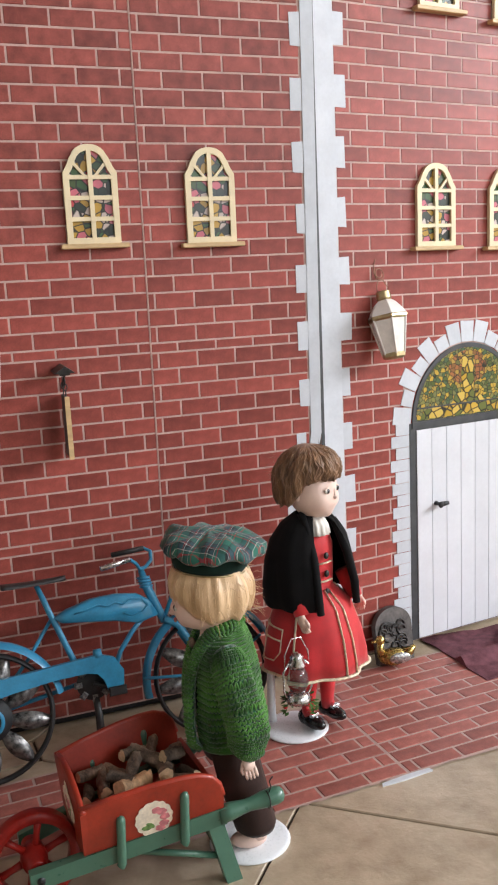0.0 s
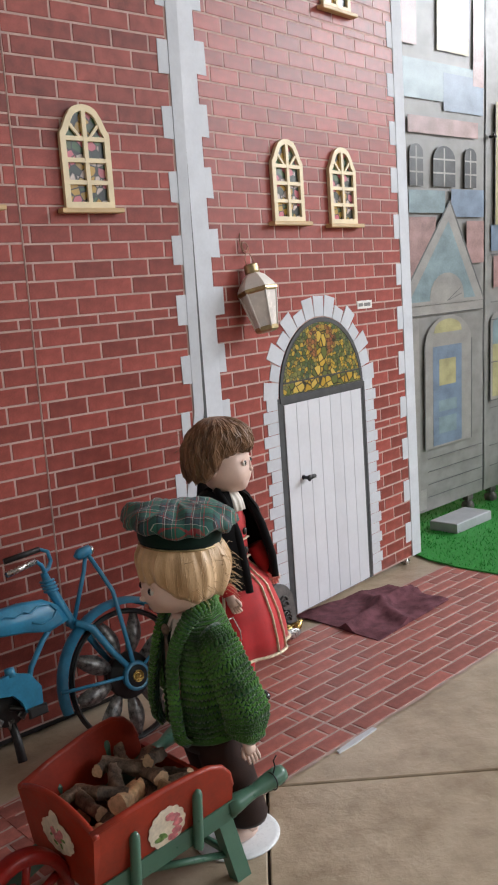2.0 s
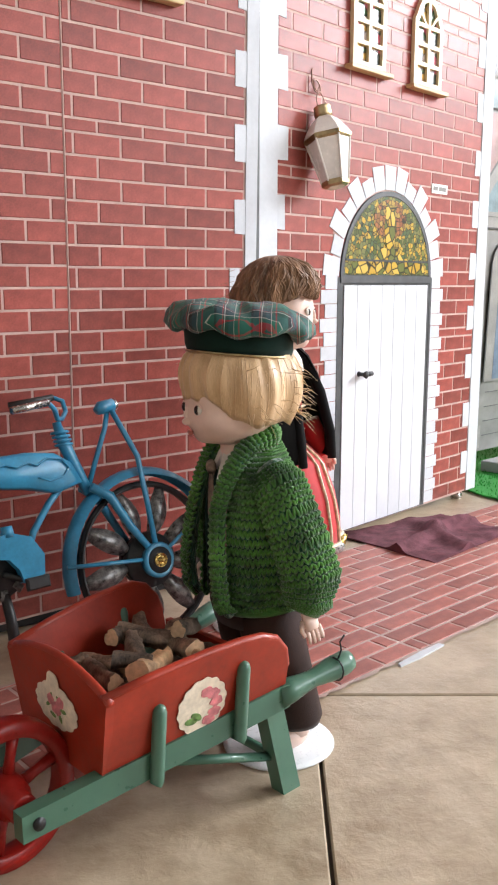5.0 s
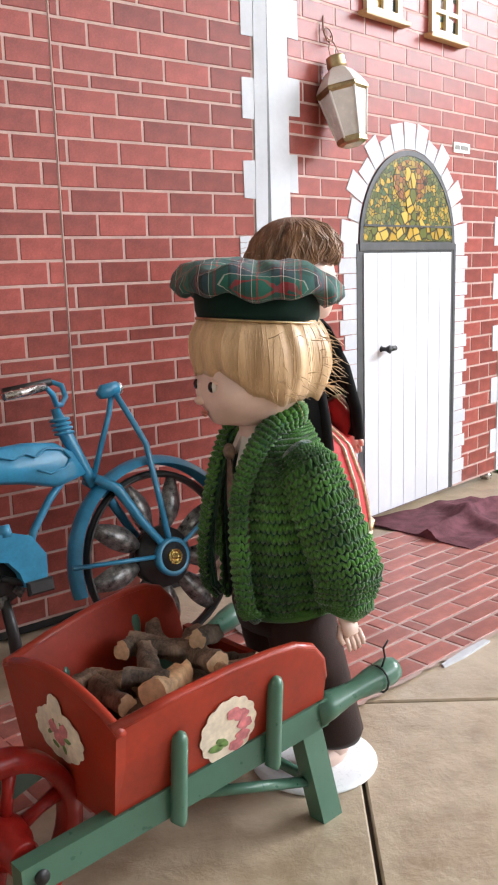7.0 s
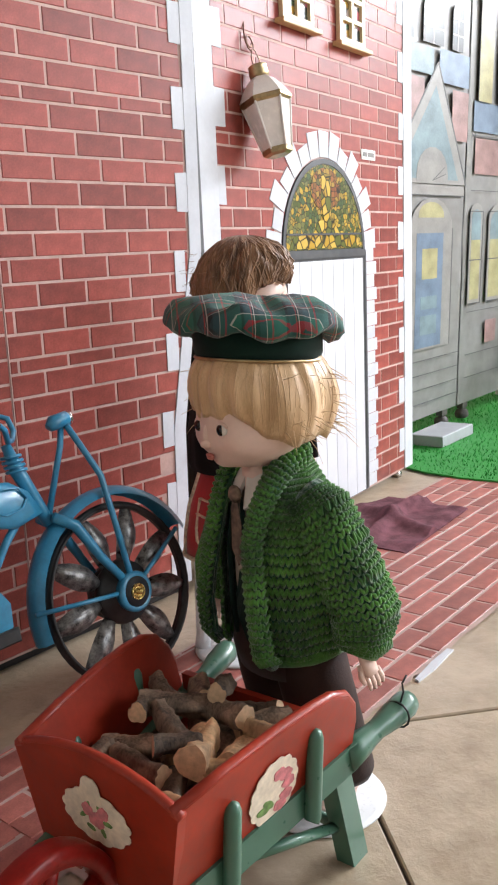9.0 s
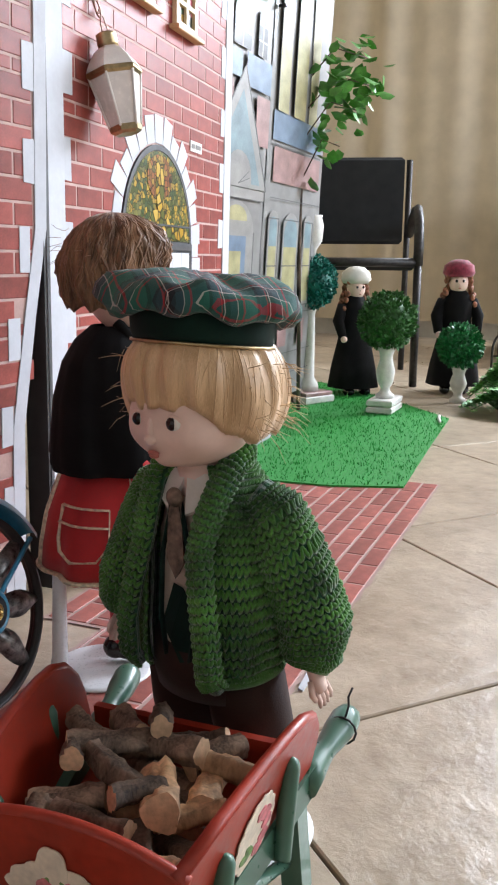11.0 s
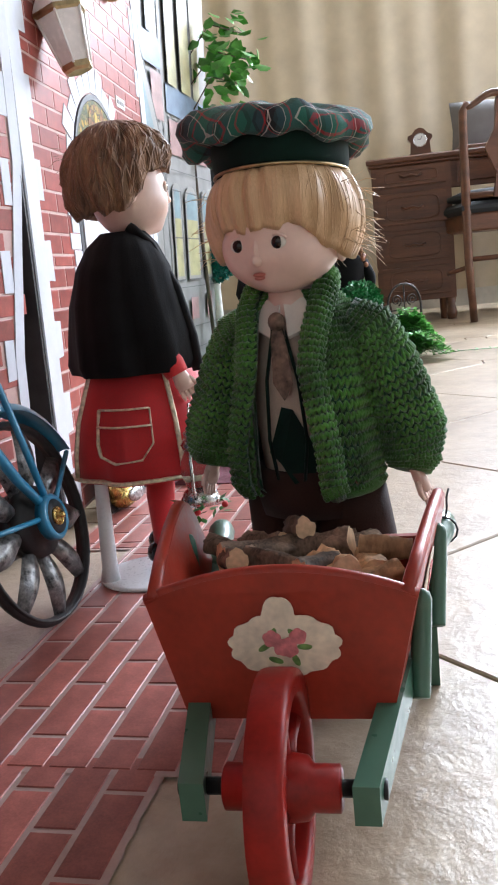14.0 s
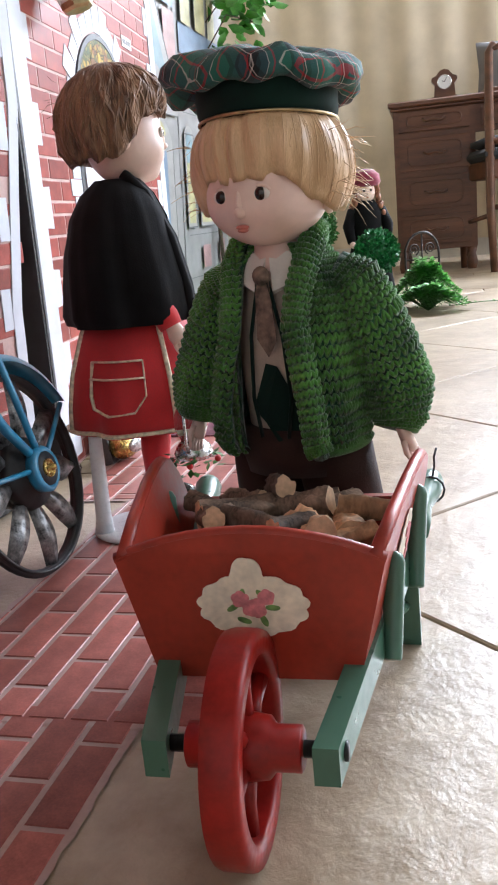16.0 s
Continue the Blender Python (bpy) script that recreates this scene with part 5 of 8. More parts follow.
    part("crossbar", Shape().tube([(0.262, -0.07, 0.030), (0.262, 0.075, 0.030)], 0.0045, "green_paint", 8), ob)
    # tub: two splayed sides, front board with curved top, floor, low back
    cy = 0.010

    def half(u, z):
        return 0.058 + 0.0165 * (z - 0.070) / 0.076 + 0.12 * (u - 0.08)

    def side_board(side):
        prof = [(0.084, shaft_z(0.08) - 0.002), (0.077, 0.1430), (0.12, 0.1505), (0.17, 0.1565), (0.205, 0.158), (0.226, 0.157), (0.243, 0.151), (0.254, 0.139), (0.259, 0.123), (0.260, shaft_z(0.260) - 0.004)]
        n = len(prof)
        vs = [(u, cy + side * half(u, z), z) for u, z in prof] + [(u, cy + side * (half(u, z) - 0.0085), z) for u, z in prof]
        fs = [tuple(range(n)), tuple(range(2 * n - 1, n - 1, -1))] + [(i, n + i, n + (i + 1) % n, (i + 1) % n) for i in range(n)]
        s = Shape().add(vs, fs, "red_paint", False)
        rim = [(u, cy + side * (half(u, z) - 0.00425), z - 0.0008) for u, z in prof[1:-1]]
        return s.tube(rim, 0.0042, "red_paint", 8)

    for side in (-1, 1):
        part("side_board", side_board(side), ob, "red side board with rounded end")
    n = 14
    front = Shape()
    outline = [(0.0765, cy + (-1 + 2 * k / n) * 0.0745, 0.1405 + 0.0155 * (1 - (-1 + 2 * k / n) ** 2)) for k in range(n + 1)]
    outline += [(0.0805, cy + 0.0575, 0.068), (0.0805, cy - 0.0575, 0.068)]
    m = len(outline)
    front.add(outline + [(x + 0.008, y, z) for x, y, z in outline], [tuple(range(m)), tuple(range(2 * m - 1, m - 1, -1))] + [(i, m + i, m + (i + 1) % m, (i + 1) % m) for i in range(m)], "red_paint", False)
    front.tube([(x + 0.004, y, z - 0.001) for x, y, z in outline[:n + 1]], 0.0042, "red_paint", 8)
    part("front_board", front, ob, "red front board with curved top")
    fl = Shape()
    fl.add([(0.084, cy - 0.054, 0.070), (0.084, cy + 0.054, 0.070), (0.258, cy + 0.071, 0.078), (0.258, cy - 0.071, 0.078), (0.084, cy - 0.054, 0.077), (0.084, cy + 0.054, 0.077), (0.258, cy + 0.071, 0.085), (0.258, cy - 0.071, 0.085)], [(0, 1, 2, 3), (7, 6, 5, 4)] + [(i, 4 + i, 4 + (i + 1) % 4, (i + 1) % 4) for i in range(4)], "red_paint", False)
    part("tub_floor", fl, ob)
    bk = Shape()
    bk.add([(0.256, cy - 0.072, 0.080), (0.256, cy + 0.072, 0.080), (0.256, cy + 0.075, 0.118), (0.256, cy - 0.075, 0.118), (0.263, cy - 0.072, 0.080), (0.263, cy + 0.072, 0.080), (0.263, cy + 0.075, 0.118), (0.263, cy - 0.075, 0.118)], [(0, 1, 2, 3), (7, 6, 5, 4)] + [(i, 4 + i, 4 + (i + 1) % 4, (i + 1) % 4) for i in range(4)], "red_paint", False)
    part("back_board", bk, ob)
    # paper cut-outs
    def front_pose(y, z, lift):
        return pose(0.0765 + 0.004 * (0.144 - z) / 0.076 - lift, cy + y, z, 0, -3, 0) @ pose(0, 0, 0, 0, 0, -90)

    rng = random.Random(2)

    def blot(rx, rz, lobes, seed, n=56, bumps=0.10):
        r = random.Random(seed)
        ph = r.uniform(0, 6)
        return [(rx * (1 + bumps * abs(math.sin(lobes * a / 2 + ph))) * math.cos(a), rz * (1 + bumps * abs(math.sin(lobes * a / 2 + ph))) * math.sin(a)) for a in [2 * math.pi * k / n for k in range(n)]]

    decal = part("paper_cutout", Shape().slab(blot(0.029, 0.0175, 13, 1), -0.0006, 0, "decal_paper").slab(blot(0.009, 0.012, 5, 2), -0.0009, -0.0001, "decal_paper", pose(-0.002, 0, 0.016)), ob, "aged paper cut-out with pink roses", front_pose(-0.002, 0.114, 0.0010))
    for k in range(7):
        x, z, r = rng.uniform(-0.008, 0.008), rng.uniform(-0.006, 0.006), rng.uniform(0.003, 0.005)
        part("printed_rose", Shape().slab(blot(r, r, 5, k, 20, 0.2), -0.0011 - k * 0.00005, -0.0006, "decal_pink", pose(x, 0, z)), decal, "pink printed rose")
    for k in range(6):
        a = k * 1.05
        part("printed_leaf", Shape().slab(blot(0.0035, 0.0016, 2, k, 14, 0.2), -0.0010, -0.0006, "decal_green", pose(0.011 * math.cos(a), 0, 0.009 * math.sin(a) - 0.001, 0, k * 50, 0)), decal, "green printed leaf")
    for side in (-1, 1):
        u, z = 0.168, 0.112
        y = cy + side * (half(u, z) + 0.0010)
        mtx = pose(u, y, z, 0, 0, 6.9 * side + (0 if side < 0 else 180)) @ pose(0, 0, 0, 12, 0, 0)
        d2 = part("paper_cutout", Shape().slab(blot(0.0225, 0.024, 14, 4, 60, 0.09), -0.0006, 0, "decal_paper", pose(0, 0, 0, 0, 18, 0)), ob, "cream scalloped paper cut-out", mtx)
        for k in range(5):
            part("printed_rose", Shape().slab(blot(0.0055, 0.004, 5, k, 18, 0.25), -0.0011 - k * 0.00005, -0.0006, "decal_pink", pose(0.004 + 0.010 * math.cos(k * 0.7 - 1.2), 0, -0.002 + 0.014 * math.sin(k * 0.7 - 1.2))), d2, "pink printed petal")
        for k in range(2):
            part("printed_leaf", Shape().slab(blot(0.005, 0.0028, 2, k, 14, 0.3), -0.0011, -0.0006, "decal_green", pose(-0.010 + k * 0.005, 0, -0.012 + k * 0.003, 0, 40 * k, 0)), d2, "green printed leaf")
    part("wire", Shape().tube([(0.320, -0.086, 0.110), (0.323, -0.088, 0.120), (0.321, -0.088, 0.128), (0.325, -0.090, 0.134)], 0.0009, "black", 5).tube([(0.318 + 0.0, -0.0845 + 0.0105 * math.cos(radians(a)), 0.1025 + 0.0105 * math.sin(radians(a))) for a in range(0, 360, 30)], 0.0009, "black", 5, closed=True), ob, "black tie wire")
    return ob


def log_pile():
    """Short cut logs lying in the barrow's tub."""
    rng = random.Random(21)
    laid = [(0.105, 0.020, 0.118, 0.052, 0.0075, 75, 8), (0.118, -0.026, 0.124, 0.060, 0.0080, 30, -10), (0.128, 0.010, 0.133, 0.062, 0.0078, 82, 4), (0.140, -0.040, 0.118, 0.045, 0.0075, 60, 16), (0.150, 0.038, 0.126, 0.055, 0.0088, 110, 6), (0.160, -0.018, 0.138, 0.058, 0.0110, 28, 10), (0.172, 0.016, 0.140, 0.060, 0.0082, 65, -5), (0.186, -0.040, 0.132, 0.062, 0.0090, 12, 8), (0.196, 0.034, 0.140, 0.065, 0.0088, 125, -6), (0.208, -0.004, 0.139, 0.058, 0.0092, 80, 10), (0.222, -0.030, 0.132, 0.052, 0.0085, 150, 0), (0.230, 0.036, 0.134, 0.055, 0.0088, 45, 10), (0.130, -0.008, 0.104, 0.070, 0.0115, 8, 4), (0.170, 0.020, 0.108, 0.080, 0.0125, 95, 2), (0.215, 0.008, 0.112, 0.075, 0.0120, 70, 0), (0.150, 0.046, 0.104, 0.055, 0.0105, 30, 6), (0.112, -0.002, 0.108, 0.048, 0.0085, 120, 20), (0.185, -0.018, 0.112, 0.070, 0.0110, 40, 0), (0.240, -0.010, 0.126, 0.050, 0.0080, 100, 14), (0.118, 0.044, 0.132, 0.046, 0.0070, 15, 5), (0.145, -0.012, 0.146, 0.040, 0.0070, 140, -8), (0.180, 0.048, 0.142, 0.044, 0.0075, 20, 12), (0.200, -0.050, 0.140, 0.040, 0.0072, 95, -10), (0.225, 0.010, 0.148, 0.042, 0.0074, 25, 14), (0.155, -0.046, 0.134, 0.038, 0.0070, 120, 6), (0.212, 0.056, 0.138, 0.046, 0.0070, 70, -6), (0.108, -0.040, 0.130, 0.036, 0.0070, 80, 14)]
    for x, y, z, length, r, turn, tip in laid:
        r *= 0.98
        length *= 0.86
        s = Shape()
        segs, rings = 20, 14
        bend = rng.uniform(-0.003, 0.003)
        rows = []
        ph = rng.uniform(0, 6)
        vs, fs = [], []
        for k in range(rings + 1):
            t = k / rings
            for i in range(segs):
                a = 2 * math.pi * i / segs
                w = r * (1 + 0.10 * math.sin(3 * a + ph) + 0.06 * math.sin(5 * a + 4 * t) + 0.08 * math.sin(7 * t + ph) + 0.22 * noise.noise(Vector((3 * math.cos(a) + ph, 3 * math.sin(a), 5 * t))) + 0.14 * noise.noise(Vector((9 * math.cos(a) + ph, 9 * math.sin(a), 16 * t))))
                vs.append((length * (t - 0.5), w * math.cos(a) + bend * math.sin(math.pi * t), w * math.sin(a)))
        for k in range(rings):
            fs += [(k * segs + i, k * segs + (i + 1) % segs, (k + 1) * segs + (i + 1) % segs, (k + 1) * segs + i) for i in range(segs)]
        s.add(vs, fs, "peeled" if rng.random() < 0.35 else "bark")
        m = BARROW @ pose(x, y + 0.006, z - 0.011, 0, tip, turn)
        log = thing("log", "short cut log with grey-brown bark in the barrow", "log", m, group="logs in the wheelbarrow", shape=None)
        part("bark", s, log)
        for end in (0, rings):
            e = Shape().add([vs[end * segs + i] for i in range(segs)] + [(length * (end / rings - 0.5) * 1.01, 0, 0)], [(i, (i + 1) % segs, segs) for i in range(segs)], "wood_end", False)
            part("cut_end", e, log, "pale cut wood end")


# ---- dolls ----
def hair_shell(s, key, centre, radii, top, hem, grooves, rough, seed, locks=260, width=0.0007, curl=0.0, flare=0.0):
    """A full cap of hair with fine locks lying on it; hem(degrees from the front) gives its lower edge."""
    cx, cy = centre
    segs, rings = 180, 16

    def on(a, t, out=0.0):
        off = abs((math.degrees(a) + 90 + 180) % 360 - 180)
        z0 = hem(off) + 0.0055 * noise.noise(Vector((4 * math.cos(a), 4 * math.sin(a), seed))) + 0.0012 * noise.noise(Vector((30 * math.cos(a), 30 * math.sin(a), seed)))
        z = z0 + (top - z0) * math.sin(t * math.pi / 2) ** 1.15
        q = (z - z0) / (top - z0)
        belly = math.sqrt(max(0.0, 1 - max(0.0, (q - 0.30) / 0.70) ** 2.2)) * (1 - flare * (0.25 + 0.75 * min(1.0, off / 75)) * (max(0.0, 0.38 - q) / 0.38) ** 2)
        lump = noise.noise(Vector((6 * math.cos(a), 6 * math.sin(a), (5 if curl else 1.5) * q + seed))) + (0.6 * noise.noise(Vector((15 * math.cos(a), 15 * math.sin(a), 9 * q + seed))) if curl else 0.0)
        w = belly * (1 + out + 0.010 * math.sin(grooves * a + 3 * math.sin(4 * a)) + rough * lump + 0.006 * noise.noise(Vector((26 * math.cos(a), 26 * math.sin(a), 1.2 * q))))
        return (cx + radii[0] * w * math.cos(a), cy + radii[1] * w * math.sin(a), z)

    vs, fs = [], []
    for k in range(rings + 1):
        vs += [on(2 * math.pi * i / segs, k / rings) for i in range(segs)]
    for k in range(rings):
        fs += [(k * segs + i, k * segs + (i + 1) % segs, (k + 1) * segs + (i + 1) % segs, (k + 1) * segs + i) for i in range(segs)]
    inner = [(cx + (x - cx) * 0.86, cy + (y - cy) * 0.86, z + 0.004) for x, y, z in vs[:segs]]
    n = len(vs)
    vs += inner
    fs += [(i, n + i, n + (i + 1) % segs, (i + 1) % segs) for i in range(segs)]
    s.add(vs, fs, key)
    rng = random.Random(seed + 40)
    for k in range(locks):
        a, sway, ph = rng.uniform(0, 2 * math.pi), rng.uniform(-0.12, 0.12), rng.uniform(0, 6)
        t1, t0, out = rng.uniform(0.45, 0.9), rng.choice((0.0, 0.0, 0.02, 0.25)), rng.uniform(-0.004, 0.005)
        m = 9
        pts = [on(a + sway * (1 - i / (m - 1)) ** 2 + curl * 0.07 * math.sin(9 * i / m + ph), t1 + (t0 - t1) * i / (m - 1), out) for i in range(m)]
        s.tube(pts, [width * (0.4 + 0.7 * math.sin(math.pi * (0.1 + 0.82 * i / (m - 1)))) for i in range(m)], key, 5, flat=0.6)


def stitches(s, surf, nu, nv, r, key):
    """Plaited V stitches of yarn, row by row, on a surface that surf(u, v) gives as a point and its outward way."""
    for j in range(nv):
        for i in range(nu):
            v, u = (j + 0.5) / nv, (i + 0.5 + (0.0 if j % 2 else 0.12)) / nu
            for side in (-1, 1):
                a, o1 = surf(u + side * 0.46 / nu, v + 0.42 / nv)
                b, o2 = surf(u + side * 0.20 / nu, v)
                c, o3 = surf(u + side * 0.03 / nu, v - 0.48 / nv)
                s.tube([a + o1 * r * 0.2, b + o2 * r * 1.1, c + o3 * r * 0.1], [r * 0.65, r, r * 0.6], key, 5)


def flyaway(s, key, centre, radius, count, seed, a0, a1):
    rng = random.Random(seed)
    for k in range(count):
        a = radians(rng.uniform(a0, a1))
        z = centre[2] + rng.uniform(-0.30, 0.55) * radius
        p = Vector((centre[0] + radius * math.cos(a), centre[1] + radius * math.sin(a), z))
        d = Vector((math.cos(a + rng.uniform(-0.8, 0.8)), math.sin(a + rng.uniform(-0.8, 0.8)), rng.uniform(-0.8, 0.3)))
        s.tube([p, p + d * 0.008, p + d * 0.015 + Vector((0, 0, rng.uniform(-0.006, 0.003)))], [0.00028, 0.00024, 0.0001], key, 4)


def hand(s, wrist, fingers, key, side):
    w, f = Vector(wrist), Vector(fingers)
    d = (f - w)
    s.tube([w - d * 0.35, w, w + d * 0.35, w + d * 0.62], [0.0075, 0.0078, 0.0098, 0.0085], key, 10, flat=0.62)
    across = d.cross(Vector((1, 0, 0))).normalized()
    for k in range(4):
        o = across * (k - 1.5) * 0.0042
        s.tube([w + d * 0.55 + o, w + d * 0.85 + o * 1.1, w + d * (1.08 - 0.04 * abs(k - 1.5)) + o * 1.1 + Vector((-side * 0.002, 0, 0))], [0.0025, 0.0023, 0.0016], key, 6)
    s.tube([w + d * 0.25 + across * 0.007, w + d * 0.55 + across * 0.0115, w + d * 0.75 + across * 0.0105], [0.003, 0.0026, 0.0018], key, 6)


def face(s, centre, radii, eye_gap, eye_z):
    """Rounded doll head with a small nose, plain lips and dark glass eyes; the front is towards -y."""
    cx, cy, cz = centre
    rx, ry, rz = radii

    rows = []
    n = 34
    for k in range(n + 1):
        b = math.pi * k / n - math.pi / 2
        low = max(0.0, -math.sin(b))
        full = math.cos(b) ** (0.86 if b < 0 else 1.0)
        rows.append((max(1e-5, rx * full * (1 + 0.05 * math.sin(2 * low * math.pi / 2) - 0.10 * low ** 3)), max(1e-5, ry * full * (1 + 0.02 * low)), cz + rz * math.sin(b), cx, cy - 0.003 * low))
    first = len(s.v)
    s.lathe(rows, "skin", 56)
    fy = cy - ry
    swell = [(side * rx * 0.50, -0.72, -0.40, 0.012, 0.0030) for side in (-1, 1)] + [(0.0, -0.70, -0.80, 0.009, 0.0040), (0.0, -1.0, -0.44, 0.0065, 0.0020)] + [(side * eye_gap, -0.92, (eye_z - cz) / rz, 0.0075, -0.0022) for side in (-1, 1)]
    for q in range(first, len(s.v)):
        v = Vector(s.v[q])
        out = Vector((v.x - cx, v.y - cy, v.z - cz)).normalized()
        for bx, by, bz, wide, high in swell:
            d = (v - Vector((cx + bx, cy + by * ry, cz + bz * rz))).length
            v = v + out * high * math.exp(-(d / wide) ** 2)
        s.v[q] = tuple(v)
    s.ball((0.0037, 0.0056, 0.0038), (cx, fy + 0.0004, eye_z - 0.0112), "skin", 14, 10)
    s.ball((0.0024, 0.0040, 0.0085), (cx, fy + 0.0012, eye_z - 0.005), "skin", 12, 10)
    for side in (-1, 1):
        ex = cx + side * eye_gap
        s.ball((0.0064, 0.0030, 0.0046), (ex, fy + 0.0046, eye_z), "linen", 16, 12)
        s.ball((0.0043, 0.0030, 0.0044), (ex, fy + 0.0037, eye_z), "eye", 16, 12)
        s.tube([(ex + 0.0066 * math.cos(radians(a)), fy + 0.0030 + 0.0022 * abs(math.cos(radians(a))), eye_z + 0.0052 * math.sin(radians(a))) for a in range(20, 161, 14)], 0.0012, "skin", 6)
        s.ball((0.004, 0.008, 0.011), (cx + side * rx * 0.99, cy + 0.006, eye_z - 0.006), "skin", 10, 8)
    s.ball((0.0050, 0.0022, 0.0016), (cx, fy + 0.0024, eye_z - 0.0205), "lips", 14, 8)
    s.ball((0.0042, 0.0022, 0.0017), (cx, fy + 0.0028, eye_z - 0.0226), "lips", 14, 8)


def turn_head(s, first, degrees):
    """Turns what has been built so far of a head about its neck."""
    turn = Matrix.Rotation(radians(degrees), 3, "Z")
    for q in range(first, len(s.v)):
        s.v[q] = tuple(turn @ Vector(s.v[q]))


def resize(s, first, kx, ky, dy=0.0, tip=0.0):
    """Narrows what has been built since first, shifts it along y and tips its front up."""
    for q in range(first, len(s.v)):
        x, y, z = s.v[q]
        s.v[q] = (x * kx, y * ky + dy, z - tip * y)


def boy_doll():
    """Doll in a green cardigan and tartan cap; the front is towards -y."""
    s = Shape()
    hc = (0.0, -0.008, 0.338)
    face(s, hc, (0.0430, 0.0435, 0.0415), 0.0150, 0.3315)
    s.lathe([(0.018, 0.018, 0.27, 0, 0.0), (0.017, 0.017, 0.30, 0, -0.002)], "skin", 16)
    hair_first = len(s.v)
    # hair: smooth bowl cut with a fringe
    hair_shell(s, "blond", (0, 0.001), (0.0605, 0.0600), 0.398, lambda d: 0.3400 if d < 34 else 0.3400 - 0.0220 * math.sin(min(1.0, (d - 34) / 52) * math.pi / 2), 19, 0.065, 1, 150, 0.00036, 0.0, 0.17)
    flyaway(s, "blond", (0, 0.0, 0.338), 0.057, 60, 9, -20, 90)
    flyaway(s, "blond", (0, 0.0, 0.342), 0.058, 46, 10, 100, 210)
    resize(s, hair_first, 0.97, 0.93)
    cap_first = len(s.v)
    # cap: band, piping and a puffed tartan crown
    s.lathe([(0.0500, 0.0505, 0.377, 0, 0.0), (0.0525, 0.053, 0.384, 0, 0.0), (0.053, 0.0535, 0.398, 0, 0.0), (0.050, 0.0505, 0.402, 0, 0)], "velvet", 36)
    s.tube([(0.0518 * math.cos(radians(a)), 0.0523 * math.sin(radians(a)), 0.378) for a in range(0, 360, 9)], 0.0012, "gold", 6, closed=True)

    def puff(a, k):
        fall = (0.0, 0.3, 0.8, 1.0, 1.0, 0.9, 0.7, 0.45, 0.2, 0.0)[min(k, 9)]
        return 1 + fall * (0.030 * math.sin(5 * a + 0.6) + 0.035 * math.sin(3 * a + 2.0) + 0.022 * math.sin(11 * a + 0.4 * k) + 0.012 * math.sin(19 * a + k))

    hx = -0.005
    crown = [(0.051, 0.052, 0.398, 0, 0), (0.060, 0.061, 0.3945, hx, 0.002), (0.068, 0.069, 0.396, hx, 0.004), (0.0725, 0.0735, 0.401, hx, 0.005), (0.0710, 0.0720, 0.408, hx, 0.006), (0.064, 0.065, 0.4145, hx, 0.006), (0.052, 0.053, 0.4190, hx, 0.005), (0.034, 0.035, 0.4225, hx, 0.004), (0.016, 0.016, 0.4245, hx, 0.003), (0.001, 0.001, 0.425, hx, 0.003)]
    base = len(s.v)
    s.lathe(crown, "plaid", 96, wobble=puff)
    for q in range(base, len(s.v)):
        x, y, z = s.v[q]
        a, r = math.atan2(y, x), math.hypot(x, y)
        s.v[q] = (x, y, z + 0.0075 * noise.noise(Vector((x * 30, y * 30, 2.0))) * min(1, r / 0.03) + 0.0022 * math.sin(9 * a + 60 * r) * min(1, r / 0.05))
    s.lathe([(0.050, 0.050, 0.398), (0.040, 0.040, 0.410), (0.001, 0.001, 0.412)], "velvet", 24)
    resize(s, cap_first, 0.93, 0.92, 0.0, 0.09)
    resize(s, 0, 1.0, 1.0, -0.007)
    body_first = len(s.v)
    # shirt, tie, collar, braces
    s.lathe([(0.040, 0.034, 0.150, 0, 0.002), (0.044, 0.036, 0.20, 0, 0.001), (0.044, 0.034, 0.245, 0, 0.001), (0.036, 0.028, 0.275, 0, 0.001), (0.020, 0.020, 0.290, 0, 0.0)], "shirt", 28)
    for side in (-1, 1):
        s.add([(side * 0.001, -0.027, 0.290), (side * 0.020, -0.020, 0.293), (side * 0.024, -0.030, 0.272), (side * 0.008, -0.038, 0.266), (side * 0.001, -0.024, 0.288), (side * 0.020, -0.017, 0.291), (side * 0.024, -0.027, 0.270), (side * 0.008, -0.035, 0.264)], [(0, 1, 2, 3), (7, 6, 5, 4), (0, 4, 5, 1), (1, 5, 6, 2), (2, 6, 7, 3), (3, 7, 4, 0)], "linen", False)
        s.tube([(side * 0.004, -0.038, 0.275), (side * 0.014, -0.039, 0.235), (side * 0.017, -0.038, 0.190), (side * 0.012, -0.038, 0.160)], 0.0028, "velvet", 6, flat=0.4)
    s.lathe([(0.024, 0.024, 0.283), (0.022, 0.022, 0.300)], "linen", 20, arc=(-60, 240))
    s.add([(-0.006, -0.040, 0.276), (0.006, -0.040, 0.276), (0.0105, -0.042, 0.232), (0.002, -0.042, 0.220), (-0.007, -0.042, 0.233), (-0.005, -0.037, 0.276), (0.005, -0.037, 0.276), (0.0085, -0.038, 0.232), (0.002, -0.038, 0.222), (-0.006, -0.038, 0.233)], [(0, 1, 2, 3, 4), (9, 8, 7, 6, 5)] + [(i, 5 + i, 5 + (i + 1) % 5, (i + 1) % 5) for i in range(5)], "tie", False)
    s.ball((0.0075, 0.005, 0.007), (0, -0.040, 0.277), "tie", 12, 8)
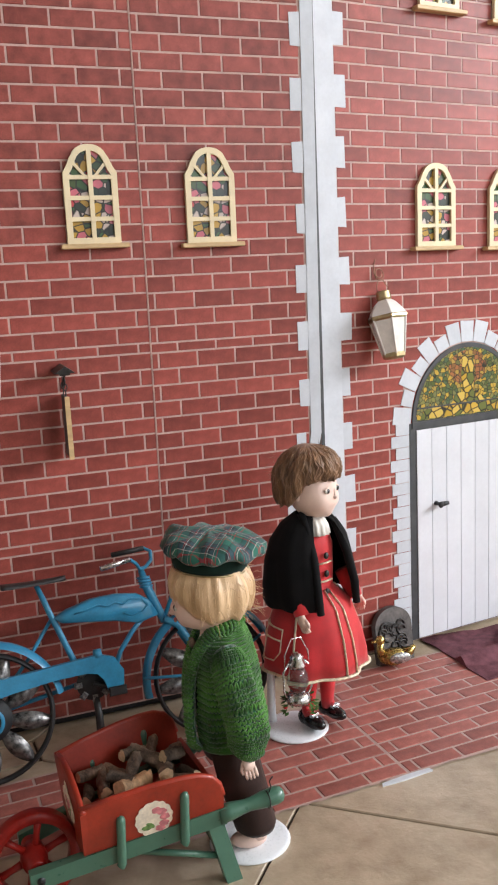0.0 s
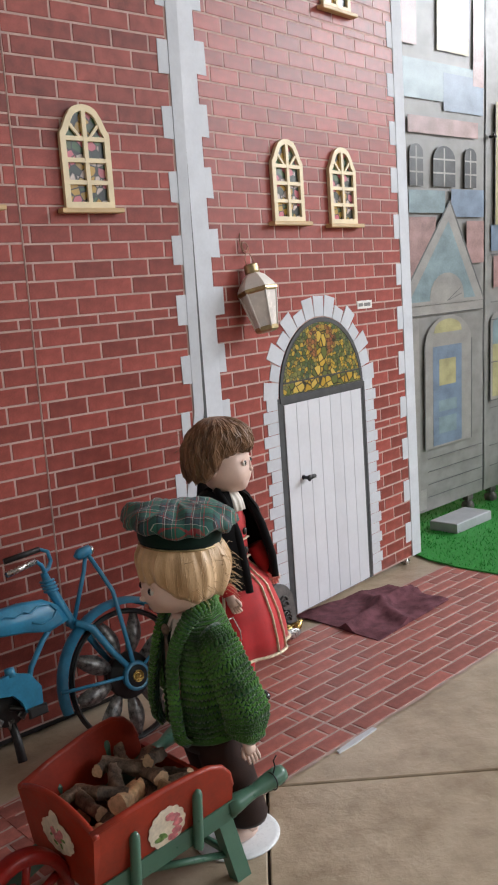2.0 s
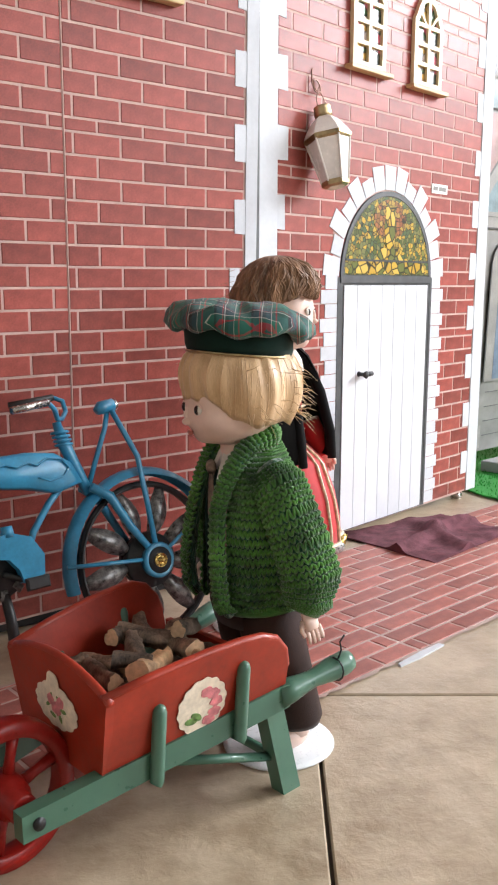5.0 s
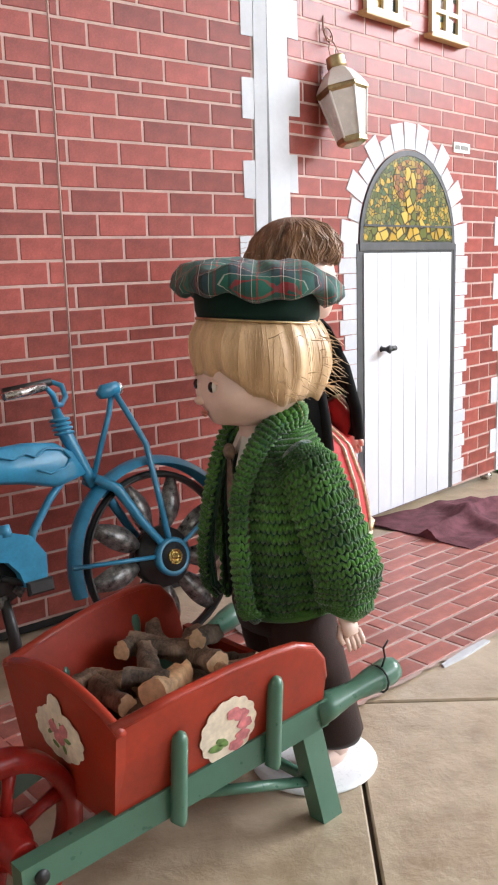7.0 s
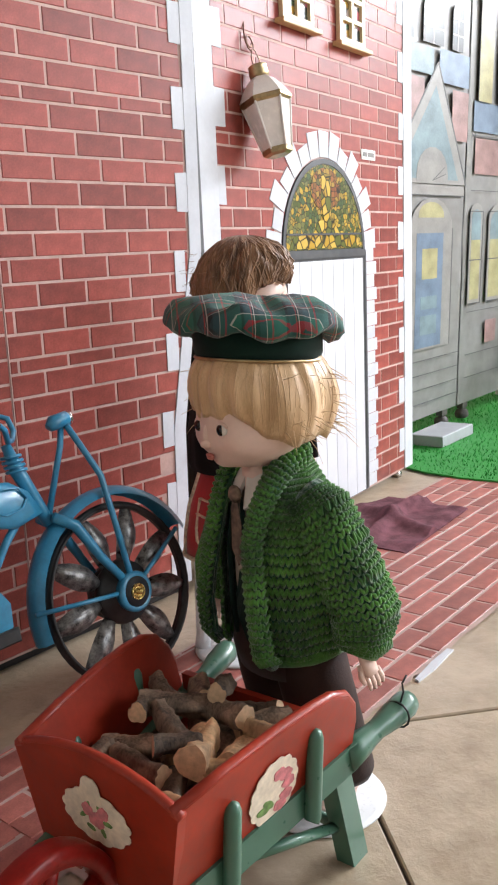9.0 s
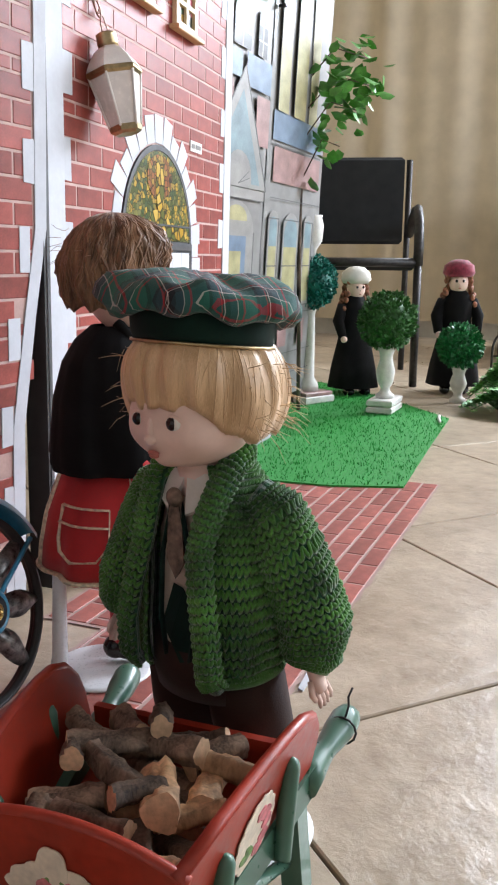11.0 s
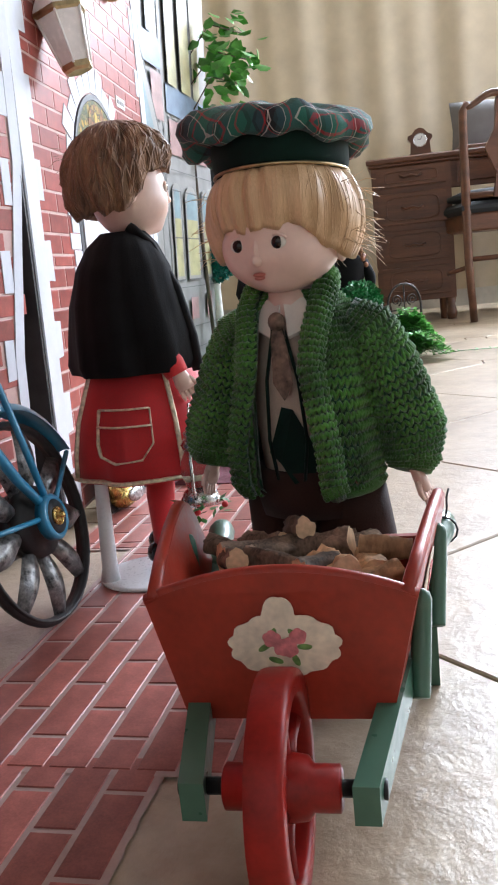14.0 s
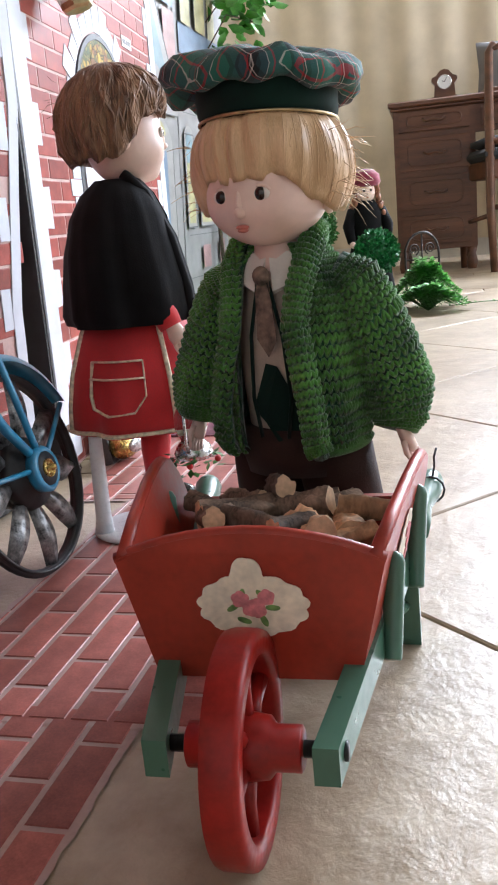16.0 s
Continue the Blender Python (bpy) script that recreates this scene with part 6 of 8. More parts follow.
    # waistcoat dark lower front
    s.add([(-0.004, -0.0375, 0.215), (0.006, -0.0375, 0.213), (0.024, -0.033, 0.180), (0.020, -0.034, 0.163), (0.003, -0.039, 0.157), (-0.008, -0.0385, 0.172), (-0.020, -0.0345, 0.18)], [(0, 1, 2, 3, 4, 5, 6)], "velvet", False)
    # cardigan shell, open in front
    arc = (-58.0, 238.0)
    outer = [(0.0545, 0.0475, 0.146, 0, 0.004), (0.0595, 0.0515, 0.152, 0, 0.004), (0.0605, 0.0525, 0.175, 0, 0.004), (0.0585, 0.0495, 0.205, 0, 0.003), (0.0570, 0.0465, 0.235, 0, 0.002), (0.0560, 0.0430, 0.258, 0, 0.002), (0.0500, 0.0380, 0.276, 0, 0.003), (0.036, 0.031, 0.290, 0, 0.004), (0.027, 0.027, 0.297, 0, 0.004)]

    def cable(a, k):
        return 1 + 0.030 * math.sin(a * 9) + 0.015 * math.sin(k * 2.2 + 3 * a)

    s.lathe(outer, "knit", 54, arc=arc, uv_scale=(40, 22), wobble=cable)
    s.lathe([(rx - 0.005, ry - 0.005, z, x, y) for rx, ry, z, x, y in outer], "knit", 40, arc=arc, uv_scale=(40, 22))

    def body(u, v):
        q = min(max(v, 0.0), 0.999) * (len(outer) - 1)
        k = int(q)
        rx, ry, z, x, y = [p + (n2 - p) * (q - k) for p, n2 in zip(outer[k], outer[k + 1])]
        a = radians(arc[0] + (arc[1] - arc[0]) * min(max(u, 0.0), 1.0))
        w = cable(a, q)
        return Vector((x + rx * w * math.cos(a), y + ry * w * math.sin(a), z)), Vector((math.cos(a), math.sin(a), 0.15))

    stitches(s, body, 54, 28, 0.0018, "wool")
    # ribbed front bands, shawl collar and hem roll
    for side in (-1, 1):
        path = [(side * 0.040, -0.040, 0.149), (side * 0.041, -0.0475, 0.158), (side * 0.040, -0.0500, 0.185), (side * 0.034, -0.0480, 0.215), (side * 0.028, -0.0440, 0.242), (side * 0.029, -0.037, 0.264), (side * 0.032, -0.026, 0.284), (side * 0.031, -0.010, 0.299), (side * 0.025, 0.012, 0.304), (0.0, 0.028, 0.303)]
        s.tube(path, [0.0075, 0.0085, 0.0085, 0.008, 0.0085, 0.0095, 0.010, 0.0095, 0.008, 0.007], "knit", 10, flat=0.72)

        def band(u, v):
            q = min(max(v, 0.0), 0.999) * (len(path) - 1)
            j = int(q)
            p = Vector(path[j]).lerp(Vector(path[j + 1]), q - j)
            d = (Vector(path[j + 1]) - Vector(path[j])).normalized()
            way = Vector((p.x * 0.45, p.y, 0.012)).normalized()
            o = d.cross(way).normalized()
            return p + o * (u - 0.5) * 0.021 + way * 0.0075 * (1 - (2 * u - 1) ** 2), way

        stitches(s, band, 5, 44, 0.0018, "wool")
    s.tube([(0.0575 * math.cos(radians(a)), 0.004 + 0.050 * math.sin(radians(a)), 0.150) for a in range(-52, 233, 8)], 0.0055, "wool", 8)
    # sleeves
    for side, path in ((1, [(0.040, 0.004, 0.272), (0.056, 0.008, 0.262), (0.068, 0.012, 0.240), (0.077, 0.020, 0.212), (0.084, 0.026, 0.186), (0.084, 0.022, 0.166), (0.083, 0.018, 0.156)]), (-1, [(-0.040, 0.004, 0.272), (-0.056, 0.006, 0.262), (-0.070, 0.006, 0.240), (-0.081, 0.004, 0.214), (-0.089, 0.0, 0.190), (-0.092, -0.004, 0.172), (-0.093, -0.006, 0.163)])):
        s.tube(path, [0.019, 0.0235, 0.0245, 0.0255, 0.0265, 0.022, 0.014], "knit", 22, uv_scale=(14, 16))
        s.tube(path[-2:], [0.0205, 0.0165], "wool", 16)
        radii = [0.019, 0.0235, 0.0245, 0.0255, 0.0265, 0.022, 0.014]

        def sleeve(u, v):
            q = (1 - min(max(v, 0.0), 0.999)) * (len(path) - 1) * 0.97
            k = min(int(q), len(path) - 2)
            p = Vector(path[k]).lerp(Vector(path[k + 1]), q - k)
            d = (Vector(path[min(k + 2, len(path) - 1)]) - Vector(path[max(k - 1, 0)])).normalized()
            one = d.cross(Vector((0, 1, 0))).normalized()
            two = d.cross(one)
            a = 2 * math.pi * u
            o = one * math.cos(a) + two * math.sin(a)
            return p + o * (radii[k] + (radii[k + 1] - radii[k]) * (q - k)) * (1 + 0.03 * math.sin(5 * a)), o

        stitches(s, sleeve, 24, 27, 0.0018, "wool")
    hand(s, (0.086, 0.020, 0.156), (0.097, 0.026, 0.131), "skin", 1)
    hand(s, (-0.094, -0.006, 0.164), (-0.099, -0.012, 0.140), "skin", -1)
    resize(s, body_first, 0.90, 0.92)
    legs_first = len(s.v)
    # trousers, feet
    s.lathe([(0.047, 0.037, 0.128, 0, 0.002), (0.049, 0.039, 0.145, 0, 0.002), (0.046, 0.037, 0.165, 0, 0.002)], "trousers", 28)
    for side in (-1, 1):
        s.tube([(side * 0.027, 0.004, 0.145), (side * 0.030, 0.006, 0.105), (side * 0.033, 0.010, 0.065), (side * 0.035, 0.013, 0.036), (side * 0.035, 0.013, 0.031)], [0.030, 0.030, 0.0285, 0.0275, 0.024], "trousers", 20)
        s.tube([(side * 0.035, 0.013, 0.036), (side * 0.035, 0.013, 0.018)], [0.0125, 0.012], "skin", 12)
        s.ball((0.0125, 0.024, 0.0115), (side * 0.036, 0.000, 0.0160), "skin", 16, 10)
    for q in range(legs_first, len(s.v)):
        x, y, z = s.v[q]
        s.v[q] = (x, y + 0.020 * max(0.0, 1 - z / 0.15), z)
    thing("boy_doll", "porcelain doll in green knit cardigan, tartan cap and brown trousers", "doll", pose(-0.014, 1.109, 0.0, 0, 0, -78), shape=s)
    stand = thing("doll_stand", "white round doll stand under the boy doll", "doll stand", pose(0.010, 1.097, 0.0, 0, 0, -78))
    part("disc", Shape().lathe([(0.052, 0.052, 0.0), (0.054, 0.054, 0.0015), (0.053, 0.053, 0.003), (0.048, 0.048, 0.0045), (0.001, 0.001, 0.0048)], "stand_white", 40), stand)
    part("pole", Shape().tube([(0, 0.012, 0.004), (0, 0.006, 0.13)], [0.005, 0.004], "stand_white", 12), stand)


def coat_doll():
    """Doll in a black cape and braided scarlet coat; the front is towards -y."""
    s = Shape()
    hc = (0.0, -0.006, 0.402)
    face(s, hc, (0.038, 0.041, 0.046), 0.0140, 0.404)
    s.lathe([(0.016, 0.016, 0.34, 0, 0), (0.015, 0.015, 0.37, 0, -0.001)], "skin", 14)
    hair_shell(s, "brunette", (0, 0.004), (0.0545, 0.0560), 0.474, lambda d: 0.421 if d < 50 else 0.421 - 0.042 * min(1.0, (d - 50) / 45), 11, 0.100, 4, 340, 0.0012, 1.0, 0.16)
    flyaway(s, "brunette", (0, 0.002, 0.43), 0.054, 24, 3, 10, 170)
    turn_head(s, 0, 14.0)
    # ruffled jabot
    def ruff(a, k):
        return 1 + 0.06 * math.sin(14 * a)

    s.lathe([(0.024, 0.024, 0.330, 0, -0.010), (0.022, 0.024, 0.345, 0, -0.007), (0.018, 0.019, 0.358, 0, -0.003)], "linen", 56, wobble=ruff)
    # coat body and skirt
    def pleat(a, k):
        return 1 + (0.05 * math.sin(7 * a + 0.5) + 0.02 * math.sin(12 * a)) * max(0.0, (3 - k)) / 3

    skirt = [(0.085, 0.083, 0.108), (0.084, 0.082, 0.135), (0.078, 0.076, 0.170), (0.062, 0.060, 0.215), (0.036, 0.030, 0.240), (0.038, 0.030, 0.270), (0.040, 0.028, 0.310), (0.026, 0.022, 0.342)]
    s.lathe(skirt, "red_cloth", 56, wobble=pleat)

    def on_skirt(deg, z, out=0.0015):
        for (rx0, ry0, z0), (rx1, ry1, z1) in zip(skirt, skirt[1:]):
            if z0 <= z <= z1:
                t = (z - z0) / (z1 - z0)
                rx, ry = rx0 + (rx1 - rx0) * t, ry0 + (ry1 - ry0) * t
                a = radians(deg)
                k = next(i for i, r in enumerate(skirt) if r[2] >= z) - (1 - t) * 0
                w = 1 + (0.05 * math.sin(7 * a + 0.5) + 0.02 * math.sin(12 * a)) * max(0.0, (3 - (skirt.index((rx0, ry0, z0)) + t))) / 3
                return ((rx * w + out) * math.cos(a), (ry * w + out) * math.sin(a), z)
        return (0, 0, z)

    def braid(points, r=0.0026):
        s.tube([on_skirt(d, z) for d, z in points], r, "braid", 6, flat=0.45)

    s.tube([on_skirt(d, 0.1115) for d in range(0, 360, 5)], 0.0036, "braid", 6, closed=True, flat=0.6)
    for d in (-97, -83, 116, 204, 64, -24):
        braid([(d, z / 1000) for z in range(113, 240, 9)])
    for d0, wide in ((140, 1.5), (-6, 1.5)):
        box_p = [(d0, 0.185), (d0, 0.150), (d0 + 3, 0.138), (d0 + 12 * wide, 0.132), (d0 + 24 * wide, 0.134), (d0 + 30 * wide, 0.150), (d0 + 30 * wide, 0.185)]
        braid(box_p, 0.002)
        braid([(d0 + k * 5 * wide, 0.185) for k in range(7)], 0.0024)
        braid([(d0 + k * 5 * wide, 0.168) for k in range(7)], 0.0024)
    for z in (0.225, 0.255, 0.285):
        s.tube([(-0.014, -0.031, z), (0, -0.034, z), (0.014, -0.031, z)], 0.0028, "braid", 6, flat=0.5)
        s.ball((0.005, 0.003, 0.006), (0, -0.0345, z + 0.012), "iron", 10, 6)
    # cape, open in front, hanging lower at the arms
    def fold(a, k):
        return 1 + (0.045 * math.sin(5 * a + 1) + 0.03 * math.sin(9 * a + 0.5 * k)) * min(1.0, max(0, 5 - k) / 4) + 0.012 * math.sin(17 * a + 0.7 * k)

    cape = [(0.078, 0.067, 0.218, 0, 0.004), (0.082, 0.070, 0.228, 0, 0.004), (0.082, 0.068, 0.255, 0, 0.004), (0.077, 0.062, 0.290, 0, 0.006), (0.068, 0.053, 0.325, 0, 0.005), (0.050, 0.040, 0.348, 0, 0.004), (0.026, 0.025, 0.362, 0, 0.003)]
    s.lathe(cape, "cape", 54, arc=(-62, 242), wobble=fold)
    s.lathe([(rx - 0.004, ry - 0.004, z, x, y) for rx, ry, z, x, y in cape], "cape", 40, arc=(-62, 242), wobble=fold)
    for side in (-1, 1):
        s.tube([(side * 0.040, -0.060, 0.215), (side * 0.041, -0.056, 0.25), (side * 0.036, -0.044, 0.30), (side * 0.030, -0.024, 0.345), (side * 0.024, -0.004, 0.366)], [0.006, 0.007, 0.007, 0.006, 0.006], "cape", 8)
        s.tube([(side * 0.050, -0.020, 0.26), (side * 0.058, -0.030, 0.232), (side * 0.060, -0.038, 0.214)], [0.014, 0.014, 0.012], "red_cloth", 14)
    hand(s, (-0.064, -0.040, 0.214), (-0.062, -0.050, 0.190), "skin", -1)
    hand(s, (0.066, -0.036, 0.218), (0.070, -0.042, 0.192), "skin", 1)
    # legs
    for side in (-1, 1):
        s.tube([(side * 0.022, -0.004, 0.135), (side * 0.022, -0.006, 0.118), (side * 0.022, -0.006, 0.106)], [0.0175, 0.0175, 0.016], "cape", 14)
        s.tube([(side * 0.022, -0.006, 0.106), (side * 0.022, -0.006, 0.080), (side * 0.022, -0.004, 0.045), (side * 0.022, -0.004, 0.022)], [0.0145, 0.0155, 0.0115, 0.0105], "red_cloth", 14)
        s.tube([(side * 0.022 + 0.0165 * math.cos(radians(a)), -0.006 + 0.0165 * math.sin(radians(a)), 0.107) for a in range(0, 360, 30)], 0.002, "braid", 6, closed=True)
        s.ball((0.0125, 0.026, 0.011), (side * 0.024, -0.018, 0.0155), "shoe", 16, 10)
        s.ball((0.0125, 0.014, 0.013), (side * 0.023, 0.002, 0.0175), "shoe", 14, 10)
        s.box((0.016, 0.006, 0.006), (side * 0.024, -0.020, 0.0275), "silver", bevel=0.001)
        s.ball((0.006, 0.004, 0.004), (side * 0.024, -0.012, 0.031), "red_cloth", 10, 6)
    thing("coat_doll", "porcelain doll in black cape, scarlet braided coat and red stockings", "doll", pose(0.093, 1.409, 0.0048, 0.6, 0.4, 45), shape=s)
    stand = thing("doll_stand", "white round doll stand with pole behind the red coat", "doll stand", pose(0.058, 1.392, 0.0028, 0, 0, 50))
    part("disc", Shape().lathe([(0.053, 0.053, 0.0), (0.055, 0.055, 0.0015), (0.054, 0.054, 0.003), (0.050, 0.050, 0.0042), (0.001, 0.001, 0.0045)], "stand_white", 40), stand)
    part("pole", Shape().tube([(-0.012, 0.044, 0.004), (-0.012, 0.043, 0.020), (-0.010, 0.040, 0.14)], [0.0105, 0.0085, 0.0065], "stand_white", 12, flat=0.7), stand)


def storm_lantern():
    ob = thing("storm_lantern", "small silver storm lantern with glass and a green wreath", "lantern", pose(0.070, 1.316, 0.0, 0, 0, 30))
    z = 0.088
    part("base", Shape().lathe([(0.019, 0.019, z), (0.020, 0.020, z + 0.006), (0.017, 0.017, z + 0.012), (0.012, 0.012, z + 0.017)], "silver", 20), ob, "silver base")
    part("globe", Shape().lathe([(0.012, 0.012, z + 0.017), (0.0175, 0.0175, z + 0.032), (0.016, 0.016, z + 0.045), (0.0105, 0.0105, z + 0.058)], "glass", 20), ob, "clear glass globe")
    part("cap", Shape().lathe([(0.013, 0.013, z + 0.057), (0.0145, 0.0145, z + 0.062), (0.010, 0.010, z + 0.070), (0.011, 0.011, z + 0.074), (0.004, 0.004, z + 0.080)], "silver", 20), ob, "silver cap")
    for side in (-1, 1):
        part("side_tube", Shape().tube([(side * 0.016, 0, z + 0.006), (side * 0.024, 0, z + 0.020), (side * 0.024, 0, z + 0.052), (side * 0.014, 0, z + 0.066)], 0.0018, "silver", 8), ob)
    part("bail", Shape().tube([(-0.022, 0, z + 0.05), (-0.020, 0, z + 0.080), (-0.008, 0, z + 0.104), (0.008, 0, z + 0.104), (0.020, 0, z + 0.080), (0.022, 0, z + 0.05)], 0.0011, "silver", 6), ob)
    rng = random.Random(4)
    leaves = Shape()
    for k in range(60):
        a = rng.uniform(0, 6.28)
        p = Vector((0.021 * math.cos(a), 0.021 * math.sin(a), z + rng.uniform(-0.016, 0.006)))
        d = Vector((math.cos(a) + rng.uniform(-0.8, 0.8), math.sin(a) + rng.uniform(-0.8, 0.8), rng.uniform(-0.8, 0.5))).normalized() * 0.012
        o = d.cross(Vector((0, 0, 1))).normalized() * 0.0035
        leaves.add([p, p + d * 0.5 + o, p + d, p + d * 0.5 - o], [(0, 1, 2, 3)], "box_leaf", False)
    part("wreath", leaves, ob, "green leaf wreath")
    for k in range(4):
        a = k * 1.6
        part("berry", Shape().ball(0.0035, (0.024 * math.cos(a), 0.024 * math.sin(a), z - 0.003), "red_cloth", 10, 8), ob, "red berry")


def small_figures():
    """Dark iron stove back and a brass duck beside the white door."""
    back = thing("iron_plaque", "dark arched cast relief figure leaning on the brick screen", "ornament", pose(0.240, 1.658, 0.0, -8, 0, 31))
    out = [(-0.040, 0.0), (0.040, 0.0), (0.042, 0.07)] + [(0.042 * math.cos(radians(a)), 0.07 + 0.038 * math.sin(radians(a))) for a in range(10, 180, 12)] + [(-0.042, 0.07)]
    part("slab", Shape().slab(out, -0.008, 0.006, "iron_grey"), back)
    rng = random.Random(6)
    for k in range(14):
        x, z = rng.uniform(-0.026, 0.026), rng.uniform(0.012, 0.085)
        part("scroll", Shape().tube([(x + 0.009 * math.cos(radians(a)), -0.009, z + 0.009 * math.sin(radians(a))) for a in range(0, 300, 30)], 0.0024, "iron", 6), back, "dark scroll")
    duck = thing("brass_duck", "small brass duck with a silver scaled wing", "ornament", pose(0.236, 1.632, 0.002, 0, 0, 17))
    part("body", Shape().ball((0.030, 0.017, 0.017), (0, 0, 0.019), "brass", 20, 12).tube([(0.022, 0, 0.022), (0.036, 0, 0.028), (0.044, 0, 0.036)], [0.013, 0.008, 0.003], "brass", 10), duck)
    part("neck_and_head", Shape().tube([(-0.022, 0, 0.024), (-0.027, 0, 0.038), (-0.025, 0, 0.050)], [0.011, 0.007, 0.0065], "brass", 12).ball(0.009, (-0.026, 0, 0.055), "brass", 14, 10).tube([(-0.033, 0, 0.054), (-0.044, 0, 0.052)], [0.004, 0.002], "brass", 8), duck)
    part("wing", Shape().ball((0.022, 0.005, 0.011), (0.008, -0.0155, 0.021), "ceramic_silver", 16, 10), duck, "silver scaled wing")


# ---- bicycle ----
def bicycle():
    """x along the machine from the front wheel's foot, z up in the leaning machine's own plane."""
    ob = thing("bicycle", "blue toy cruiser bicycle with tin blade wheels against brick screen", "bicycle", pose(-0.086, 1.371, 0.0, -12, 0, 27))
    R = 0.100

    def ring(cx, cz, r, t, key, a0=0, a1=360, width=1.0, segs=48):
        full = a1 - a0 >= 360
        pts = [(cx + r * math.cos(radians(a0 + (a1 - a0) * k / segs)), 0, cz + r * math.sin(radians(a0 + (a1 - a0) * k / segs))) for k in range(segs + (not full))]
        return Shape().tube(pts, t, key, 8, closed=full, up=(0, 1, 0))

    for cx in (0.020, -0.340):
        wheel = part("wheel", ring(0, 0, R - 0.004, 0.0042, "bike_black"), ob, "black rimmed wheel with tin blades", pose(cx, 0, R + 0.003))
        part("rim", Shape().lathe([(R - 0.004, R - 0.004, -0.007), (R - 0.003, R - 0.003, 0.007), (R - 0.006, R - 0.006, 0.007), (R - 0.007, R - 0.007, -0.007), (R - 0.004, R - 0.004, -0.007)], "bike_black", 48), wheel, "iron rim", pose(0, 0, 0, 90, 0, 0))
        for k in range(9):
            a = 40 * k + 12
            blade = Shape()
            n = 8
            vs, fs = [], []
            for i in range(n + 1):
                t = i / n
                x = 0.028 + (R - 0.036) * t
                w = 0.0035 + 0.0105 * math.sin(math.pi * min(1, t * 0.80 + 0.08)) ** 1.2
                cup = 0.007 * math.sin(math.pi * t)
                vs += [(x, 0.0045 - cup, w), (x, -0.0035 - cup, 0.35 * w), (x, -0.0035 - cup, -0.35 * w), (x, 0.0045 - cup, -w)]
            for i in range(n):
                fs += [(4 * i + j, 4 * i + j + 1, 4 * i + 5 + j, 4 * i + 4 + j) for j in range(3)]
            blade.add(vs, fs, "tin")
            part("blade", blade, wheel, "mottled tin blade", pose(0, 0, 0, 0, a, 0))
        hub = Shape().lathe([(0.034, 0.034, -0.004), (0.036, 0.036, 0.002), (0.034, 0.034, 0.010), (0.022, 0.022, 0.014), (0.021, 0.021, 0.022)], "bike_black", 28)
        h = part("hub", hub, wheel, "black hub drum", pose(0, 0, 0, 90, 0, 0))
        part("hub_cap", Shape().lathe([(0.0215, 0.0215, 0.018), (0.0225, 0.0225, 0.026), (0.018, 0.018, 0.030), (0.016, 0.016, 0.026), (0.001, 0.001, 0.026)], "bike_blue", 28).lathe([(0.0165, 0.0165, 0.0262), (0.0165, 0.0165, 0.0285), (0.001, 0.001, 0.0285)], "bike_black", 24), h, "blue hub ring")
        part("nut", Shape().lathe([(0.009, 0.009, 0.028), (0.009, 0.009, 0.031), (0.0075, 0.0075, 0.031), (0.0075, 0.0075, 0.029), (0.003, 0.003, 0.029), (0.003, 0.003, 0.036), (0.001, 0.001, 0.037)], "brass", 16), h, "brass nut")
        part("hub_back", Shape().lathe([(0.030, 0.030, -0.022), (0.034, 0.034, -0.004)], "bike_black", 24), h)

    def fender(cx, a0, a1, name):
        n = 28
        vs, fs = [], []
        for k in range(n + 1):
            a = radians(a0 + (a1 - a0) * k / n)
            for y, r in ((-0.0135, R + 0.008), (-0.009, R + 0.0155), (0, R + 0.0185), (0.009, R + 0.0155), (0.0135, R + 0.008)):
                vs.append((cx + r * math.cos(a), y, R + 0.003 + r * math.sin(a)))
        for k in range(n):
            fs += [(5 * k + j, 5 * k + j + 1, 5 * k + 6 + j, 5 * k + 5 + j) for j in range(4)]
        s = Shape().add(vs, fs, "bike_blue")
        part(name, s, ob, "blue curved mudguard")

    fender(0.020, 24, 190, "front_mudguard")
    fender(-0.340, 10, 170, "rear_mudguard")
    # tank and frame
    tank = [(-0.058, 0.214), (-0.092, 0.206), (-0.130, 0.216), (-0.170, 0.222), (-0.215, 0.228), (-0.228, 0.238), (-0.205, 0.248), (-0.165, 0.258), (-0.125, 0.259), (-0.090, 0.254), (-0.070, 0.240)]
    t = Shape()
    n = len(tank)
    cxm, czm = -0.14, 0.235
    vs = []
    for y, shrink in ((-0.014, 0.82), (-0.010, 0.97), (0.0, 1.0), (0.010, 0.97), (0.014, 0.82)):
        vs += [(cxm + (x - cxm) * shrink, y, czm + (z - czm) * shrink) for x, z in tank]
    fs = [tuple(range(n)), tuple(range(5 * n - 1, 4 * n - 1, -1))]
    for r in range(4):
        fs += [(r * n + i, r * n + (i + 1) % n, (r + 1) * n + (i + 1) % n, (r + 1) * n + i) for i in range(n)]
    t.add(vs, fs, "bike_blue")
    tank_p = part("tank", t, ob, "blue pressed tank with raised flame line")
    flame = [(-0.078, -0.0145, 0.234), (-0.086, -0.0155, 0.246), (-0.105, -0.0155, 0.249), (-0.118, -0.0155, 0.242), (-0.128, -0.0155, 0.247), (-0.142, -0.0155, 0.243), (-0.156, -0.0155, 0.248), (-0.175, -0.0150, 0.243), (-0.196, -0.0145, 0.240)]
    part("flame_line", Shape().tube(flame, 0.0014, "bike_blue", 6).tube([(-0.078, -0.0145, 0.234), (-0.086, -0.015, 0.225), (-0.104, -0.015, 0.222), (-0.118, -0.015, 0.228)], 0.0014, "bike_blue", 6), tank_p)
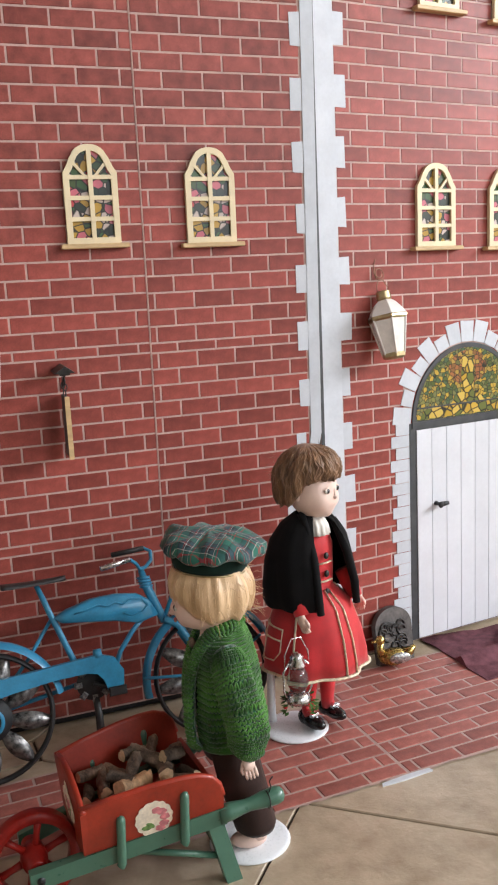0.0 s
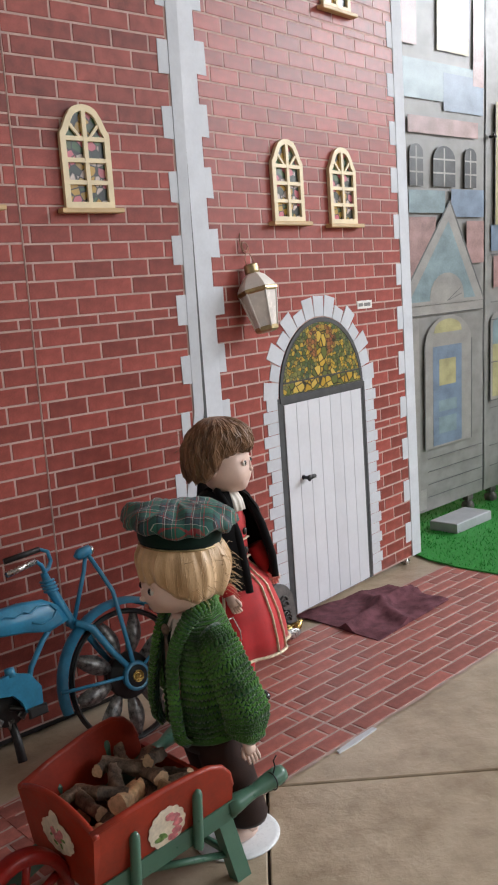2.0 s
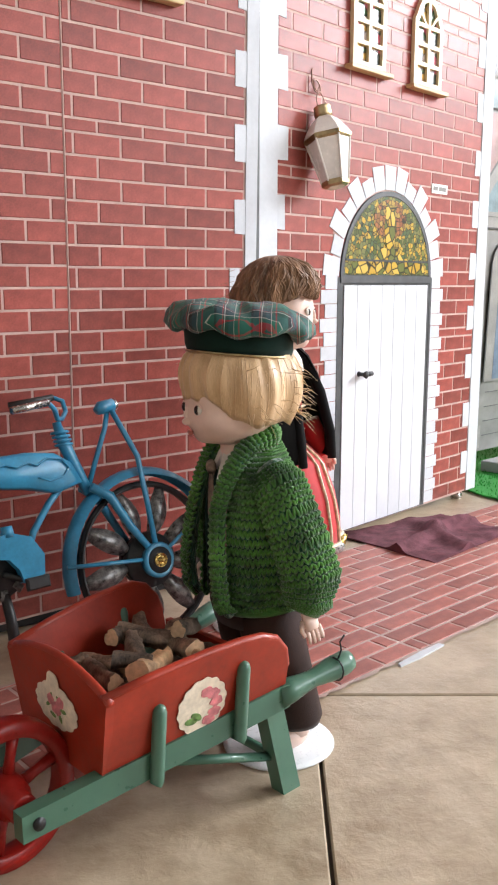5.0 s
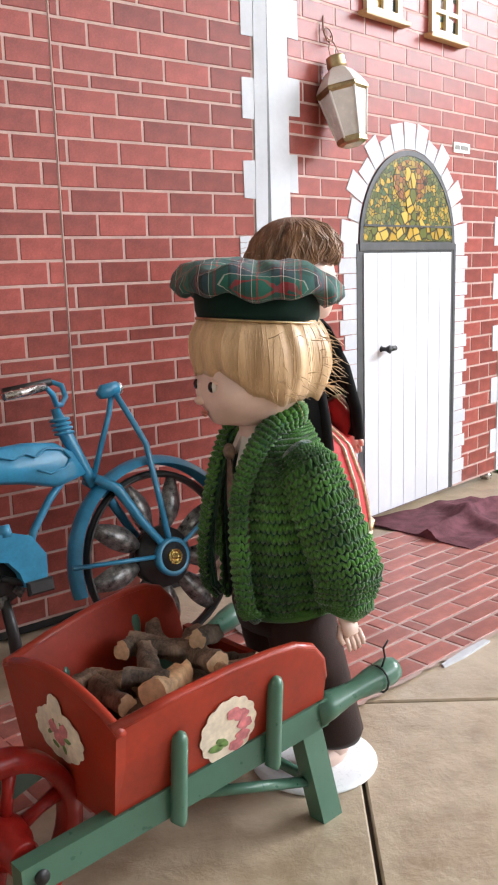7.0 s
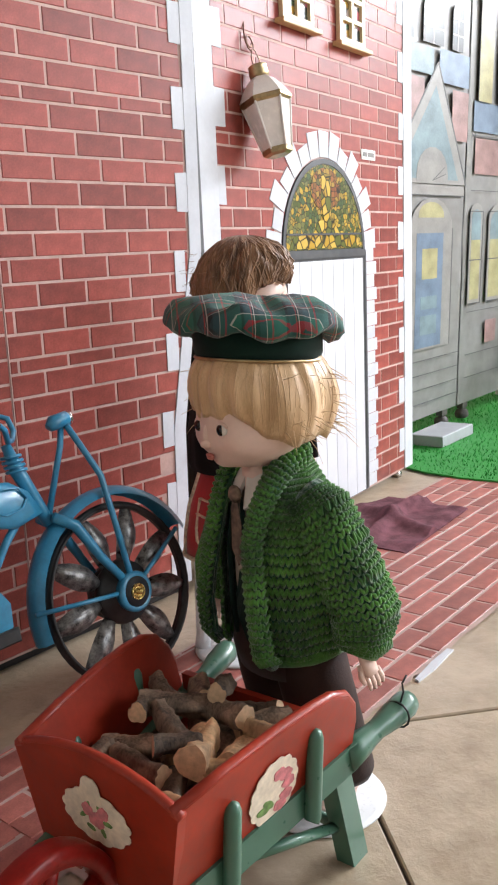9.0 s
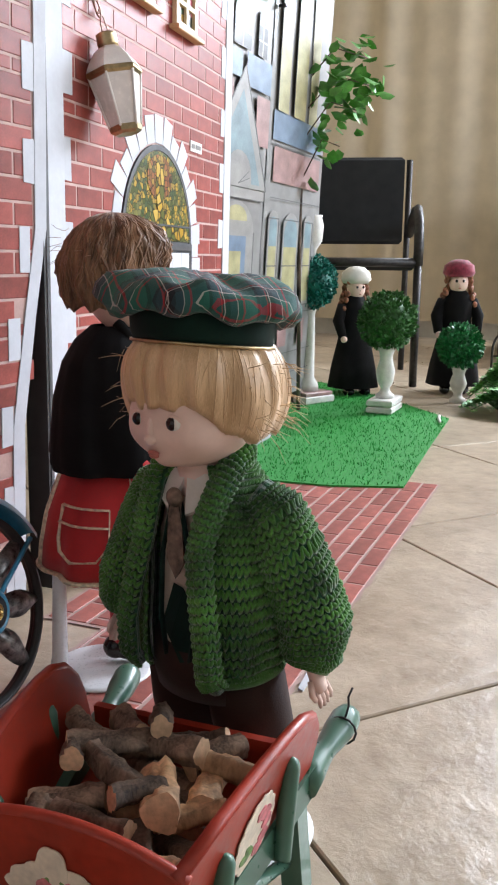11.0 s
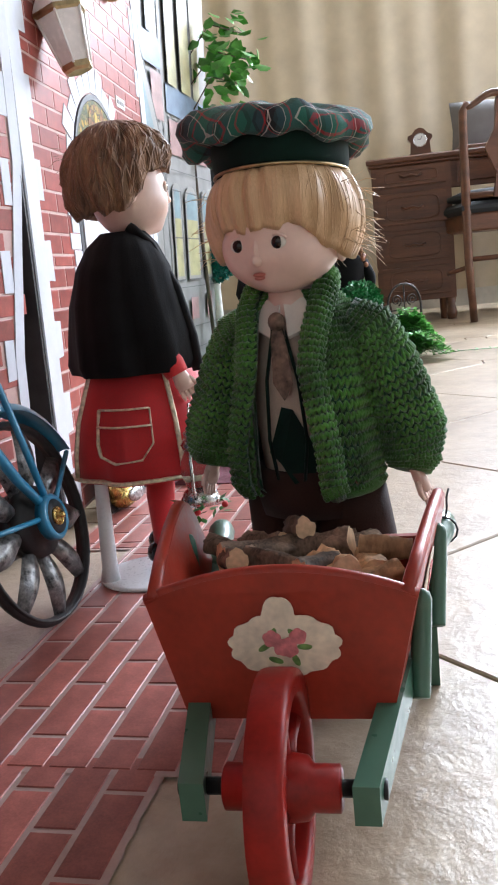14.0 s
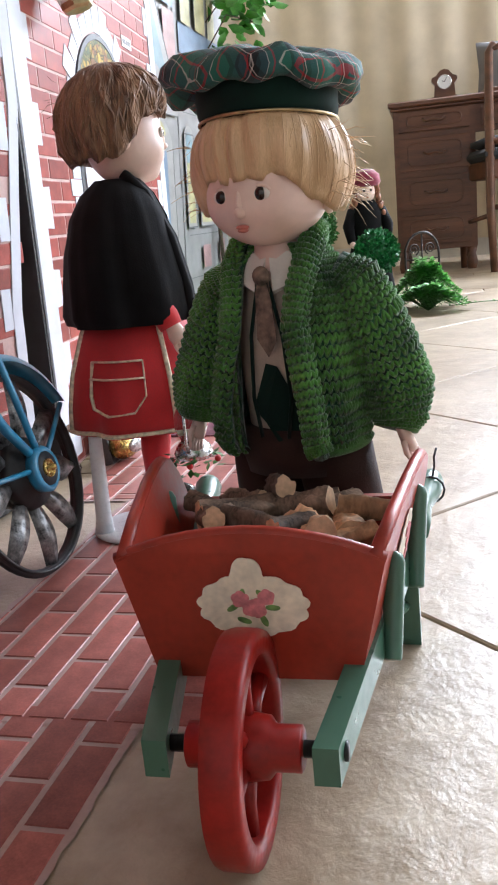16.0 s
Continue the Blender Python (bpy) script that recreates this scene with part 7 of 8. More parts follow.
    part("head_tube", Shape().tube([(-0.078, 0, 0.290), (-0.072, 0, 0.262), (-0.055, 0, 0.215), (-0.050, 0, 0.200)], [0.005, 0.0078, 0.007, 0.006], "bike_blue", 12), ob, "blue steering tube")
    grips = Shape()
    for k in range(4):
        z = 0.262 + 0.005 * k
        grips.tube([(-0.0725 - 0.001 * k + 0.0095 * math.cos(radians(a)), 0.0095 * math.sin(radians(a)), z) for a in range(0, 360, 30)], 0.002, "bike_blue", 6, closed=True)
    part("collar", grips, ob)
    part("fork", Shape().tube([(-0.052, -0.013, 0.207), (-0.030, -0.016, 0.192), (-0.008, -0.018, 0.150), (0.020, -0.024, 0.105)], [0.0055, 0.0062, 0.005, 0.0042], "bike_blue", 10), ob, "blue fork blade")
    part("fork", Shape().tube([(-0.052, 0.013, 0.207), (-0.030, 0.016, 0.192), (-0.008, 0.018, 0.150), (0.020, 0.024, 0.105)], [0.0055, 0.0062, 0.005, 0.0042], "bike_blue", 10), ob, "blue fork blade")
    part("strut", Shape().tube([(-0.006, 0, 0.298), (-0.014, 0, 0.275), (-0.048, 0, 0.208)], 0.0034, "bike_blue", 8), ob, "blue strut")
    part("strut", Shape().tube([(-0.004, -0.006, 0.296), (0.008, -0.012, 0.262), (0.016, -0.018, 0.235), (0.018, -0.021, 0.180), (0.020, -0.024, 0.108)], 0.0036, "bike_blue", 8), ob, "blue strut")
    part("strut", Shape().tube([(-0.098, -0.012, 0.118), (0.020, -0.024, 0.105)], 0.0026, "bike_blue", 8), ob, "thin blue stay")
    part("strut", Shape().tube([(0.110, -0.012, 0.150), (0.020, -0.024, 0.105)], 0.0026, "bike_blue", 8), ob, "thin blue stay")
    lamp = part("headlamp", Shape().tube([(-0.022, 0, 0.297), (-0.016, 0, 0.301), (0.002, 0, 0.303)], [0.005, 0.0085, 0.0085], "bike_blue", 14), ob, "blue and chrome headlamp")
    part("lens", Shape().ball((0.006, 0.0085, 0.0085), (0.003, 0, 0.303), "silver", 14, 10), lamp, "chrome lens")
    # handlebar
    bar = [(-0.150, -0.040, 0.306), (-0.100, -0.030, 0.312), (-0.090, -0.024, 0.304), (-0.082, -0.012, 0.293), (-0.070, 0.0, 0.293), (-0.056, 0.014, 0.302), (-0.053, 0.024, 0.316), (-0.062, 0.030, 0.322), (-0.116, 0.040, 0.318)]
    hb = part("handlebar", Shape().tube(bar, 0.0032, "bike_blue", 8), ob, "blue bent handlebar")
    part("grip", Shape().tube([bar[0], bar[1]], 0.0045, "silver", 10), hb, "chrome grip")
    part("grip", Shape().tube([bar[8], bar[7]], 0.0045, "bike_black", 10), hb, "black grip")
    # lower frame, crank, chain guard
    part("down_tube", Shape().tube([(-0.085, 0, 0.212), (-0.104, 0, 0.195), (-0.128, 0, 0.166), (-0.140, 0, 0.140)], 0.0042, "bike_blue", 10), ob, "blue lower tube")
    part("seat_tube", Shape().tube([(-0.246, 0, 0.292), (-0.232, 0, 0.250), (-0.205, 0, 0.172), (-0.190, 0, 0.130)], [0.0042, 0.005, 0.005, 0.005], "bike_blue", 10), ob, "blue seat tube")
    part("seat_stay", Shape().tube([(-0.228, 0.010, 0.236), (-0.270, 0.014, 0.180), (-0.340, 0.022, 0.103)], 0.003, "bike_blue", 8), ob)
    part("chain_stay", Shape().tube([(-0.185, 0.012, 0.128), (-0.340, 0.022, 0.103)], 0.0035, "bike_blue", 8), ob)
    guard = [(-0.130, 0.142), (-0.133, 0.120), (-0.146, 0.110), (-0.158, 0.114), (-0.162, 0.130), (-0.172, 0.143), (-0.190, 0.147), (-0.24, 0.146), (-0.30, 0.140), (-0.350, 0.132), (-0.362, 0.142), (-0.358, 0.158), (-0.330, 0.163), (-0.26, 0.166), (-0.20, 0.170), (-0.165, 0.172), (-0.143, 0.164)]
    part("chain_guard", Shape().slab(guard[::-1], -0.026, -0.014, "bike_blue"), ob, "blue chain guard")
    part("guard_cap", Shape().tube([(-0.168, -0.02, 0.168), (-0.168, -0.02, 0.180)], [0.008, 0.0065], "bike_blue", 12), ob)
    crank = part("crank", Shape().lathe([(0.026, 0.026, -0.003), (0.027, 0.027, 0.0), (0.026, 0.026, 0.003)], "bike_black", 28), ob, "black iron crank wheel", pose(-0.178, -0.010, 0.128, 90, 0, 0))
    for k in range(8):
        part("tooth", Shape().box((0.012, 0.009, 0.010), (0.024, 0, 0), "tin", bevel=0.002), crank, matrix=pose(0, 0, 0, 0, 0, 45 * k))
    part("crank_arm", Shape().tube([(0, 0, 0.006), (0.030, -0.014, 0.010)], 0.0035, "bike_black", 8), crank)
    part("pedal", Shape().box((0.028, 0.014, 0.008), (0.034, -0.016, 0.018), "bike_black", bevel=0.002), crank, "black pedal")
    part("kickstand", Shape().tube([(-0.177, -0.010, 0.105), (-0.176, -0.014, 0.080), (-0.177, -0.018, 0.052)], [0.0055, 0.006, 0.0065], "bike_black", 10), ob, "black kickstand")
    sad = Shape()
    n = 12
    vs, fs = [], []
    for i in range(n + 1):
        tt = i / n
        x = -0.300 + 0.100 * tt
        w = 0.026 * (1 - tt) ** 0.7 + 0.006
        z = 0.298 + 0.006 * (tt - 0.4) ** 2 - 0.002 * tt
        vs += [(x, -w, z - 0.003), (x, -0.5 * w, z + 0.003), (x, 0.5 * w, z + 0.003), (x, w, z - 0.003), (x, 0, z - 0.005)]
    for i in range(n):
        fs += [(5 * i + j, 5 * i + (j + 1) % 5, 5 * i + 5 + (j + 1) % 5, 5 * i + 5 + j) for j in range(5)]
    fs += [(0, 1, 2, 3, 4), tuple(range(5 * n + 4, 5 * n - 1, -1))]
    sad.add(vs, fs, "bike_black")
    part("saddle", sad, ob, "black narrow saddle")


# ---- far garden and desk ----
def leaf_ball(s, centre, r, count, seed, key, size):
    rng = random.Random(seed)
    s.ball(r * 0.86, centre, key, 16, 10)
    for k in range(count):
        d = Vector((rng.gauss(0, 1), rng.gauss(0, 1), rng.gauss(0, 1))).normalized()
        p = Vector(centre) + d * r * rng.uniform(0.84, 1.0)
        u = (d + Vector((rng.gauss(0, 0.7), rng.gauss(0, 0.7), rng.gauss(0, 0.7)))).normalized()
        v = u.cross(Vector((rng.gauss(0, 1), rng.gauss(0, 1), rng.gauss(0, 1)))).normalized()
        q = size * rng.uniform(0.7, 1.3)
        s.add([p, p + u * q * 0.5 + v * q * 0.35, p + u * q, p + u * q * 0.5 - v * q * 0.35], [(0, 1, 2, 3)], key, False)


def topiary(x, y, r, z, key, base_z, seed, label):
    ob = thing("topiary", label, "topiary", pose(x, y, base_z))
    h = z - r - base_z
    part("urn", Shape().lathe([(0.026, 0.026, 0.0), (0.026, 0.026, 0.010), (0.016, 0.016, 0.018), (0.013, 0.013, 0.028), (0.024, 0.024, 0.05), (0.027, 0.027, h * 0.55), (0.018, 0.018, h * 0.8), (0.021, 0.021, h * 0.92), (0.026, 0.026, h * 0.98), (0.020, 0.020, h + 0.01)], "urn", 24), ob, "white plaster urn")
    crown = Shape()
    leaf_ball(crown, (0, 0, z - base_z), r, 1500, seed, key, 0.014)
    part("crown", crown, ob, "round clipped leaf crown")


def dressed_doll(name, label, x, y, turn, coat, hat, hair, base=0.0, height=0.43):
    s = Shape()
    k = height / 0.43
    s.ball((0.030, 0.032, 0.036), (0, -0.004, 0.355), "skin", 18, 12)
    for side in (-1, 1):
        s.ball((0.0042, 0.003, 0.0045), (side * 0.011, -0.034, 0.360), "eye", 10, 6)
    s.lathe([(0.042, 0.038, 0.372), (0.050, 0.046, 0.385), (0.046, 0.044, 0.408), (0.026, 0.026, 0.424), (0.001, 0.001, 0.428)], hat, 26, wobble=lambda a, q: 1 + 0.03 * math.sin(13 * a + 2 * q))
    rng = random.Random(len(name))
    for j in range(54):
        a = radians(rng.uniform(-25, 205))
        z = rng.uniform(0.285, 0.378)
        r = 0.036 + 0.016 * (0.378 - z) / 0.09 * rng.uniform(0.5, 1.2)
        s.ball((0.0085, 0.0085, 0.0105), (r * math.cos(a), -0.002 + r * math.sin(a), z), hair, 8, 6)
    for j in range(16):
        a = radians(rng.uniform(200, 340))
        s.ball((0.006, 0.005, 0.007), (0.031 * math.cos(a), -0.004 + 0.031 * math.sin(a), rng.uniform(0.374, 0.384)), hair, 8, 6)
    s.ball((0.0035, 0.004, 0.0035), (0, -0.036, 0.350), "skin", 8, 6)
    s.ball((0.005, 0.002, 0.0018), (0, -0.0345, 0.338), "lips", 8, 6)
    s.lathe([(0.085, 0.080, 0.03), (0.075, 0.068, 0.10), (0.055, 0.048, 0.19), (0.046, 0.038, 0.24), (0.052, 0.040, 0.29), (0.030, 0.028, 0.325), (0.016, 0.016, 0.34)], coat, 30, wobble=lambda a, q: 1 + 0.04 * math.sin(7 * a) * max(0, 3 - q) / 3)
    for side in (-1, 1):
        s.tube([(side * 0.045, 0, 0.30), (side * 0.065, -0.010, 0.25), (side * 0.060, -0.035, 0.20)], [0.018, 0.019, 0.014], coat, 14)
        s.ball(0.011, (side * 0.058, -0.042, 0.192), "skin", 12, 8)
        s.ball((0.017, 0.030, 0.018), (side * 0.030, -0.030, 0.018), "shoe", 14, 8)
    thing(name, label, "doll", pose(x, y, base, 0, 0, turn) @ Matrix.Scale(k, 4), shape=s)


def garden():
    topiary(1.515, 2.267, 0.080, 0.268, "box_leaf", 0.045, 41, "round green topiary ball on a white urn on white blocks")
    blocks = thing("white_block", "stack of white plaster bricks under a topiary urn", "block", pose(1.515, 2.267, 0.006, 0, 0, 27))
    for z in (0.010, 0.030):
        part("brick", Shape().box((0.13, 0.075, 0.018), (0, 0, z), "urn", bevel=0.003), blocks)
    topiary(1.841, 2.249, 0.066, 0.178, "box_leaf_bright", 0.0, 42, "small bright green topiary ball on a white urn")
    dressed_doll("seated_doll", "doll in a black coat with plum knitted hat and auburn curls", 1.996, 2.384, -45, "cape", "plum_knit", "fur", 0.0, 0.445)
    dressed_doll("dark_doll", "doll in a black dress with white cap and brown hair", 1.692, 2.560, -20, "cape", "linen", "fur", 0.0, 0.42)
    # column with a teal tinsel ball
    ob = thing("column_topiary", "white column with teal tinsel ball and white urn", "topiary", pose(1.458, 2.534, 0.006))
    part("plinth", Shape().box((0.12, 0.12, 0.022), (0, 0, 0.011), "urn", bevel=0.003), ob)
    part("plinth_band", Shape().box((0.112, 0.112, 0.012), (0, 0, 0.028), "p_red", bevel=0.002), ob, "red plinth band")
    part("column", Shape().lathe([(0.036, 0.036, 0.034), (0.034, 0.034, 0.055), (0.022, 0.022, 0.075), (0.020, 0.020, 0.27), (0.026, 0.026, 0.29)], "urn", 20), ob)
    fluff = Shape()
    leaf_ball(fluff, (0, 0, 0.365), 0.082, 2200, 47, "teal_fluff", 0.012)
    part("tinsel_ball", fluff, ob, "teal tinsel ball")
    part("urn", Shape().lathe([(0.016, 0.016, 0.44), (0.020, 0.020, 0.46), (0.036, 0.036, 0.485), (0.040, 0.040, 0.53), (0.034, 0.034, 0.552), (0.036, 0.036, 0.560), (0.001, 0.001, 0.561)], "urn", 24), ob, "white urn on top")
    # wire arch
    arch = thing("garden_arch", "small dark wire garden arch with scrolls", "arch", pose(2.107, 2.242, 0.0, 0, 0, -35))
    part("hoop", Shape().tube([(-0.062, 0, 0.0), (-0.062, 0, 0.14)] + [(-0.062 * math.cos(radians(a)), 0, 0.15 + 0.07 * math.sin(radians(a))) for a in range(12, 180, 12)] + [(0.062, 0, 0.14), (0.062, 0, 0.0)], 0.0042, "iron", 8), arch)
    part("bar", Shape().tube([(-0.06, 0, 0.13), (0.06, 0, 0.13)], 0.003, "iron", 6), arch)
    part("bar", Shape().tube([(0, 0, 0.02), (0, 0, 0.215)], 0.003, "iron", 6), arch)
    for side in (-1, 1):
        part("scroll", Shape().tube([(side * (0.030 + (0.004 + 0.018 * k / 20) * math.cos(radians(32 * k))), 0, 0.165 + (0.004 + 0.018 * k / 20) * math.sin(radians(32 * k))) for k in range(20)], 0.0026, "iron", 6), arch)
    # fern sprays
    for x, y, r, h, seed, label in ((1.870, 2.098, 0.115, 0.15, 51, "bushy green plastic fern on the floor"), (1.767, 2.028, 0.125, 0.075, 52, "low green plastic fern spray on the floor")):
        rng = random.Random(seed)
        s = Shape()
        for k in range(120):
            a, e = rng.uniform(0, 6.28), rng.uniform(0.2, 1.0)
            tip = Vector((r * e * math.cos(a), r * e * math.sin(a), h * (1.15 - e) + 0.008))
            mid = Vector((tip.x * 0.5, tip.y * 0.5, h * 0.8 * (1.1 - 0.4 * e)))
            s.tube([(0, 0, 0.002), mid, tip], 0.0012, "box_leaf", 4)
            for t in range(7):
                p = mid.lerp(tip, t / 6)
                for side in (-1, 1):
                    d = Vector((-math.sin(a) * side, math.cos(a) * side, rng.uniform(-0.3, 0.5))).normalized() * 0.019
                    o = Vector((math.cos(a), math.sin(a), 0.2)) * 0.007
                    s.add([p, p + d * 0.5 + o, p + d, p + d * 0.5 - o], [(0, 1, 2, 3)], "leaf", False)
        thing("fern", label, "plant", pose(x, y, 0.0), shape=s)
    sprig = Shape().tube([(0, 0, 0.004), (0.10, -0.03, 0.006), (0.20, -0.08, 0.004)], 0.0014, "box_leaf", 5)
    rng = random.Random(53)
    for k in range(26):
        t = k / 25
        p = Vector((0.20 * t, -0.08 * t * t - 0.02 * t, 0.005))
        d = Vector((rng.uniform(-0.01, 0.01), (1 if k % 2 else -1) * 0.012, rng.uniform(0, 0.008)))
        o = Vector((0.004, 0, 0))
        sprig.add([p, p + d * 0.5 + o, p + d, p + d * 0.5 - o], [(0, 1, 2, 3)], "leaf", False)
    thing("sprig", "thin trailing green sprig on the tiles", "plant", pose(1.857, 2.009, 0.0, 0, 0, -25), shape=sprig)
    stick = Shape().tube([(0, 0, 0.004), (0.05, 0.03, 0.006), (0.10, 0.055, 0.004)], 0.0042, "urn", 8)
    thing("white_stick", "small white plastic stick lying on the turf edge", "stick", pose(1.480, 2.038, 0.004, 0, 0, 10), shape=stick)
    # leafy branch at the screen's end
    ivy = thing("leafy_branch", "artificial branch with bright green leaves behind the screen", "plant", pose(1.346, 2.412, 0.0))
    rng = random.Random(60)
    stems, leaves = Shape(), Shape()
    for base_z, out, n in ((1.00, 0.15, 34), (0.93, 0.18, 44), (0.86, 0.12, 24), (0.76, 0.05, 10)):
        stems.tube([(-0.02, 0.02, base_z - 0.10), (out * 0.4, -0.01, base_z), (out, -0.05, base_z - 0.02)], 0.002, "bark", 5)
        for k in range(n):
            t = rng.uniform(0.1, 1.05)
            p = Vector((out * t, -0.05 * t, base_z - 0.06 * (1 - t))) + Vector((rng.gauss(0, 0.02), rng.gauss(0, 0.025), rng.gauss(0, 0.028)))
            d = Vector((rng.uniform(-0.4, 1), rng.uniform(-1, 0.5), rng.uniform(-0.9, 0.3))).normalized() * rng.uniform(0.034, 0.055)
            o = d.cross(Vector((rng.gauss(0, 0.5), rng.gauss(0, 0.5), 1))).normalized() * d.length * 0.42
            up = d.cross(o).normalized() * 0.004
            leaves.add([p, p + d * 0.35 + o * 0.9 + up, p + d * 0.75 + o * 0.75 + up, p + d, p + d * 0.75 - o * 0.75 + up, p + d * 0.35 - o * 0.9 + up, p + d * 0.5], [(0, 1, 2, 6), (2, 3, 6), (6, 3, 4), (0, 6, 4, 5)], "leaf")
    stems.tube([(-0.02, 0.02, 0.0), (-0.02, 0.03, 0.5), (-0.02, 0.02, 1.2)], 0.006, "bark", 6)
    part("stem", stems, ivy, "brown stem")
    part("leaves", leaves, ivy, kind="stuff")


DESK = pose(3.015, 2.900, 0, 0, 0, -60.0)


def desk():
    """x along the front from its left end, y back to the wall, z up."""
    ob = thing("writing_desk", "dark oak kneehole desk with carved drawers", "desk", DESK)
    L, D, H = 1.27, 0.62, 0.76
    part("top", Shape().box((L + 0.04, D + 0.03, 0.026), (L / 2, D / 2, H - 0.013), "desk_wood", bevel=0.006), ob, "dark oak top")
    part("moulding", Shape().box((L + 0.02, D + 0.01, 0.014), (L / 2, D / 2, H - 0.033), "desk_wood", bevel=0.004), ob)
    for x0, w, rows in ((0.0, 0.36, ((0.62, 0.10), (0.45, 0.155), (0.28, 0.155), (0.12, 0.145))), (L - 0.36, 0.36, ((0.62, 0.10), (0.45, 0.155), (0.28, 0.155), (0.12, 0.145)))):
        ped = part("pedestal", Shape().box((w, D, H - 0.04 - 0.10), (x0 + w / 2, D / 2, 0.10 + (H - 0.14) / 2), "desk_wood", bevel=0.004), ob)
        for x in (x0 + 0.025, x0 + w - 0.025):
            for y in (0.025, D - 0.025):
                part("foot", Shape().lathe([(0.020, 0.020, 0.0), (0.026, 0.026, 0.03), (0.018, 0.018, 0.07), (0.025, 0.025, 0.102)], "desk_wood", 12, matrix=pose(x, y, 0)), ob)
        for z, h in rows:
            dr = part("drawer", Shape().box((w - 0.05, 0.014, h - 0.012), (x0 + w / 2, -0.006, z + h / 2), "desk_wood", bevel=0.003), ob, "oak drawer with raised panel")
            pts = [(x0 + w / 2 + (w / 2 - 0.062) * math.copysign(abs(math.cos(a)) ** 0.35, math.cos(a)), -0.014, z + h / 2 + (h / 2 - 0.026) * math.copysign(abs(math.sin(a)) ** 0.35, math.sin(a))) for a in [2 * math.pi * k / 40 for k in range(40)]]
            part("beading", Shape().tube(pts, 0.004, "desk_wood", 6, closed=True), dr)
            part("pull", Shape().tube([(x0 + w / 2 - 0.05, -0.016, z + h / 2 + 0.006), (x0 + w / 2 - 0.03, -0.024, z + h / 2 - 0.004), (x0 + w / 2, -0.027, z + h / 2 + 0.004), (x0 + w / 2 + 0.03, -0.024, z + h / 2 - 0.004), (x0 + w / 2 + 0.05, -0.016, z + h / 2 + 0.006)], 0.006, "desk_wood", 8), dr, "carved pull")
    part("apron", Shape().box((L - 0.72, 0.02, 0.12), (L / 2, 0.03, 0.66), "desk_wood", bevel=0.003), ob)
    part("drawer", Shape().box((L - 0.78, 0.014, 0.085), (L / 2, 0.014, 0.665), "desk_wood", bevel=0.003), ob, "shallow oak centre drawer")
    clock = thing("mantel_clock", "small dark wooden mantel clock with round white dial", "clock", DESK @ pose(0.235, 0.16, H))
    out = [(-0.062, 0.0), (0.062, 0.0), (0.062, 0.014), (0.048, 0.020), (0.044, 0.07), (0.058, 0.088), (0.056, 0.100), (0.036, 0.108), (0.020, 0.128), (0.0, 0.134), (-0.020, 0.128), (-0.036, 0.108), (-0.056, 0.100), (-0.058, 0.088), (-0.044, 0.07), (-0.048, 0.020), (-0.062, 0.014)]
    part("case", Shape().slab(out, -0.03, 0.03, "desk_wood"), clock)
    part("dial", Shape().slab(circle(0, 0.078, 0.029), -0.034, -0.03, "clock_face"), clock, "white dial")
    part("bezel", Shape().tube([(0.030 * math.cos(radians(a)), -0.033, 0.078 + 0.030 * math.sin(radians(a))) for a in range(0, 360, 15)], 0.003, "silver", 6, closed=True), clock)
    for a, l in ((60, 0.020), (150, 0.014)):
        part("clock_hand", Shape().tube([(0, -0.035, 0.078), (l * math.cos(radians(a)), -0.035, 0.078 + l * math.sin(radians(a)))], 0.0012, "black", 5), clock)
    book = thing("notebook", "flat dark notebook lying on the desk", "book", DESK @ pose(0.50, 0.12, H, 0, 0, 8))
    part("cover", Shape().box((0.20, 0.15, 0.022), (0, 0, 0.011), "desk_wood", bevel=0.003), book)
    cushion = thing("grey_cushion", "square grey cloth cushion standing on the desk", "cushion", DESK @ pose(0.63, 0.42, H + 0.002, -10, 0, 0))
    c = Shape()
    n = 16
    vs, fs = [], []
    for side in (-1, 1):
        for i in range(n + 1):
            for j in range(n + 1):
                u, v = -1 + 2 * i / n, -1 + 2 * j / n
                p = (1 - u ** 4) * (1 - v ** 4)
                vs.append((0.235 * u * (1 - 0.05 * (1 - abs(v))), side * (0.004 + 0.06 * p ** 0.6), 0.140 + 0.138 * v * (1 - 0.06 * (1 - abs(u)))))
    m = (n + 1) ** 2
    for k in (0, m):
        for i in range(n):
            for j in range(n):
                q = k + i * (n + 1) + j
                fs.append((q, q + n + 1, q + n + 2, q + 1))
    c.add(vs, fs, "grey_cloth")
    part("cover", c, cushion)
    lamp = thing("desk_lamp", "black desk lamp with bent neck on the desk", "lamp", DESK @ pose(1.02, 0.16, H))
    part("base", Shape().box((0.13, 0.10, 0.03), (0, 0, 0.015), "black", bevel=0.006), lamp)
    part("neck", Shape().tube([(0.03, 0, 0.03), (0.03, 0, 0.10), (0.02, 0, 0.17), (-0.02, 0, 0.23), (-0.06, 0, 0.26)], 0.005, "black", 8), lamp)
    part("shade", Shape().lathe([(0.052, 0.052, -0.02), (0.050, 0.050, -0.01), (0.034, 0.034, 0.05), (0.020, 0.020, 0.07), (0.001, 0.001, 0.072)], "black", 20, pose(-0.09, 0, 0.255, 0, 55, 0)), lamp, "black shade")


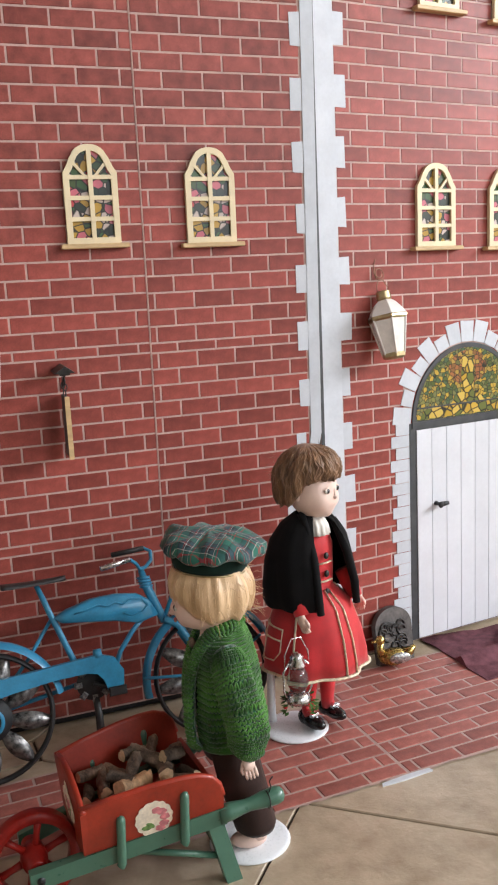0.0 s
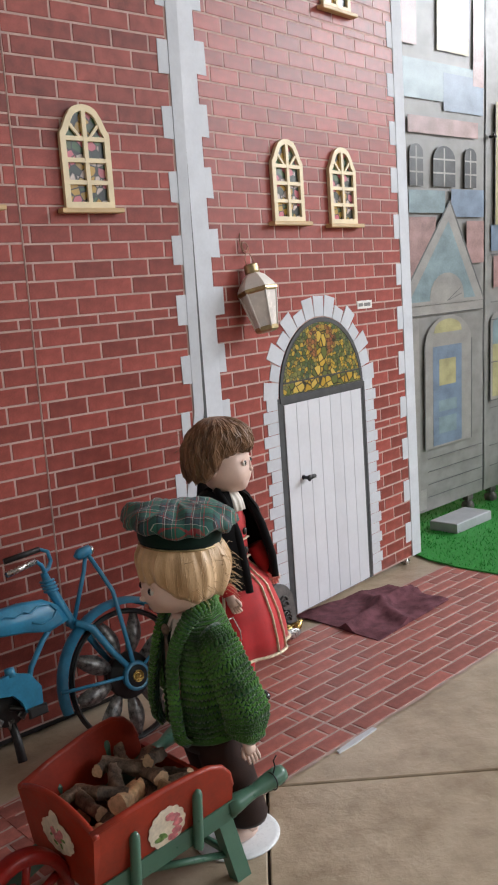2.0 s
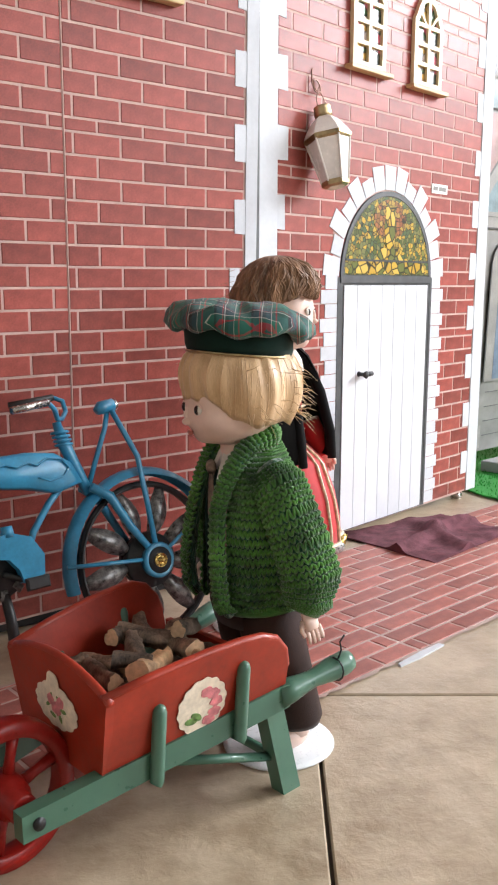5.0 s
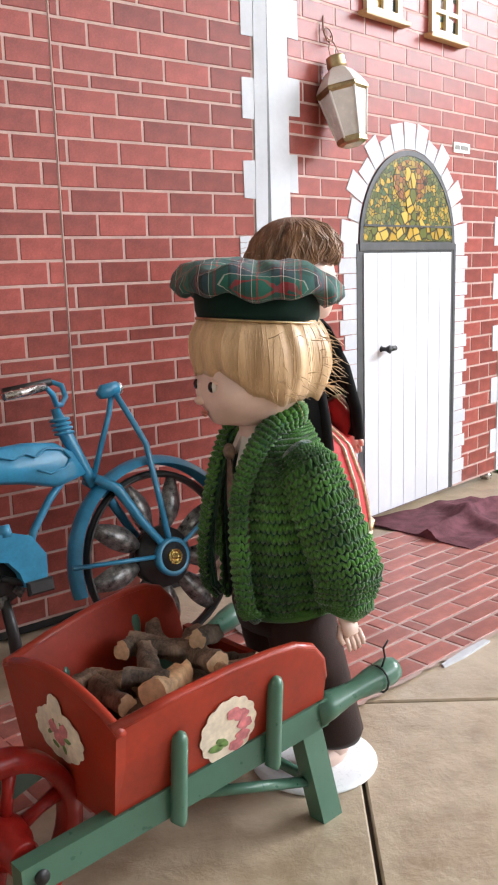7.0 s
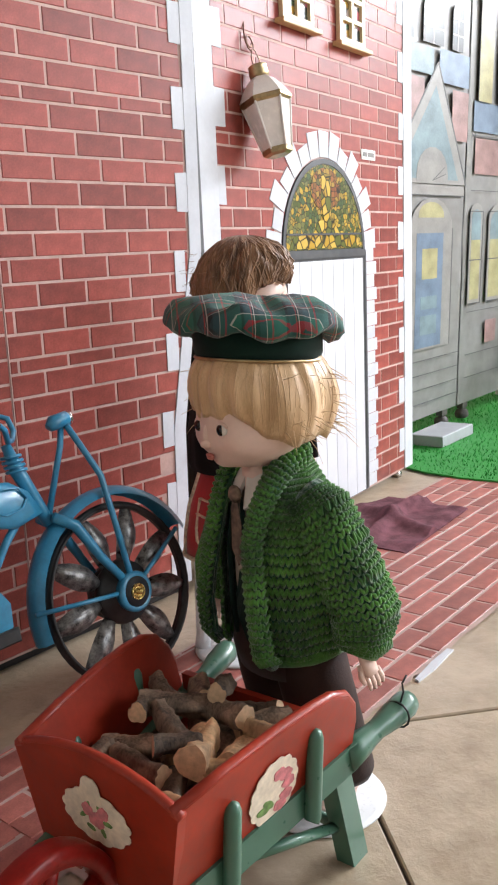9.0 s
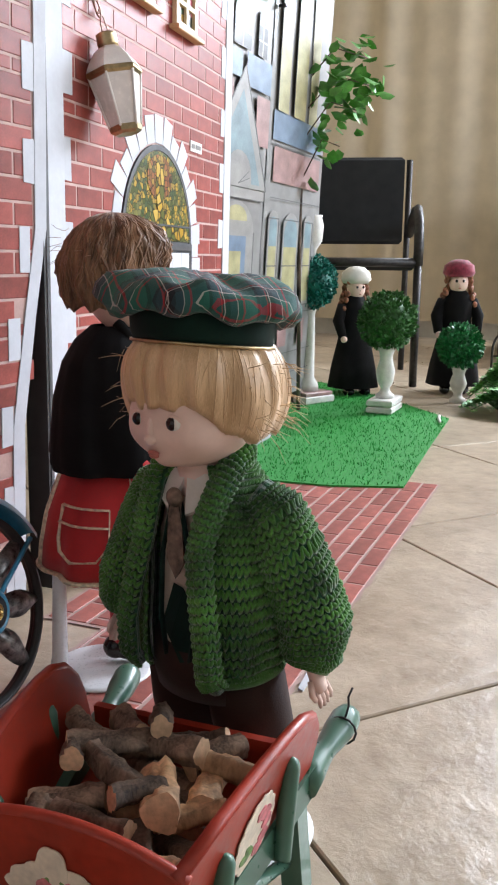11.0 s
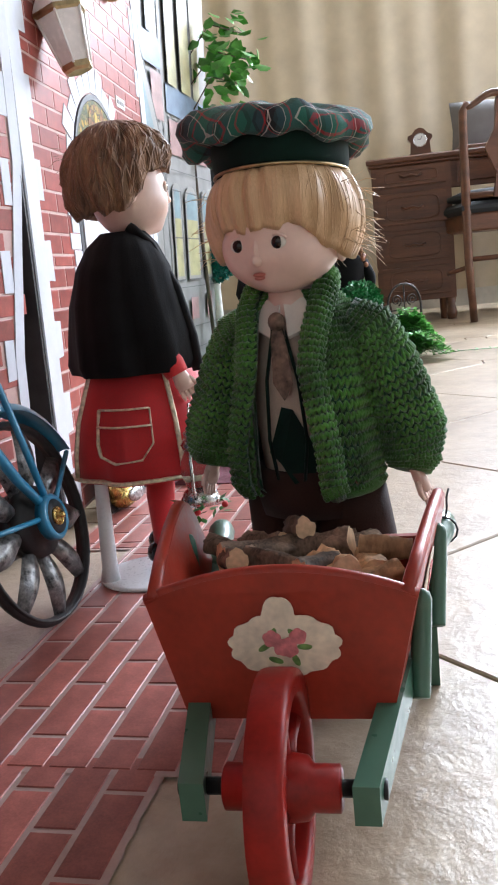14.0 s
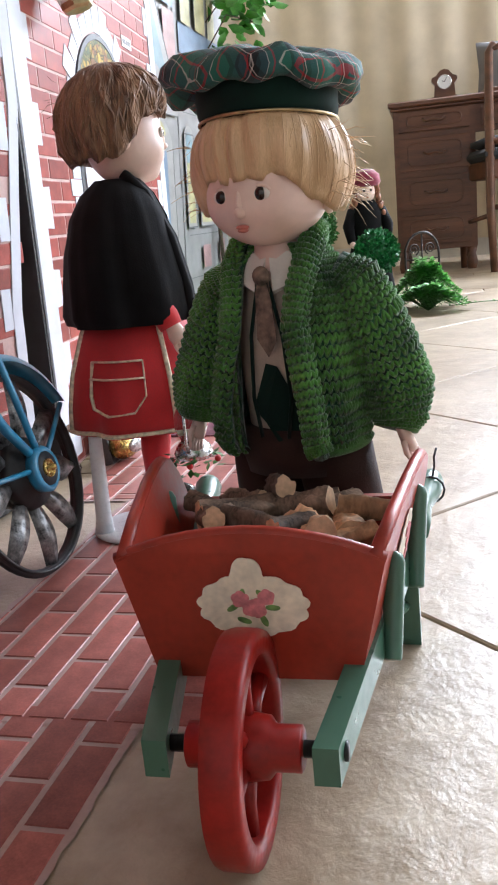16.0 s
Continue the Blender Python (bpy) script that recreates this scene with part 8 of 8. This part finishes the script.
def desk_chair():
    """Dining chair pushed under the desk, its back to the room; y runs from the back to the front legs."""
    ob = thing("desk_chair", "dark wooden desk chair with shaped splat back", "chair", pose(3.092, 2.278, 0, 0, 0, -48))
    w = 0.18
    for side in (-1, 1):
        part("back_leg", Shape().tube([(side * w * 0.95, -0.01, 0.0), (side * w, 0.0, 0.25), (side * w, 0.0, 0.45), (side * (w + 0.01), -0.035, 0.70), (side * (w + 0.015), -0.06, 0.87), (side * (w - 0.005), -0.065, 0.905)], [0.016, 0.018, 0.02, 0.018, 0.017, 0.014], "desk_wood", 10), ob)
        part("front_leg", Shape().tube([(side * (w + 0.02), 0.39, 0.0), (side * (w + 0.025), 0.39, 0.44)], [0.015, 0.022], "desk_wood", 10), ob)
        part("stretcher", Shape().tube([(side * w, 0, 0.24), (side * (w + 0.022), 0.39, 0.20)], 0.010, "desk_wood", 8), ob)
    part("stretcher", Shape().tube([(-w, 0.0, 0.27), (w, 0.0, 0.27)], 0.011, "desk_wood", 8), ob)
    part("seat_rail", Shape().box((2 * w + 0.03, 0.42, 0.075), (0, 0.195, 0.425), "desk_wood", bevel=0.008), ob)
    part("seat_pad", Shape().box((2 * w + 0.05, 0.44, 0.05), (0, 0.20, 0.487), "canvas", bevel=0.018), ob, "black padded seat")
    crest = [(-0.185 + 0.37 * k / 16, -0.062, 0.895 + 0.045 * math.sin(math.pi * k / 16) ** 2 - 0.012 * math.cos(4 * math.pi * k / 16)) for k in range(17)]
    part("crest_rail", Shape().tube(crest, [0.016 + 0.008 * math.sin(math.pi * k / 16) for k in range(17)], "desk_wood", 10, flat=0.7), ob)
    part("splat", Shape().slab([(-0.075, 0.52), (0.075, 0.52), (0.060, 0.62), (0.105, 0.72), (0.060, 0.80), (0.052, 0.92), (-0.052, 0.92), (-0.060, 0.80), (-0.105, 0.72), (-0.060, 0.62)], -0.055, -0.04, "desk_wood"), ob, "pierced back splat")
    part("lower_rail", Shape().tube([(-w, -0.01, 0.535), (w, -0.01, 0.535)], 0.014, "desk_wood", 8), ob)
    pad = thing("seat_cushion", "dark tied cushion on the desk chair", "cushion", pose(3.092, 2.278, 0.512, 0, 0, -48))
    part("pad", Shape().lathe([(0.15, 0.15, 0.0, 0, 0.19), (0.205, 0.20, 0.018, 0, 0.19), (0.205, 0.20, 0.035, 0, 0.19), (0.14, 0.14, 0.055, 0, 0.19), (0.001, 0.001, 0.058, 0, 0.19)], "canvas", 32), pad)


def folding_chair():
    ob = thing("folding_chair", "black canvas armchair with dark metal arms", "chair", pose(2.152, 3.063, 0, 0, 0, -46.3))
    n = 8
    part("back_canvas", Shape().box((0.46, 0.03, 0.33), (0, 0.02, 0.665), "canvas", bevel=0.012), ob, "black canvas back")
    part("seat_canvas", Shape().box((0.50, 0.44, 0.035), (0, -0.22, 0.42), "canvas", bevel=0.012), ob, "black canvas seat")
    for side in (-1, 1):
        x = side * 0.26
        part("arm", Shape().tube([(x, 0.02, 0.54), (x, -0.10, 0.585), (x, -0.22, 0.615), (x, -0.34, 0.615), (x, -0.42, 0.57), (x, -0.445, 0.48), (x, -0.44, 0.42)], 0.017, "iron", 10), ob, "dark bent arm")
        part("back_post", Shape().tube([(x * 0.96, 0.03, 0.0), (x * 0.96, 0.02, 0.82)], 0.012, "iron", 8), ob)
        part("front_leg", Shape().tube([(x, -0.44, 0.43), (x, -0.46, 0.0)], 0.014, "iron", 8), ob)
    part("front_rail", Shape().tube([(-0.26, -0.44, 0.43), (0.26, -0.44, 0.43)], 0.016, "iron", 8), ob)


def curtains():
    """Long beige curtain along the desk wall, in soft folds, and a cable under the desk."""
    rng = random.Random(70)
    n = 160
    vs, fs = [], []
    b0, b1 = 0.35, 3.05
    for i in range(n + 1):
        t = i / n
        b = b0 + (b1 - b0) * t
        a = BACK_A - 0.10 - 0.016 * math.sin(46 * t + 2 * math.sin(9 * t)) - 0.008 * math.sin(83 * t + 1.2)
        for z in (0.10, 1.4, 2.85):
            p = at_room(a + (0.02 * math.sin(31 * t) if z < 1 else 0), b, z)
            vs.append(tuple(p))
    for i in range(n):
        for j in range(2):
            q = 3 * i + j
            fs.append((q, q + 3, q + 4, q + 1))
    s = Shape().add(vs, fs, "curtain")
    thing("curtain", "long beige curtain hanging in soft folds along the wall", "curtain", shape=s)
    cable = Shape()
    inv = DESK
    cable.tube([inv @ Vector(p) for p in ((0.92, 0.35, 0.6), (0.93, 0.30, 0.40), (0.91, 0.28, 0.22), (0.93, 0.26, 0.06), (1.0, 0.22, 0.01), (1.15, 0.2, 0.006), (1.3, 0.26, 0.006))], 0.004, "black", 6)
    thing("cable", "thin dark cable hanging below the desk", "cable", shape=cable)


room()
screens = [screen_a(), screen_b()]
windows()
wall_lantern(pose(0.253, 1.634, 0.598, -12, 0, 40))
wall_lantern(PANEL_A @ pose(-0.552, -0.058, 0.600, -12, 0, 25))
hanging_sign()
plaque()
mats()
house_screen()
step_block()
wheelbarrow()
log_pile()
boy_doll()
coat_doll()
storm_lantern()
small_figures()
bicycle()
garden()
desk()
desk_chair()
folding_chair()
curtains()
floor()
